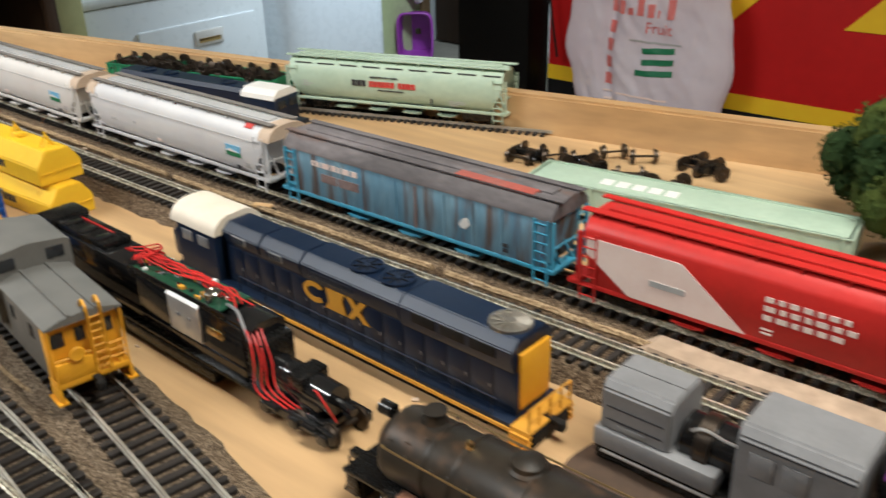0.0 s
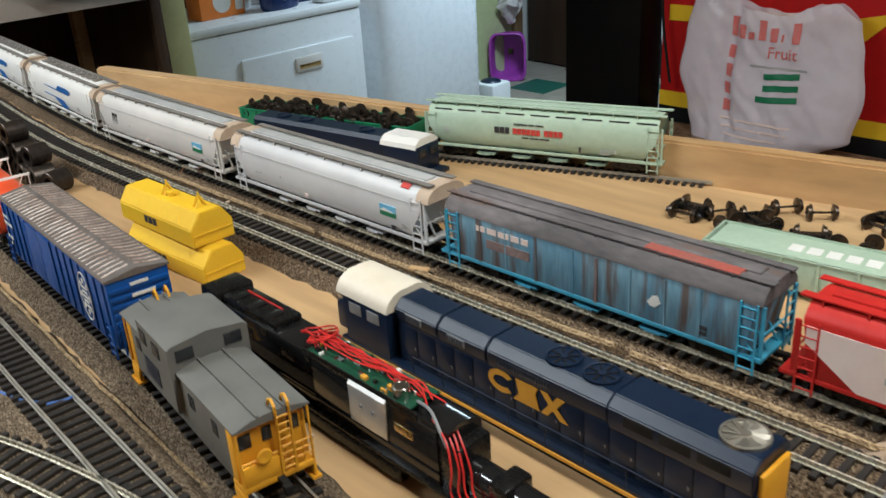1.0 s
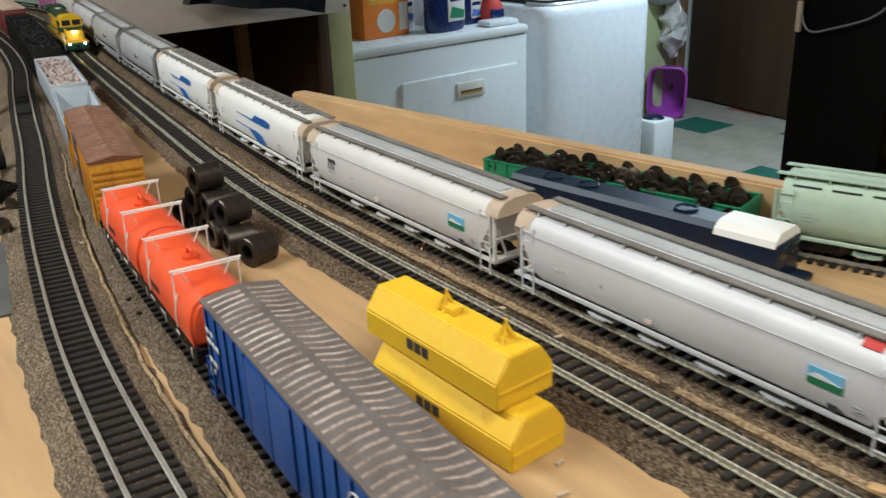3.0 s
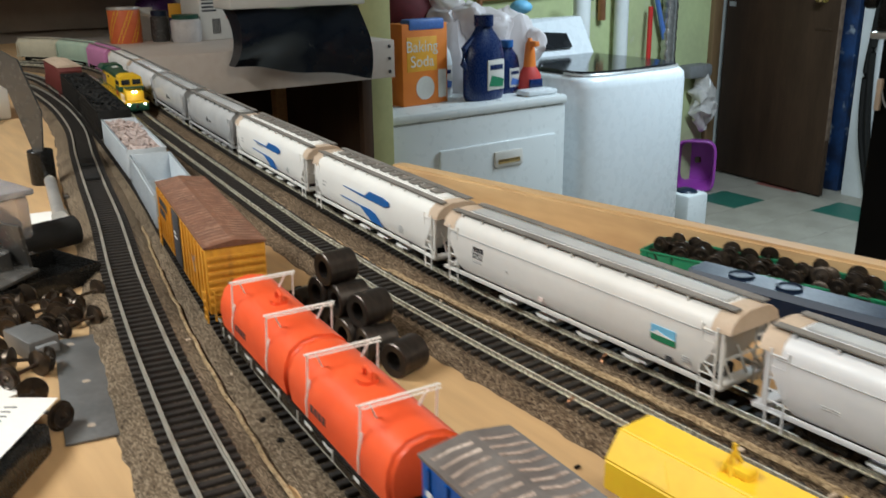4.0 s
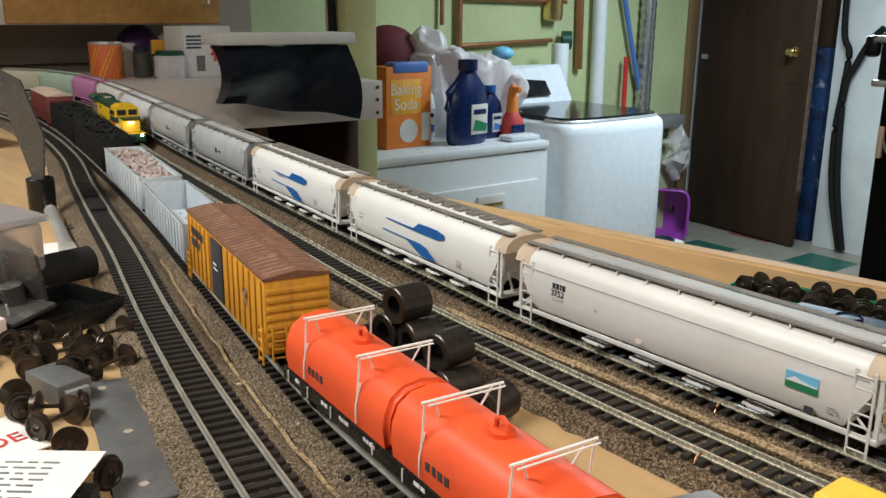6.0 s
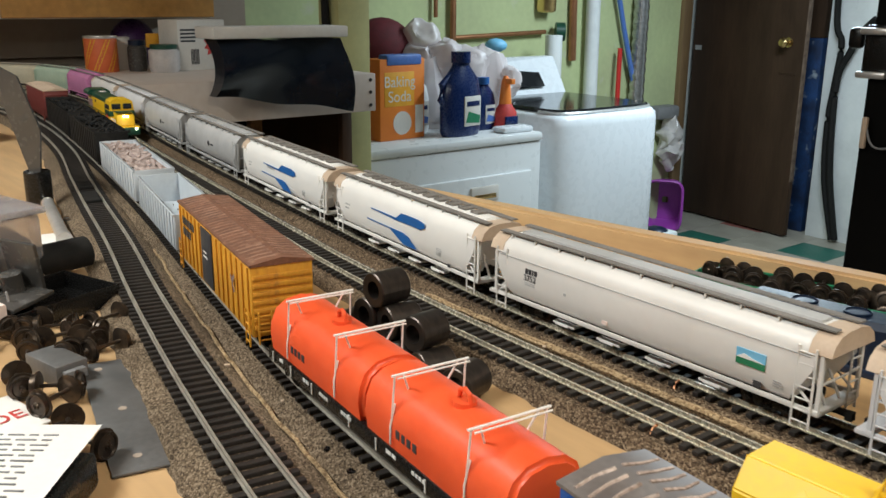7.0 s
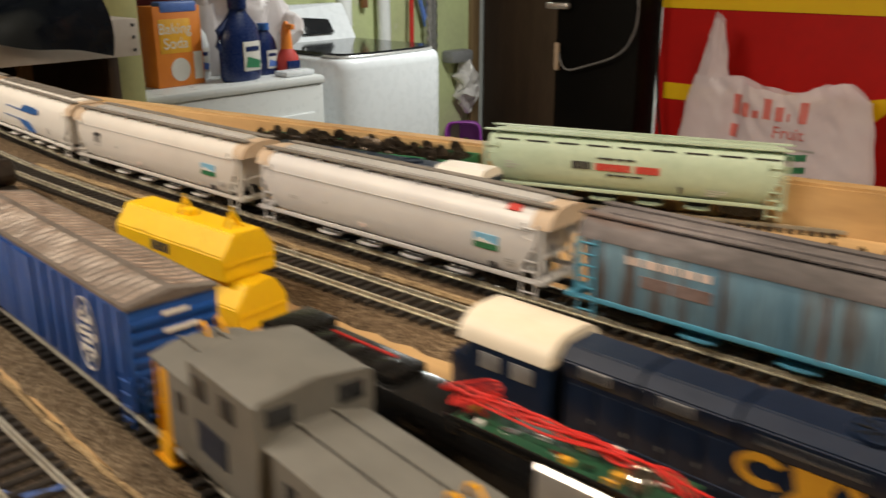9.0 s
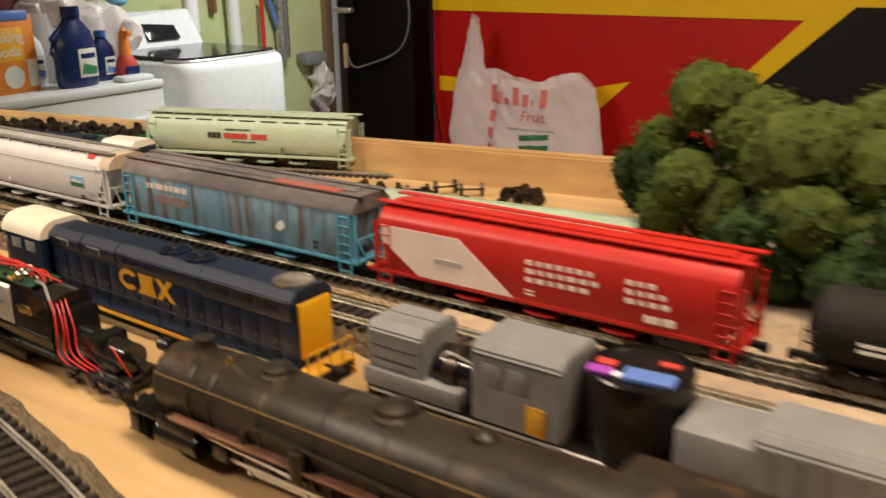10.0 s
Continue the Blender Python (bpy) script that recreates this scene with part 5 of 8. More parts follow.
# things on the dryer
carton = thing("baking_soda_box", pose(-3.10, 1.760, FLOOR + DH, 0, 0, 4), "orange baking soda carton with yellow panel", "carton")
part("carton", Shape().box(-0.09, 0, 0, 0.205, 0, 0.285, 0.003), M["soap_orange"], carton)
part("label_panel", Shape().box(-0.001, 0.0012, 0.02, 0.155, 0.12, 0.24, 0.0004), M["yolk"], carton)
part("picture_disc", Shape().rod((0, 0.10, 0.06), (0.0014, 0.10, 0.06), 0.042, 20), M["card"], carton)
part("blue_flap", Shape().box(-0.05, 0.004, 0.03, 0.19, 0.262, 0.30, 0.008), M["wire_blue"], carton, "blue torn top flap")
for i, w_ in enumerate(("Baking", "Soda")):
    lettering("carton_word", w_, 0.055, M["card"], carton, pose(0.0016, 0.088, 0.205 - 0.052 * i, 90, 0, 90))
part("fact_panel", Shape().box(-0.001, 0.0012, 0.16, 0.198, 0.02, 0.12), M["card"], carton)


def jug(x, y, h, body, label, cap, tag):
    j = thing("detergent_bottle", pose(x, y, FLOOR + DH, 0, 0, 10), label, "bottle", "detergent bottles on the dryer")
    w = h * 0.33
    s = Shape()
    rows = []
    for z, a, b in ((0, 0.75, 0.9), (0.06, 0.8, 1.0), (0.5, 0.8, 1.0), (0.68, 0.7, 0.85), (0.82, 0.42, 0.45), (0.88, 0.36, 0.36)):
        rows.append([(a * w * 0.6 * math.cos(t), b * w * math.sin(t), z * h) for t in [k * math.pi / 12 for k in range(25)]])
    s.sheet(rows)
    part("bottle", s, body, j, smooth=60)
    part("cap", Shape().rod((0, 0, h * 0.87), (0, 0, h), w * 0.36, 20), cap, j)
    lab = part("front_label", Shape().box(w * 0.44, w * 0.5, -w * 0.30, w * 0.6, h * 0.12, h * 0.48, 0.004), tag, j)
    part("label_flash", Shape().plate([(-w * 0.25, h * 0.17), (w * 0.5, h * 0.15), (w * 0.55, h * 0.24), (-w * 0.1, h * 0.30)], 0, 0.001), M["logo_green"] if h > 0.28 else M["wire_blue"], lab, m=pose(w * 0.505, 0, 0, 0, 0, 90))
    part("label_word", Shape().box(w * 0.5, w * 0.512, -w * 0.2, w * 0.5, h * 0.36, h * 0.42, 0.001), M["bottle_blue"], lab)
    s = Shape().tube([(0, -w * 0.8, h * 0.35), (0, -w * 1.1, h * 0.45), (0, -w * 1.05, h * 0.62), (0, -w * 0.55, h * 0.74)], 0.012, 8)
    part("grip", s, body, j)
    return j


jug(-3.08, 2.105, 0.305, M["bottle_blue"], "tall dark blue detergent bottle with white label", M["bottle_blue"], M["card"])
jug(-3.15, 2.275, 0.20, M["bottle_blue"], "smaller blue detergent bottle", M["adm_blue"], M["card"])
jug(-3.22, 1.985, 0.25, M["appliance_warm"], "white detergent bottle with a black cap", M["black"], M["card"])
spray = thing("spray_bottle", pose(-3.12, 2.365, FLOOR + DH) @ Matrix.Diagonal((0.75, 0.9, 0.68, 1)), "orange and red stain remover spray bottle", "bottle")
part("bottle", Shape().lathe([(0.05, 0), (0.055, 0.02), (0.055, 0.09), (0.03, 0.14), (0.018, 0.17)], 18), M["red_ink"], spray)
part("neck", Shape().lathe([(0.03, 0.14), (0.026, 0.20), (0.02, 0.27), (0.008, 0.30)], 14), M["soap_orange"], spray)
part("front_label", Shape().box(0.045, 0.058, -0.035, 0.035, 0.02, 0.075, 0.003), M["bottle_blue"], spray)
part("trigger", Shape().box(0.0, 0.06, -0.012, 0.012, 0.255, 0.285, 0.004), M["soap_orange"], spray)
for g, yy in enumerate((2.12, 2.30, 2.44)):
    s = Shape().lathe([(0.08, 0.0), (0.09, 0.08), (0.10, 0.18), (0.08, 0.27)], 24, (-3.34, yy, FLOOR + DH))
    for i in range(3 * g, 3 * g + 3):
        s.ball((-3.35 + rnd.uniform(-0.04, 0.10), 2.10 + 0.05 * i + rnd.uniform(-0.02, 0.02), FLOOR + DH + 0.28 + rnd.uniform(-0.05, 0.08) - 0.010 * i), rnd.uniform(0.06, 0.09), 4)
    for v in s.bm.verts:
        v.co += Vector(noise.noise_vector(v.co * 14)) * 0.03 + Vector(noise.noise_vector(v.co * 45)) * 0.008
    solid("plastic_bag", s, M["bag"], "crumpled translucent plastic carrier bag behind bottles", "plastic bag", "crumpled carrier bags")
s = Shape().ball((-3.47, 2.02, FLOOR + DH + 0.30), 0.12, 3, (0.9, 1.15, 1.0))
s.rod((-3.47, 2.02, FLOOR + DH), (-3.47, 2.02, FLOOR + DH + 0.28), 0.11, 20)
solid("maroon_cloth", s, M["maroon"], "dark maroon rounded cloth bundle", "laundry")
solid("white_rag", Shape().box(-3.07, -2.99, 2.25, 2.40, FLOOR + DH, FLOOR + DH + 0.022, 0.01), M["appliance"], "folded white cloth on the dryer", "cloth")
solid("bottle_top", Shape().ball((-3.45, 2.60, FLOOR + DH + 0.30), 0.05, 2, (1, 1, 0.6)), M["sky_blue"], "light blue bottle cap behind the bags", "cap")

# white shelf with the black bag and jars
shelf = thing("side_shelf", pose(-2.63, 0, 0), "white painted side shelf with a deep perforated apron", "shelf")
part("board", Shape().box(-0.72, 0, 0.60, 1.423, -0.02, 0.0, 0.002), M["shelf"], shelf)
part("apron", Shape().box(-0.02, 0.003, 0.60, 1.425, -0.105, -0.001, 0.001), M["shelf"], shelf)
for z in (-0.018, -0.052, -0.088):
    part("peg_hole", Shape().rod((0.001, 1.408, z), (0.0045, 1.408, z), 0.005, 10), M["ink"], shelf)
for y in (0.65, 1.36):
    part("shelf_leg", Shape().box(-0.70, -0.66, y, y + 0.05, FLOOR, -0.02, 0.002), M["pine"], shelf), part("shelf_leg", Shape().box(-0.10, -0.075, y, y + 0.03, FLOOR, -0.02, 0.002), M["door"], shelf)
part("back_panel", Shape().box(-0.74, -0.72, 0.60, 1.423, FLOOR, -0.021, 0.002), M["door"], shelf, "dark brown back panel")
part("end_panel", Shape().box(-0.715, -0.11, 1.40, 1.415, FLOOR, -0.021, 0.002), M["door"], shelf, "dark brown end panel")
solid("cardboard_boxes", Shape().box(-3.3, -2.9, 0.85, 1.3, FLOOR, -0.45, 0.01), M["pine"], "brown boxes in the dark under the shelf", "boxes")
rows = []
for k in range(9):
    f = k / 8
    rows.append([(-2.55 + 0.02 * math.sin(5 * u + 3 * f) + 0.03 * math.sin(f * 3.1), 0.920 + 0.357 * u - 0.02 * f * (0.5 - u), 0.105 - (0.135 + 0.055 * u) * f + 0.004 * math.sin(11 * u + 6 * f)) for u in [i / 20 for i in range(21)]])
back = [[(x - 0.07 + 0.03 * (i / 8), y, z) for x, y, z in r] for i, r in enumerate(rows)]
bx = thing("covered_box", pose(0, 0, 0), "cardboard box wrapped in a shiny black bin bag", "box")
s = Shape().sheet(rows).sheet(back[::-1])
s.sheet([rows[0], back[0]]).sheet([rows[-1], back[-1]]).sheet([[r[0] for r in rows], [r[0] for r in back]]).sheet([[r[-1] for r in rows], [r[-1] for r in back]])
part("bag_skin", s, M["bin_bag"], bx, "shiny black plastic skin", smooth=60)
part("lid", Shape().box(-2.625, -2.515, 0.898, 1.268, 0.106, 0.134, 0.004), M["card"], bx, "white corrugated cardboard lid")
carton = thing("small_carton", pose(-2.98, 1.02, 0.0, 0, 0, 12) @ Matrix.Diagonal((0.8, 0.8, 0.85, 1)), "white printed carton with red starburst", "carton")
part("carton", Shape().box(-0.12, 0, -0.03, 0.17, 0, 0.165, 0.003), M["card"], carton)
part("starburst", Shape().plate([(0.05 * (1 if k % 2 else 0.72) * math.cos(k * math.pi / 12), 0.05 * (1 if k % 2 else 0.72) * math.sin(k * math.pi / 12)) for k in range(24)], 0, 0.001), M["red_ink"], carton, m=pose(0.0, 0.125, 0.085, 0, 0, 90))
s = Shape()
for k in range(4):
    s.box(0, 0.0012, -0.02, 0.05 - 0.01 * (k % 2), 0.13 - k * 0.012, 0.136 - k * 0.012)
for k in range(6):
    s.box(0, 0.0012, 0.02 + k * 0.006, 0.023 + k * 0.006, 0.02, 0.07)
part("print_bars", s, M["ink"], carton)


def jar(x, y, r, h, body, lid_mat, label):
    j = thing("jar", pose(x, y, 0), label, "jar", "jars on the side shelf")
    part("glass", Shape().lathe([(r * 0.9, 0), (r, 0.01), (r, h * 0.78), (r * 0.8, h * 0.86)], 20), body, j)
    part("lid", Shape().lathe([(r * 0.85, h * 0.84), (r * 0.88, h * 0.85), (r * 0.88, h), (r * 0.8, h * 1.01)], 20), lid_mat, j)


jar(-2.98, 0.955, 0.042, 0.075, M["clear"], M["cnw_green"], "glass jar of pale powder with a green lid")
jar(-3.05, 0.905, 0.026, 0.085, M["smoke"], M["navy"], "dark glass jar with a blue lid")
jar(-3.14, 0.89, 0.03, 0.09, M["card"], M["card"], "small cream plastic jar with lid")
can = thing("striped_can", pose(-3.08, 0.815, 0.0) @ Matrix.Diagonal((0.7, 0.7, 0.66, 1)), "orange and yellow diagonally striped round tin", "tin")
part("tin", Shape().lathe([(0.062, 0.0), (0.063, 0.004), (0.063, 0.135), (0.062, 0.14)], 32), M["burger"], can)
part("rim", Shape().lathe([(0.064, 0.138), (0.065, 0.142), (0.064, 0.148), (0.058, 0.148)], 32), M["iron"], can)
for k in range(7):
    s = Shape()
    pts = [[(0.0636 * math.cos(a + t * 0.9), 0.0636 * math.sin(a + t * 0.9), 0.004 + 0.13 * t) for t in [i / 10 for i in range(11)]] for a in (k * 0.9, k * 0.9 + 0.32)]
    part("diagonal_stripe", s.sheet(pts), M["yolk"], can)
s = Shape().ball((-3.32, 0.99, 0.05), 0.075, 3, (0.8, 1.0, 1.2))
solid("purple_bag", s, M["purple_dark"], "dark shiny purple bag behind the jars", "bag")
solid("yellow_tag", Shape().box(-3.13, -3.12, 0.96, 1.01, 0.06, 0.10, 0.002), M["yolk"], "small yellow printed card behind the jars", "card")
cabinet = thing("wall_cabinet", pose(-3.5, -0.25, 0.140), "oak-fronted wall cabinet with a white side", "cabinet")
part("body", Shape().box(0, 0.29, 0.30, 1.46, 0, 0.75, 0.003), M["card"], cabinet)
for y0, y1 in ((0.845, 1.455),):
    d = part("door", Shape().box(0.29, 0.312, y0, y1, 0.004, 0.745, 0.003), M["oak"], cabinet, "warm oak veneer door")
    part("pull", Shape().tube([(0.312, y1 - 0.05, 0.06), (0.34, y1 - 0.05, 0.065), (0.34, y1 - 0.05, 0.14), (0.312, y1 - 0.05, 0.145)], 0.006, 8), M["iron"], d)
solid("dark_backboard", Shape().box(-3.498, -3.47, -0.6, 1.3, 0.02, 0.145, 0.002), M["tan_wall"], "brown backboard under the cabinet", "board", kind="structure")

# black cabinet, painted board and carrier bag
blackcab = thing("tall_black_cabinet", pose(0, 0, FLOOR), "tall black cabinet with a chrome latch", "cabinet")
part("body", Shape().box(-1.362, -1.155, 1.70, 1.79, 0, 2.3, 0.006), M["cabinet_black"], blackcab)
latch = part("latch_plate", Shape().box(-1.372, -1.322, 1.690, 1.70, 1.265, 1.36, 0.004), M["black"], blackcab)
for z in (1.262, 1.342):
    part("latch_bar", Shape().box(-1.376, -1.318, 1.676, 1.692, z, z + 0.013, 0.004), M["iron"], latch, "chrome latch bar")
part("key_box", Shape().box(-1.40, -1.372, 1.68, 1.70, 1.315, 1.355, 0.008), M["black"], blackcab)
part("cord", Shape().tube(flowing([(-1.347, 1.688, 1.18), (-1.334, 1.686, 1.145), (-1.315, 1.684, 1.134), (-1.28, 1.682, 1.142), (-1.20, 1.682, 1.17), (-1.165, 1.684, 1.205), (-1.152, 1.686, 1.26), (-1.160, 1.688, 1.36), (-1.165, 1.69, 1.7)]), 0.0022, 8), M["gun_grey"], blackcab, "thin pale cord looped on the front")
part("cord_plug", Shape().box(-1.353, -1.342, 1.682, 1.692, 1.13, 1.19, 0.003), M["tan"], blackcab, "pale cord plug")
part("hinge_cord", Shape().tube(flowing([(-1.13, 1.745, 1.7), (-1.132, 1.742, 1.3), (-1.125, 1.74, 1.1), (-1.10, 1.74, 0.95)]), 0.003, 8), M["black_matte"], blackcab)
wall("wall_partition", -1.15, EAST, 1.80, 1.92, FLOOR, CEIL, M["tan_wall"], "plain partition wall behind the painted board")
board = thing("painted_board", pose(0, 1.77, 0), "large crimson board with yellow lightning stripes and black field", "painted board")
part("panel", Shape().box(-1.142, 0.9, 0, 0.02, -0.60, 0.115, 0.001), M["banner_red"], board, "crimson panel")


def painted(outline, key, lift=0.0):
    part("stripe" if key == "banner_yellow" else "field", Shape().plate(outline, -0.0005 - lift, 0.002), M[key], board)


painted([(-1.142, 0.069), (-0.25, 0.069), (-0.21, 0.115), (-1.142, 0.115)], "banner_yellow")
painted([(-1.125, -0.118), (-0.78, -0.118), (-0.715, -0.138), (-0.637, -0.066), (-0.72, -0.084), (-1.125, -0.084)], "banner_yellow")
painted([(-0.488, -0.124), (-0.302, 0.069), (-0.25, 0.069), (-0.21, 0.115), (0.9, 0.115), (0.9, -0.118)], "banner_yellow")
painted([(-0.407, -0.089), (-0.215, 0.095), (0.9, 0.095), (0.9, -0.085)], "banner_black", 0.003)
painted([(-1.142, -0.311), (0.9, -0.311), (0.9, -0.277), (-1.142, -0.277)], "banner_yellow")
painted([(-1.142, -0.60), (0.9, -0.60), (0.9, -0.311), (-1.142, -0.311)], "banner_black")
counter = thing("side_counter", pose(0, 0, 0), "speckled brown counter behind the railway table", "counter")
part("top", Shape().box(-1.10, 1.0, 1.22, 1.745, -0.366, -0.338, 0.004), M["granite"], counter)
part("base", Shape().box(-1.06, 0.98, 1.26, 1.72, FLOOR, -0.366, 0.004), M["pine"], counter)
bag = thing("carrier_bag", pose(-0.855, 1.695, -0.338), "thin white plastic carrier bag with red and green print", "plastic bag")


def between(v, table):
    """Value read from rising (v, value) pairs, eased from one to the next."""
    for (a, p_), (b, q_) in zip(table, table[1:]):
        if v <= b:
            f = max(0.0, (v - a) / (b - a))
            return p_ + (q_ - p_) * f * f * (3 - 2 * f)
    return table[-1][1]


def bag_edges(z):
    """Slack left and right outline of the bag at a height."""
    return (between(z, [(0.0, -0.158), (0.06, -0.172), (0.135, -0.196), (0.21, -0.184), (0.30, -0.165)]),
            between(z, [(0.0, 0.120), (0.035, 0.178), (0.12, 0.194), (0.20, 0.184), (0.26, 0.172), (0.30, 0.150)]))


def bag_top(u):
    return between(u, [(0.0, 0.285), (0.26, 0.288), (0.42, 0.272), (0.60, 0.266), (0.80, 0.286), (0.93, 0.294), (1.0, 0.262)])


def bag_skin(u, z, front):
    """A point of the film; front is -1 towards the room, 1 towards the board."""
    lo, hi = bag_edges(z)
    x = lo + (hi - lo) * u
    d = 0.046 * max(0.0, math.sin(math.pi * u)) ** 0.5 * (1 - 1.9 * z)
    gusset = 0.020 * math.exp(-((u - 0.30) / 0.05) ** 2) * (0.4 + 2.0 * z)
    fold = 0.007 * noise.noise(Vector((x * 22 + z * 5, z * 9, front))) + 0.004 * noise.noise(Vector((x * 50 + z * 32, z * 26, 3 * front))) + 0.0015 * noise.noise(Vector((x * 130, z * 110, front)))
    fade = min(1.0, 6 * u, 6 * (1 - u))
    return Vector((x, front * d + (gusset if front < 0 else 0) + fold * fade, z + 0.004 * noise.noise(Vector((x * 30, front, 2))) * z / 0.28))


def bag_front(x, z):
    lo, hi = bag_edges(z)
    return bag_skin((x - lo) / (hi - lo), z, -1)


def bag_print(name, boxes, material, label="", slant=0.0):
    """Ink lying on the bag's front: each box is x0, x1, z0, z1."""
    for x0, x1, z0, z1 in boxes:
        grid = []
        for i in range(9):
            grid.append([bag_front(x0 + (x1 - x0) * i / 8, z0 + slant * i / 8 + (z1 - z0) * j / 4) + Vector((0, -0.0016, 0)) for j in range(5)])
        part(name, Shape().sheet(grid), material, bag, label)


s = Shape()
for front in (-1, 1):
    s.sheet([[bag_skin(i / 70, bag_top(i / 70) * k / 44, front) for i in range(71)] for k in range(45)])
part("bag_skin", s, M["carrier"], bag, smooth=80)
s = Shape()
for front in (-1, 1):
    rows = []
    for k in range(17):
        v = k / 16
        x0, x1 = -0.168 + 0.036 * v, -0.092 - 0.022 * v
        rows.append([(x0 + (x1 - x0) * i / 14 + 0.002 * noise.noise(Vector((v * 9, i * 0.4, 1))), front * 0.013 * math.sin(math.pi * i / 14) + 0.006 * noise.noise(Vector((i * 0.55, v * 5, 4 + front))), 0.262 + 0.146 * v - 0.022 * v * (i / 14)) for i in range(15)])
    s.sheet(rows)
part("handle_loop", s, M["carrier"], bag, "tall gathered carrier handle", smooth=80)
bag_print("red_print", [(-0.078 + k * 0.0225, -0.078 + k * 0.0225 + w_, 0.218, 0.256 - 0.012 * (k % 3)) for k, w_ in enumerate((0.017, 0.016, 0.014, 0.014, 0.015, 0.005, 0.015))] + [(-0.078, -0.060, 0.176 - k * 0.036, 0.200 - k * 0.036) for k in range(4)], M["faded_red"], "faded red block print")
word = lettering("red_word", "Fruit", 0.032, M["faded_red"], bag, pose(0, 0, 0))
for v in word.data.vertices:
    v.co = bag_front(0.040 + v.co.x, 0.196 + v.co.y) + Vector((0, -0.0017 - v.co.z, 0))
bag_print("green_print", [(0.008 - 0.012 * (k == 0), 0.080, 0.097 + k * 0.023, 0.109 + k * 0.023) for k in range(3)], M["logo_green"], "green slanted block print", 0.007)
bag_print("small_print", [(-0.022, 0.092, 0.166, 0.170)], M["grey_car"])
bag_print("small_print", [(-0.08, 0.075, 0.052, 0.056), (-0.075, 0.07, 0.036, 0.040), (-0.07, 0.05, 0.020, 0.024)], M["pinkish"])


# ---- locomotives and loose models ----
def railing(parent, x0, x1, y, z0, z1, n, material, r=0.0004, name="handrail"):
    s = Shape()
    s.rod((x0, y, z1), (x1, y, z1), r, 6)
    for i in range(n):
        x = x0 + (x1 - x0) * i / (n - 1)
        s.rod((x, y, z0), (x, y, z1), r, 5)
    part(name, s, material, parent)


def loco_truck(parent, x, material=None):
    t = part("truck", Shape().box(-0.024, 0.024, -0.0125, -0.0095, 0.004, 0.0095, 0.001).box(-0.024, 0.024, 0.0095, 0.0125, 0.004, 0.0095, 0.001).box(-0.018, 0.018, -0.009, 0.009, 0.005, 0.010, 0.001), material or M["black"], parent, m=pose(x, 0, 0))
    for dx in (-0.019, 0, 0.019):
        part("wheelset", WHEELS, None, t, m=pose(dx, 0, 0.0056))
        part("axle_box", Shape().box(dx - 0.003, dx + 0.003, -0.0142, -0.0120, 0.0035, 0.0085, 0.0006), material or M["black"], t)
    return t


# yellow and green diesel on the running line
loco = car_at(MID, -1.868, "diesel_locomotive", "yellow and dark green six-axle diesel locomotive with lit headlights", "locomotive")
G, Y = M["cnw_green"], M["cnw_yellow"]
part("frame", Shape().box(-0.122, 0.122, -0.0170, 0.0170, 0.0105, 0.0135, 0.0005), Y, loco)
part("fuel_tank", Shape().box(-0.030, 0.030, -0.0150, 0.0150, 0.003, 0.0105, 0.002), M["black"], loco)
hood = part("long_hood", Shape().box(-0.120, 0.055, -0.0112, 0.0112, 0.0135, 0.0400, 0.0008), Y, loco, "yellow long hood")
s = Shape().prism([(-0.0116, 0.0385), (-0.0108, 0.0440), (-0.006, 0.0462), (0.006, 0.0462), (0.0108, 0.0440), (0.0116, 0.0385)], -0.085, 0.062)
part("hood_roof", s, G, hood, "dark green hood roof")
s = Shape().prism([(-0.0165, 0.0400), (-0.0165, 0.0440), (-0.0120, 0.0475), (0.0120, 0.0475), (0.0165, 0.0440), (0.0165, 0.0400)], -0.124, -0.082)
part("radiator", s, G, hood, "overhanging green radiator wing")
part("exhaust", Shape().box(-0.058, -0.046, -0.005, 0.005, 0.046, 0.0482, 0.0008), M["iron"], hood)
s = Shape()
for i in range(12):
    s.box(-0.116 + i * 0.003, -0.1145 + i * 0.003, -0.0118, -0.0110, 0.0190, 0.0330)
part("louvre_bank", s, M["dirt"], hood)
lettering("road_number", "8701", 0.0062, M["ink"], hood, SIDE(-0.052, -0.0115, 0.0330))
part("green_panel", Shape().plate([(0.012, 0.0135), (0.055, 0.0135), (0.055, 0.0400), (0.030, 0.0400), (0.020, 0.030), (0.030, 0.0285)], -0.0113, 0.0004), G, hood)
s = Shape().prism([(-0.0162, 0.0135), (-0.0168, 0.0300), (-0.0150, 0.0455), (-0.009, 0.0488), (0.009, 0.0488), (0.0150, 0.0455), (0.0168, 0.0300), (0.0162, 0.0135)], 0.056, 0.090)
cab = part("cab", s, Y, loco, "wide yellow cab")
part("cab_band", Shape().box(0.0555, 0.0905, -0.0172, 0.0172, 0.0250, 0.0325, 0.0003), G, cab)
for x in (0.064, 0.079):
    part("side_window", Shape().box(x - 0.0055, x + 0.0055, -0.0172, -0.0160, 0.0340, 0.0405, 0.0004), M["window"], cab)
for y in (-0.0075, 0.0075):
    part("windscreen", Shape().box(0.0898, 0.0908, y - 0.0058, y + 0.0058, 0.0350, 0.0425, 0.0004), M["window"], cab)
s = Shape().box(0.090, 0.114, -0.0120, 0.0120, 0.0135, 0.0320, 0.0015)
for v in s.bm.verts:
    if v.co.z > 0.025 and v.co.x > 0.105:
        v.co.x -= 0.004
        v.co.z -= 0.003
nose = part("nose", s, Y, loco, "yellow sloped nose")
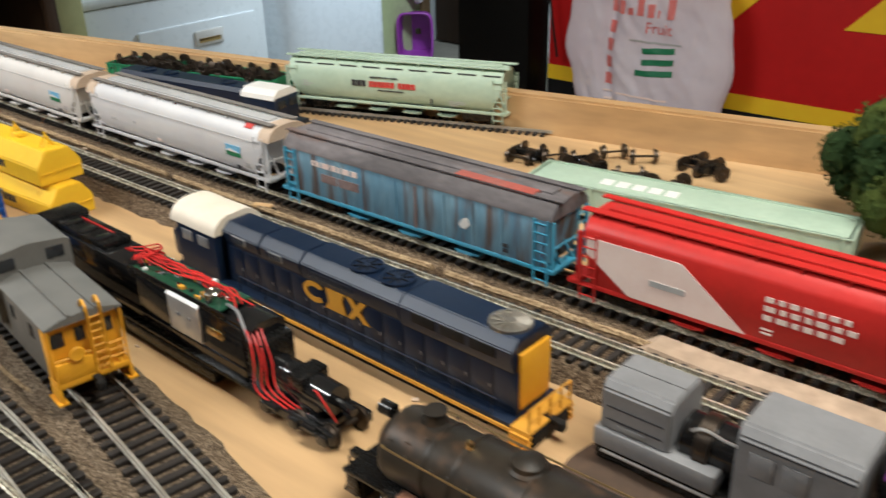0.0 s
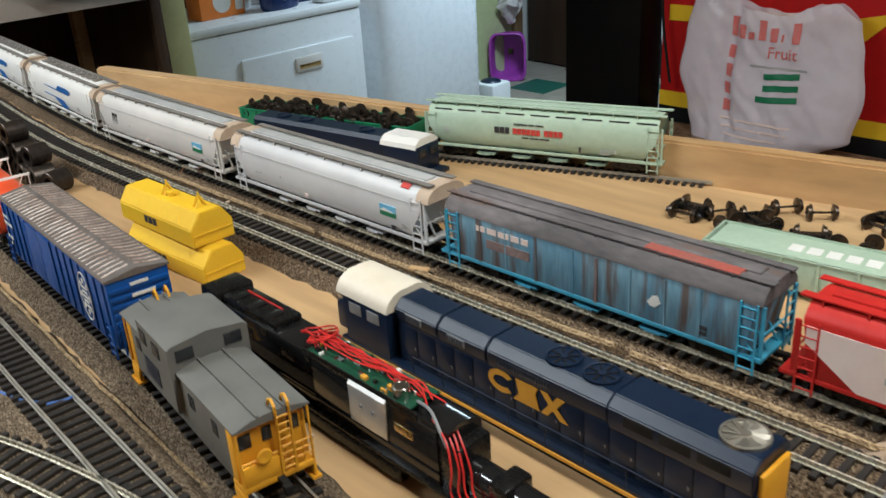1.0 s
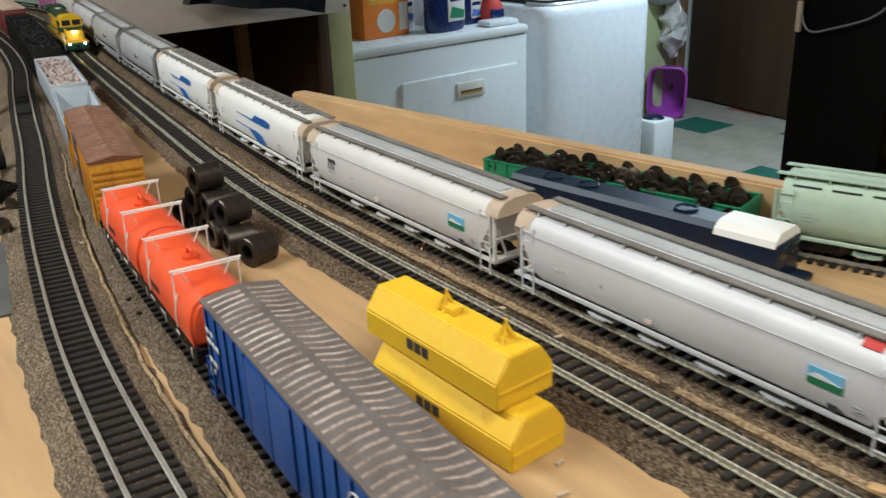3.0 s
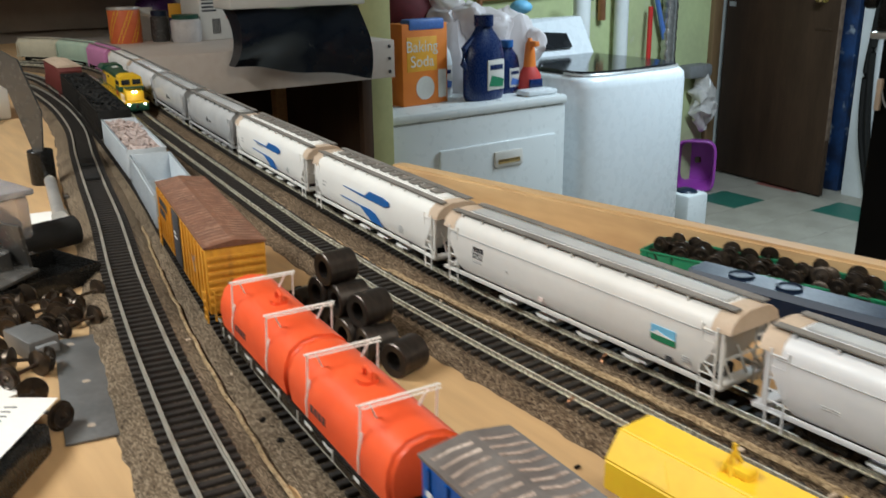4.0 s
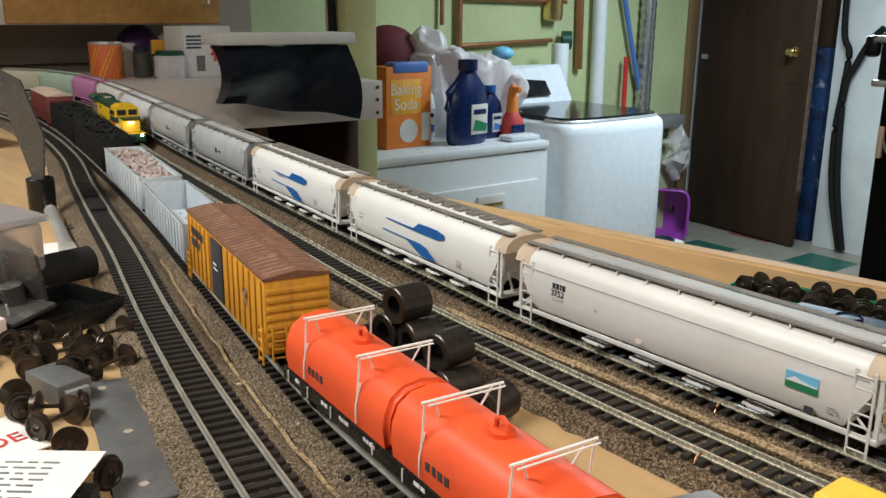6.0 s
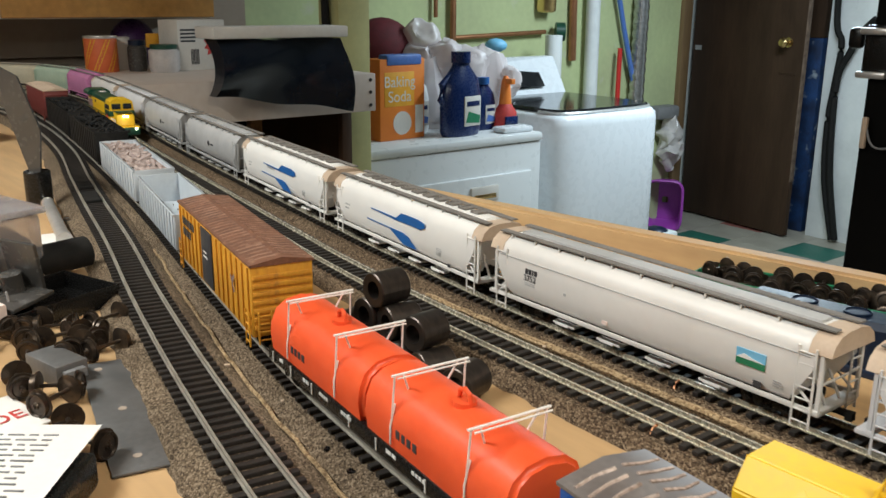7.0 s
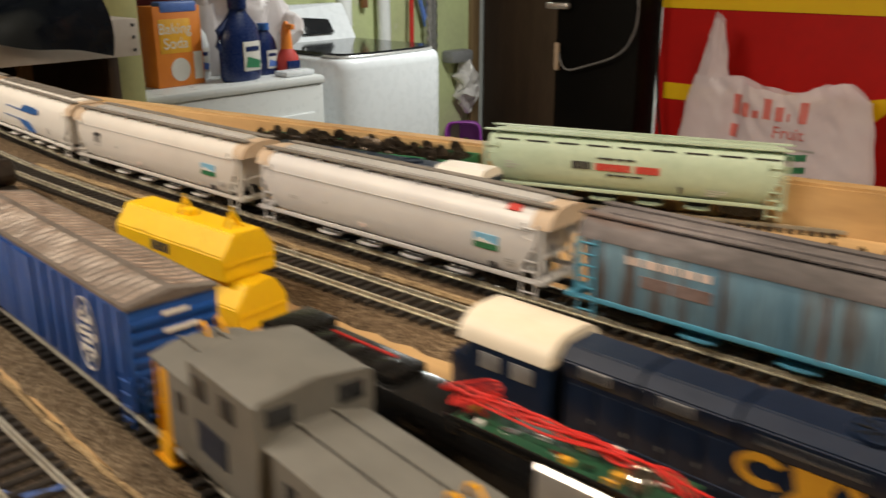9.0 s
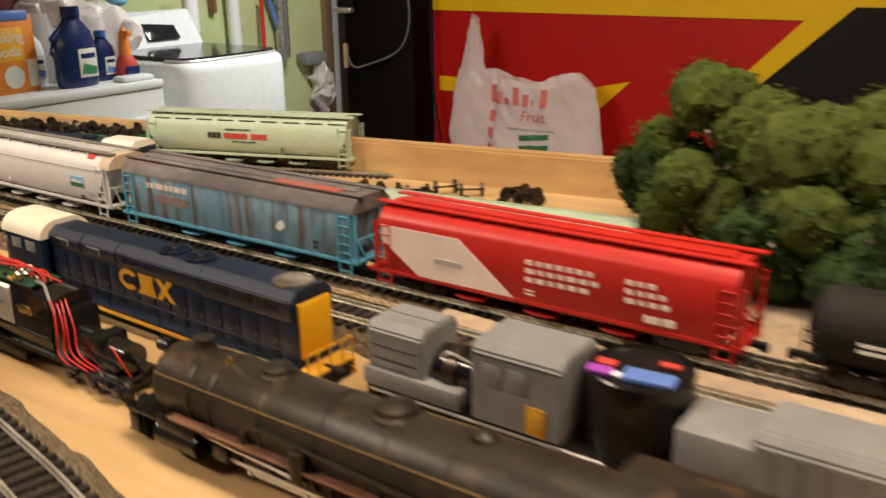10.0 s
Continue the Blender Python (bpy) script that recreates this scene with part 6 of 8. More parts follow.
part("nose_top", Shape().box(0.0905, 0.109, -0.0115, 0.0115, 0.0318, 0.0326, 0.0003), G, nose)
part("emblem", Shape().rod((0.072, -0.0174, 0.0225), (0.072, -0.0178, 0.0225), 0.0045, 16), M["red_ink"], cab)
for y in (-0.0022, 0.0022):
    part("headlight", Shape().rod((0.112, y, 0.0272), (0.1146, y, 0.0272), 0.0014, 10), M["lamp_on"], nose, "glowing headlight")
pilot = part("pilot", Shape().box(0.116, 0.124, -0.0160, 0.0160, 0.0020, 0.0125, 0.0006), G, loco, "dark green snowplough pilot")
for y in (-0.011, 0.011):
    part("ditch_light", Shape().rod((0.1235, y, 0.0110), (0.1262, y, 0.0110), 0.0016, 10), M["lamp_on"], pilot, "glowing ditch light")
part("deck_edge", Shape().box(-0.122, 0.122, -0.0175, -0.0165, 0.0128, 0.0140), G, loco)
railing(loco, -0.118, 0.052, -0.0168, 0.0135, 0.0250, 14, G)
railing(loco, 0.093, 0.121, -0.0160, 0.0135, 0.0240, 4, M["white_car"])
ladder(loco, 0.1165, -0.0172, 0.0020, 0.0130, 0.007, 1, M["white_car"], 4)
ladder(loco, -0.1165, -0.0172, 0.0020, 0.0130, 0.007, 1, G, 4)
for sgn in (-1, 1):
    loco_truck(loco, sgn * 0.078), coupler(loco, sgn * 0.126, sgn)

# navy locomotive shell resting on the plywood
loco = thing("navy_locomotive", pose(-0.291, 0.2715, 0.0, 0, 0, -2.2), "navy blue diesel body with cream cab roof and gold lettering blocks", "locomotive")
N = M["navy"]
part("walkway", Shape().box(-0.130, 0.116, -0.0165, 0.0165, 0.0085, 0.0110, 0.0004), N, loco)
part("gold_sill", Shape().box(-0.128, 0.116, -0.0171, -0.0163, 0.0070, 0.0090, 0.0002), M["gold"], loco, "gold sill stripe")
part("underframe", Shape().box(-0.10, 0.10, -0.012, 0.012, 0.0, 0.0085, 0.001), M["black_matte"], loco)
hood = part("long_hood", Shape().prism([(-0.0108, 0.0110), (-0.0108, 0.0395), (-0.0070, 0.0440), (0.0070, 0.0440), (0.0108, 0.0395), (0.0108, 0.0110)], -0.086, 0.115), N, loco)


def hood_section(name, x0, x1, w, z0, z1, label=""):
    """Chamfered raised length of the hood."""
    s = Shape().prism([(-w + 0.0012, z0), (-w, z0 + 0.004), (-w, z1 - 0.0042), (-w + 0.0048, z1), (w - 0.0048, z1), (w, z1 - 0.0042), (w, z0 + 0.004), (w - 0.0012, z0)], x0, x1)
    bmesh.ops.bevel(s.bm, geom=s.bm.edges[:], offset=0.0005, segments=2, affect="EDGES")
    return part(name, s, N, hood, label)


hood_section("radiator", 0.050, 0.115, 0.0138, 0.0330, 0.0480, "flared radiator section")
hood_section("dynamic_brake", -0.020, 0.049, 0.0128, 0.0340, 0.0470)
hood_section("air_intake", -0.054, -0.0215, 0.0124, 0.0345, 0.0462)
hood_section("blower_duct", -0.087, -0.0555, 0.0120, 0.0345, 0.0456)
for x in (0.016, 0.037):
    fan = part("roof_fan", Shape().lathe([(0.0085, 0.0), (0.0085, 0.0012), (0.0075, 0.0014), (0.0072, 0.0006), (0.002, 0.0006), (0.0018, 0.0014), (0.0002, 0.0014)], 24), N, hood, "dark round roof fan", m=pose(x, 0, 0.0470))
    for k in range(8):
        part("fan_spoke", Shape().box(0.0018, 0.0078, -0.0003, 0.0003, 0.0007, 0.0012, m=pose(0, 0, 0, 0, 0, k * 45)), M["black_matte"], fan)
fan = part("steel_fan", Shape().lathe([(0.0098, 0.0), (0.0098, 0.0014), (0.0088, 0.0016), (0.0086, 0.0008), (0.0024, 0.0010), (0.0022, 0.0018), (0.0002, 0.0018)], 28), M["fan_metal"], hood, "bright bladed steel fan", m=pose(0.1035, 0, 0.0480))
for k in range(12):
    part("fan_blade", Shape().box(0.002, 0.0088, -0.0012, 0.0012, 0.0010, 0.0013, m=pose(0, 0, 0, 18, 0, k * 30)), M["fan_metal"], fan)
for x, w_ in ((-0.078, 0.012), (-0.047, 0.012), (-0.014, 0.032)):
    g = part("grille", Shape().box(x, x + w_, -0.0128, -0.0119, 0.0372, 0.0412, 0.0002), M["gun_grey"], hood, "pale louvred grille")
    for k in range(int(w_ / 0.0016)):
        part("louvre", Shape().box(x + 0.0006 + k * 0.0016, x + 0.0012 + k * 0.0016, -0.0131, -0.0127, 0.0376, 0.0408), N, g)
for x in (0.058, 0.075, 0.092):
    part("radiator_grille", Shape().box(x, x + 0.014, -0.0142, -0.0134, 0.0382, 0.0432, 0.0002), M["black_matte"], hood)
for k in range(15):
    x = -0.084 + k * 0.0134
    part("hood_door", Shape().box(x, x + 0.0126, -0.01115, -0.0105, 0.0125, 0.0330, 0.0002), N, hood)
for k in range(14):
    part("door_latch", Shape().box(-0.0735 + k * 0.0134, -0.0729 + k * 0.0134, -0.0114, -0.0111, 0.0205, 0.0222), M["gun_grey"], hood)
s = Shape().prism([(-0.0160, 0.0110), (-0.0165, 0.0370), (-0.0150, 0.0400), (0.0150, 0.0400), (0.0165, 0.0370), (0.0160, 0.0110)], -0.125, -0.089)
cab = part("cab", s, N, loco)
s = Shape().prism([(-0.0166, 0.0378), (-0.0160, 0.0408), (-0.0140, 0.0440), (-0.0105, 0.0467), (-0.006, 0.0481), (0.006, 0.0481), (0.0105, 0.0467), (0.0140, 0.0440), (0.0160, 0.0408), (0.0166, 0.0378)], -0.1310, -0.0885)
part("cab_roof", s, M["cream"], cab, "cream painted cab roof", smooth=40)
for x in (-0.115, -0.100):
    part("cab_window", Shape().box(x - 0.005, x + 0.005, -0.0169, -0.0160, 0.0290, 0.0355, 0.0003), M["gun_grey"], cab)
for yy in (-0.0085, 0.0085):
    part("windscreen", Shape().box(-0.1258, -0.1246, yy - 0.005, yy + 0.005, 0.0300, 0.0370, 0.0003), M["window"], cab)
part("nose", Shape().box(-0.140, -0.123, -0.0115, 0.0115, 0.0110, 0.0280, 0.002), N, loco)
y = -0.0113
part("emblem_arc", Shape().plate([(-0.012 + 0.0085 * math.cos(a), 0.0285 + 0.0058 * math.sin(a)) for a in [0.7 + k * 0.32 for k in range(16)]] + [(-0.012 + 0.0052 * math.cos(a), 0.0285 + 0.0030 * math.sin(a)) for a in [0.7 + k * 0.32 for k in range(15, -1, -1)]], y, 0.0004), M["gold"], loco, "gold emblem shape")
part("emblem_block", Shape().plate([(-0.0030, 0.0340), (0.0105, 0.0340), (0.0088, 0.0300), (0.0115, 0.0225), (-0.0045, 0.0225), (-0.0012, 0.0265)], y, 0.0004), M["gold"], loco, "gold emblem shape")
part("emblem_notched", Shape().plate([(0.0118, 0.0340), (0.0162, 0.0340), (0.0188, 0.0308), (0.0214, 0.0340), (0.0258, 0.0340), (0.0212, 0.0284), (0.0278, 0.0225), (0.0232, 0.0225), (0.0192, 0.0262), (0.0160, 0.0225), (0.0122, 0.0225), (0.0166, 0.0284)], y, 0.0004), M["gold"], loco, "gold emblem shape")
part("end_plate", Shape().box(0.1152, 0.1172, -0.0104, 0.0104, 0.0150, 0.0420, 0.0005), M["orange_yellow"], loco, "orange end plate")
s = Shape().box(0.114, 0.126, -0.0160, 0.0160, 0.0085, 0.0100, 0.0003)
for yy in (-0.0150, -0.008, 0.0, 0.008, 0.0150):
    s.rod((0.125, yy, 0.009), (0.125, yy, 0.0205), 0.0005, 6)
for z in (0.0145, 0.0205):
    s.rod((0.125, -0.0150, z), (0.125, 0.0150, z), 0.0005, 6)
part("end_railing", s, M["gold"], loco, "gold end railings")
for yy in (-0.0155, 0.0155):
    s = Shape().box(0.115, 0.126, yy - 0.0004, yy + 0.0004, 0.0005, 0.0090, 0.0002)
    for z in (0.001, 0.004, 0.007):
        s.box(0.116, 0.126, yy - 0.0016, yy + 0.0016, z, z + 0.0006)
    part("end_steps", s, M["gold"], loco)
part("snowplough", Shape().box(0.121, 0.126, -0.013, 0.013, 0.0005, 0.0080, 0.001), M["black_matte"], loco)
coupler(loco, 0.127, 1)
for k in range(9):
    part("stanchion", Shape().rod((-0.070 + k * 0.022, -0.0160, 0.0110), (-0.070 + k * 0.022, -0.0160, 0.0200), 0.00035, 5), N, loco)
part("hand_rail", Shape().rod((-0.070, -0.0160, 0.0200), (0.108, -0.0160, 0.0200), 0.0004, 6), N, loco)

# black powered chassis with circuit board and wires
ch = thing("locomotive_chassis", pose(-0.346, 0.2155, 0.0, 0, 0, -2.0), "black locomotive chassis with green circuit board and red wires", "chassis")
KG = M["black_gloss"]
part("weight_block", Shape().box(-0.122, -0.030, -0.0098, 0.0098, 0.012, 0.0400, 0.001).box(-0.030, 0.058, -0.0105, 0.0105, 0.010, 0.0385, 0.001), KG, ch, "glossy black split-frame weight")
part("weight_seam", Shape().box(-0.121, 0.058, -0.0112, -0.0104, 0.0168, 0.0180, 0.0003), KG, ch)
part("end_block", Shape().box(-0.130, -0.112, -0.0115, 0.0115, 0.0100, 0.0455, 0.0012), M["black"], ch)
part("front_cover", Shape().box(-0.112, -0.062, -0.0085, 0.0085, 0.0400, 0.0440, 0.001), M["black"], ch)
for x in (-0.106, -0.090, -0.074):
    part("cover_rib", Shape().box(x, x + 0.006, -0.0080, 0.0020, 0.0440, 0.0447, 0.0003), KG, ch)
part("red_strip", Shape().box(-0.105, -0.072, 0.0034, 0.0039, 0.0440, 0.0447), M["wire_red"], ch)
part("foot_plate", Shape().box(-0.128, 0.070, -0.0125, 0.0125, 0.0085, 0.0105, 0.0005), M["black"], ch)
part("fuel_tank", Shape().box(-0.045, 0.035, -0.0135, 0.0135, 0.0008, 0.0086, 0.0018), M["black"], ch, "glossy black fuel tank")
part("motor_mount", Shape().box(0.056, 0.070, -0.0095, 0.0095, 0.0090, 0.0345, 0.0015), M["black"], ch)
part("tape_wrap", Shape().prism([(-0.0100, 0.0330), (-0.0092, 0.0395), (-0.004, 0.0418), (0.004, 0.0412), (0.0095, 0.0385), (0.0100, 0.0330)], 0.047, 0.064), KG, ch, "shiny black tape wrap")
part("grey_lead", Shape().tube(flowing([(0.040, -0.004, 0.0425), (0.050, -0.006, 0.0435), (0.058, -0.009, 0.0400), (0.064, -0.0105, 0.0340)]), 0.0008, 6), M["gun_grey"], ch, "pale grey lead")
part("gear_cover", Shape().rod((0.070, 0, 0.0185), (0.108, 0, 0.0175), 0.0072, 20).box(0.072, 0.104, -0.0075, 0.0075, 0.009, 0.0180, 0.001), KG, ch, "glossy rounded gear cover")
part("worm_clip", Shape().box(0.084, 0.094, -0.0080, 0.0080, 0.0185, 0.0262, 0.0012), M["black"], ch)
board = part("circuit_board", Shape().box(-0.034, 0.040, -0.0092, 0.0092, 0.0400, 0.0410, 0.0002), M["pcb"], ch, "green circuit board")
part("board_edge", Shape().box(-0.036, 0.046, -0.0104, -0.0093, 0.0385, 0.0418, 0.0003), M["black"], ch)
rnd = random.Random(21)
for k in range(34):
    x, yy, h = rnd.uniform(-0.032, 0.036), rnd.uniform(-0.0085, 0.007), rnd.uniform(0.0005, 0.0020)
    part("component", Shape().box(x, x + rnd.uniform(0.001, 0.0036), yy, yy + rnd.uniform(0.001, 0.0026), 0.0410, 0.0410 + h), (M["black"], M["solder"], M["gold"], M["gun_grey"], M["pcb"], M["white"])[k % 6], board)
part("capacitor", Shape().lathe([(0.0040, 0.0), (0.0042, 0.0005), (0.0042, 0.0050), (0.0036, 0.0057), (0.0034, 0.0053), (0.0002, 0.0053)], 20), M["solder"], board, "bright metal capacitor can", m=pose(0.030, -0.0045, 0.0410))
for k in range(9):
    x0, yy = rnd.uniform(-0.038, -0.026), rnd.uniform(-0.006, 0.004)
    x1 = rnd.uniform(0.014, 0.050)
    pts = [(x0, yy, 0.0412), (x0 - rnd.uniform(0.0, 0.004), yy + 0.001, 0.0455)]
    for j in range(1, 7):
        f = j / 7
        pts.append((x0 + (x1 - x0) * f, yy * (1 - f) + (0.001 + 0.0006 * k) * f + rnd.uniform(-0.0016, 0.0016), 0.0462 - 0.0030 * f + rnd.uniform(-0.0008, 0.0012)))
    pts.append((x1, rnd.uniform(-0.003, 0.005), 0.0414))
    part("wire", Shape().tube(flowing(pts), 0.00042, 6), M["wire_red"], board, "thin red wire")
for k in range(9):
    a = k * 0.9
    part("wire", Shape().tube([(-0.033 + (0.005 + 0.0005 * k) * math.cos(a + t), 0.000 + 0.0065 * math.sin(a + t * (1.0 + 0.1 * (k % 4))), 0.0425 + 0.0006 * k + 0.0020 * math.sin(1.7 * t + k)) for t in [i * 0.25 for i in range(17)]], 0.00042, 6), M["wire_red"], board, "coiled red wire")
for k in range(4):
    yy = -0.0118 + 0.0018 * k
    part("wire", Shape().tube(flowing([(0.052 + 0.002 * k, yy + 0.005, 0.0405), (0.064 + 0.001 * k, yy + 0.001, 0.0370), (0.0695 + 0.0015 * k, yy - 0.002 + 0.001 * (k % 2), 0.0270), (0.070 + 0.003 * k, yy - 0.003, 0.0150), (0.080 + 0.006 * k, yy - 0.001, 0.0092)]), 0.00048, 6), M["wire_red"], ch, "red wire down to the truck")
part("wire", Shape().tube(flowing([(0.100, -0.006, 0.0225), (0.106, -0.009, 0.0255), (0.112, -0.009, 0.0200), (0.113, -0.006, 0.0120)]), 0.00048, 6), M["wire_red"], ch, "red wire loop by the gear cover")
plate_ob = part("side_plate", Shape().box(0.000, 0.026, -0.0117, -0.0104, 0.0190, 0.0385, 0.0006).prism([(-0.0117, 0.0382), (-0.0100, 0.0402), (-0.0070, 0.0402), (-0.0070, 0.0396), (-0.0098, 0.0396), (-0.0108, 0.0380)], 0.000, 0.026), M["iron"], ch, "shiny silver clip plate")
for x in (0.009, 0.018):
    part("screw", Shape().rod((x, -0.0117, 0.030), (x, -0.0122, 0.030), 0.0010, 10), M["gun_grey"], plate_ob)
part("brass_bar", Shape().box(0.031, 0.043, -0.0112, -0.0103, 0.0270, 0.0312, 0.0004), M["brass"], ch)
for x in (-0.088, -0.050, -0.018):
    part("slot", Shape().box(x - 0.006, x + 0.006, -0.0102, -0.0095, 0.030, 0.0345, 0.0004), M["gun_grey"] if x == -0.018 else M["black"], ch)
for x in (-0.112, -0.072, -0.034):
    part("frame_clip", Shape().box(x, x + 0.004, -0.0108, -0.0095, 0.0360, 0.0405, 0.0005), KG, ch)
for x in (-0.088, 0.092):
    loco_truck(ch, x, KG)
    for dx in (-0.0125, 0.0125):
        part("brake_cylinder", Shape().rod((x + dx - 0.004, -0.0140, 0.0095), (x + dx + 0.004, -0.0140, 0.0095), 0.0017, 10), KG, ch)
part("drive_shaft", Shape().rod((0.108, 0, 0.017), (0.118, 0, 0.016), 0.0022, 10), KG, ch)

# stacked yellow hoods
def coil_hood(x, y, z, rot, label):
    h = thing("coil_hood", pose(x, y, z, 0, 0, rot), label, "coil hood", "yellow coil hoods")
    prof = [(-0.0160, 0.0), (-0.0160, 0.0125), (-0.0085, 0.0232), (0.0085, 0.0232), (0.0160, 0.0125), (0.0160, 0.0)]
    s = Shape().prism(prof, -0.0480, 0.0480)
    bmesh.ops.bevel(s.bm, geom=s.bm.edges[:], offset=0.0007, segments=2, affect="EDGES")
    part("hood", s, M["yellow_hood"], h)
    for k in (-1, 1):
        sx = k * 0.025
        part("raised_panel", Shape().plate([(sx - 0.007, 0.0), (sx + 0.007, 0.0), (sx, 0.0085)], 0, 0.0007), M["yellow_hood"], h, m=pose(0, -0.0126, 0.0165, -36, 0, 0) @ pose(0, 0, -0.004))
    bars(h, -0.014, -0.01615, 0.0105, [[0.0045, 0.0045, 0.0045]], 0.0052, 0.006, M["ink"], x_gap=0.0012)
    part("end_rib", Shape().box(0.0478, 0.0488, -0.0150, 0.0150, 0.0080, 0.0088), M["yellow_hood"], h)
    return h


coil_hood(-0.6065, 0.2690, 0.0, 3.0, "bright yellow coil car hood lying on the plywood")
up = coil_hood(-0.6165, 0.2720, 0.0236, 1.0, "bright yellow coil car hood stacked on another")
for x in (-0.004, 0.036):
    s = Shape()
    for yy in (-0.004, 0.004):
        s.tube([(x - 0.002, yy, 0.0230), (x, 0.0, 0.0315), (x + 0.002, yy, 0.0230)], 0.0009, 6)
    s.rod((x, 0, 0.030), (x, 0, 0.0335), 0.0007, 6)
    part("lifting_bracket", s, M["yellow_hood"], up)
part("centre_bracket", Shape().box(-0.007, 0.004, -0.003, 0.003, 0.0230, 0.0265, 0.0008), M["yellow_hood"], up)

# stack of steel coils
s = Shape()
prof = [(0.0062, -0.0110), (0.0110, -0.0115), (0.0117, -0.0108), (0.0117, 0.0108), (0.0110, 0.0115), (0.0062, 0.0110), (0.0062, -0.0110)]
rows = [[(r * math.cos(t), z, r * math.sin(t)) for r, z in prof] for t in [k * math.pi / 14 for k in range(29)]]
COIL = s.sheet(rows).mesh("steel_coil", M["coil"])
R1 = 0.0098
for i, (x, layer, r) in enumerate(((-0.938, 0, 8), (-0.918, 0, -4), (-0.898, 0, 6), (-0.878, 0, 2), (-0.858, 0, -6), (-0.833, 0, 14), (-0.908, 1, 3), (-0.888, 1, -5), (-0.868, 1, 7), (-0.898, 2, 2))):
    tagged(part("steel_coil", COIL, None, m=pose(x, 0.2730 + 0.002 * (i % 3), R1 + layer * 0.0171, 0, 0, r) @ Matrix.Scale(0.838, 4)), "dark hollow steel coil in a pile on the plywood", "steel coil", "piled steel coils")

# green gondola full of wheelsets and a second navy shell
gon = gondola(0.3, 0.206, 0.0275, M["logo_green"], "green open gondola heaped with spare black wheelsets", line=MAIN, posts=12)
gon.matrix_basis = pose(-0.752, 0.5195, -0.0015, 0, 0, 13.5)
del gon["group"]
rnd = random.Random(5)
HEAP = []
for i in range(15):
    for j in range(3):
        HEAP.append((-0.093 + i * 0.0133 + rnd.uniform(-0.002, 0.002), -0.0085 + j * 0.0085 + rnd.uniform(-0.002, 0.002), 0.0215 + (0.006 if (i + j) % 2 else 0.0) + rnd.uniform(-0.001, 0.002)))
for p in HEAP:
    tagged(part("spare_wheelset", WHEELS, None, m=gon.matrix_basis @ pose(*p, rnd.uniform(-25, 25), rnd.uniform(0, 90), rnd.uniform(-25, 25))), "spare black wheelset heaped in the green gondola", "wheelset", "spare wheelsets")
nl = thing("navy_loco_shell", pose(-0.692, 0.4865, 0.0, 0, 0, 8.0), "navy locomotive shell with a white cab roof lying on the table", "locomotive shell")
part("hood", Shape().prism([(-0.0125, 0.004), (-0.0125, 0.0270), (-0.0095, 0.0305), (0.0095, 0.0305), (0.0125, 0.0270), (0.0125, 0.004)], -0.105, 0.060), M["navy"], nl)
part("walkway", Shape().box(-0.108, 0.108, -0.0160, 0.0160, 0.0, 0.0040, 0.0005), M["navy"], nl)
part("cab", Shape().box(0.060, 0.098, -0.0155, 0.0155, 0.0040, 0.0270, 0.001), M["navy"], nl)
part("cab_roof", Shape().prism([(-0.0160, 0.0255), (-0.0150, 0.0295), (-0.009, 0.0335), (0.009, 0.0335), (0.0150, 0.0295), (0.0160, 0.0255)], 0.058, 0.097), M["white_car"], nl, "white cab roof")
for y in (-0.0075, 0.0075):
    part("windscreen", Shape().box(0.0978, 0.0990, y - 0.005, y + 0.005, 0.0175, 0.0240, 0.0004), M["window"], nl)
for x in (-0.075, -0.045, 0.03):
    part("roof_fan", Shape().lathe([(0.0075, 0), (0.0075, 0.0012), (0.0066, 0.0014), (0.0064, 0.0006), (0.0002, 0.0006)], 20), M["navy"], nl, m=pose(x, 0, 0.0305))

# pale green open car lying beyond the train
pg = gondola(0.3, 0.205, 0.030, M["acf"], "pale green empty car body beyond the red hopper", line=MAIN, posts=10)
pg.matrix_basis = pose(-0.215, 0.4935, -0.004, 0, 0, 6.5)
del pg["group"]
part("deck", Shape().box(-0.100, 0.100, -0.0165, 0.0165, 0.0265, 0.0290, 0.0004), M["acf"], pg)
s = Shape()
for k in range(5):
    s.box(-0.055 + k * 0.011, -0.047 + k * 0.011, -0.006, 0.004, 0.0289, 0.0294)
part("deck_lettering", s, M["white"], pg)

# loose trucks and wheelsets behind the train
rnd = random.Random(17)
for k, (x, y) in enumerate(((-0.372, 0.549), (-0.352, 0.556), (-0.339, 0.543), (-0.322, 0.552), (-0.318, 0.590), (-0.294, 0.594), (-0.281, 0.548), (-0.262, 0.543), (-0.246, 0.556), (-0.252, 0.604), (-0.330, 0.566), (-0.236, 0.598))):
    if k % 3 == 0:
        t = thing("loose_truck", pose(x, y, 0.0, 0, 0, rnd.uniform(0, 180)), "loose black freight car truck lying on the table", "truck", "loose trucks behind the train")
        truck(t, 0)
    else:
        tagged(part("loose_wheelset", WHEELS, None, m=pose(x, y, 0.0062, 0, 0, rnd.uniform(0, 180))), "loose black wheelset standing on the table", "wheelset", "loose wheelsets")
lt = thing("loose_track_piece", pose(-0.505, 0.5815, 0.0, 0, 0, HEAD_ACF), "short loose track piece under the green hopper", "track")
for sgn in (-1, 1):
    part("rail", Shape().box(-0.135, 0.120, sgn * 0.00885 - 0.0006, sgn * 0.00885 + 0.0006, 0.0018, 0.0044), M["rail_weathered"], lt)
for k in range(38):
    part("sleeper", TIE, None, lt, m=pose(-0.132 + k * 0.0066, 0, 0))

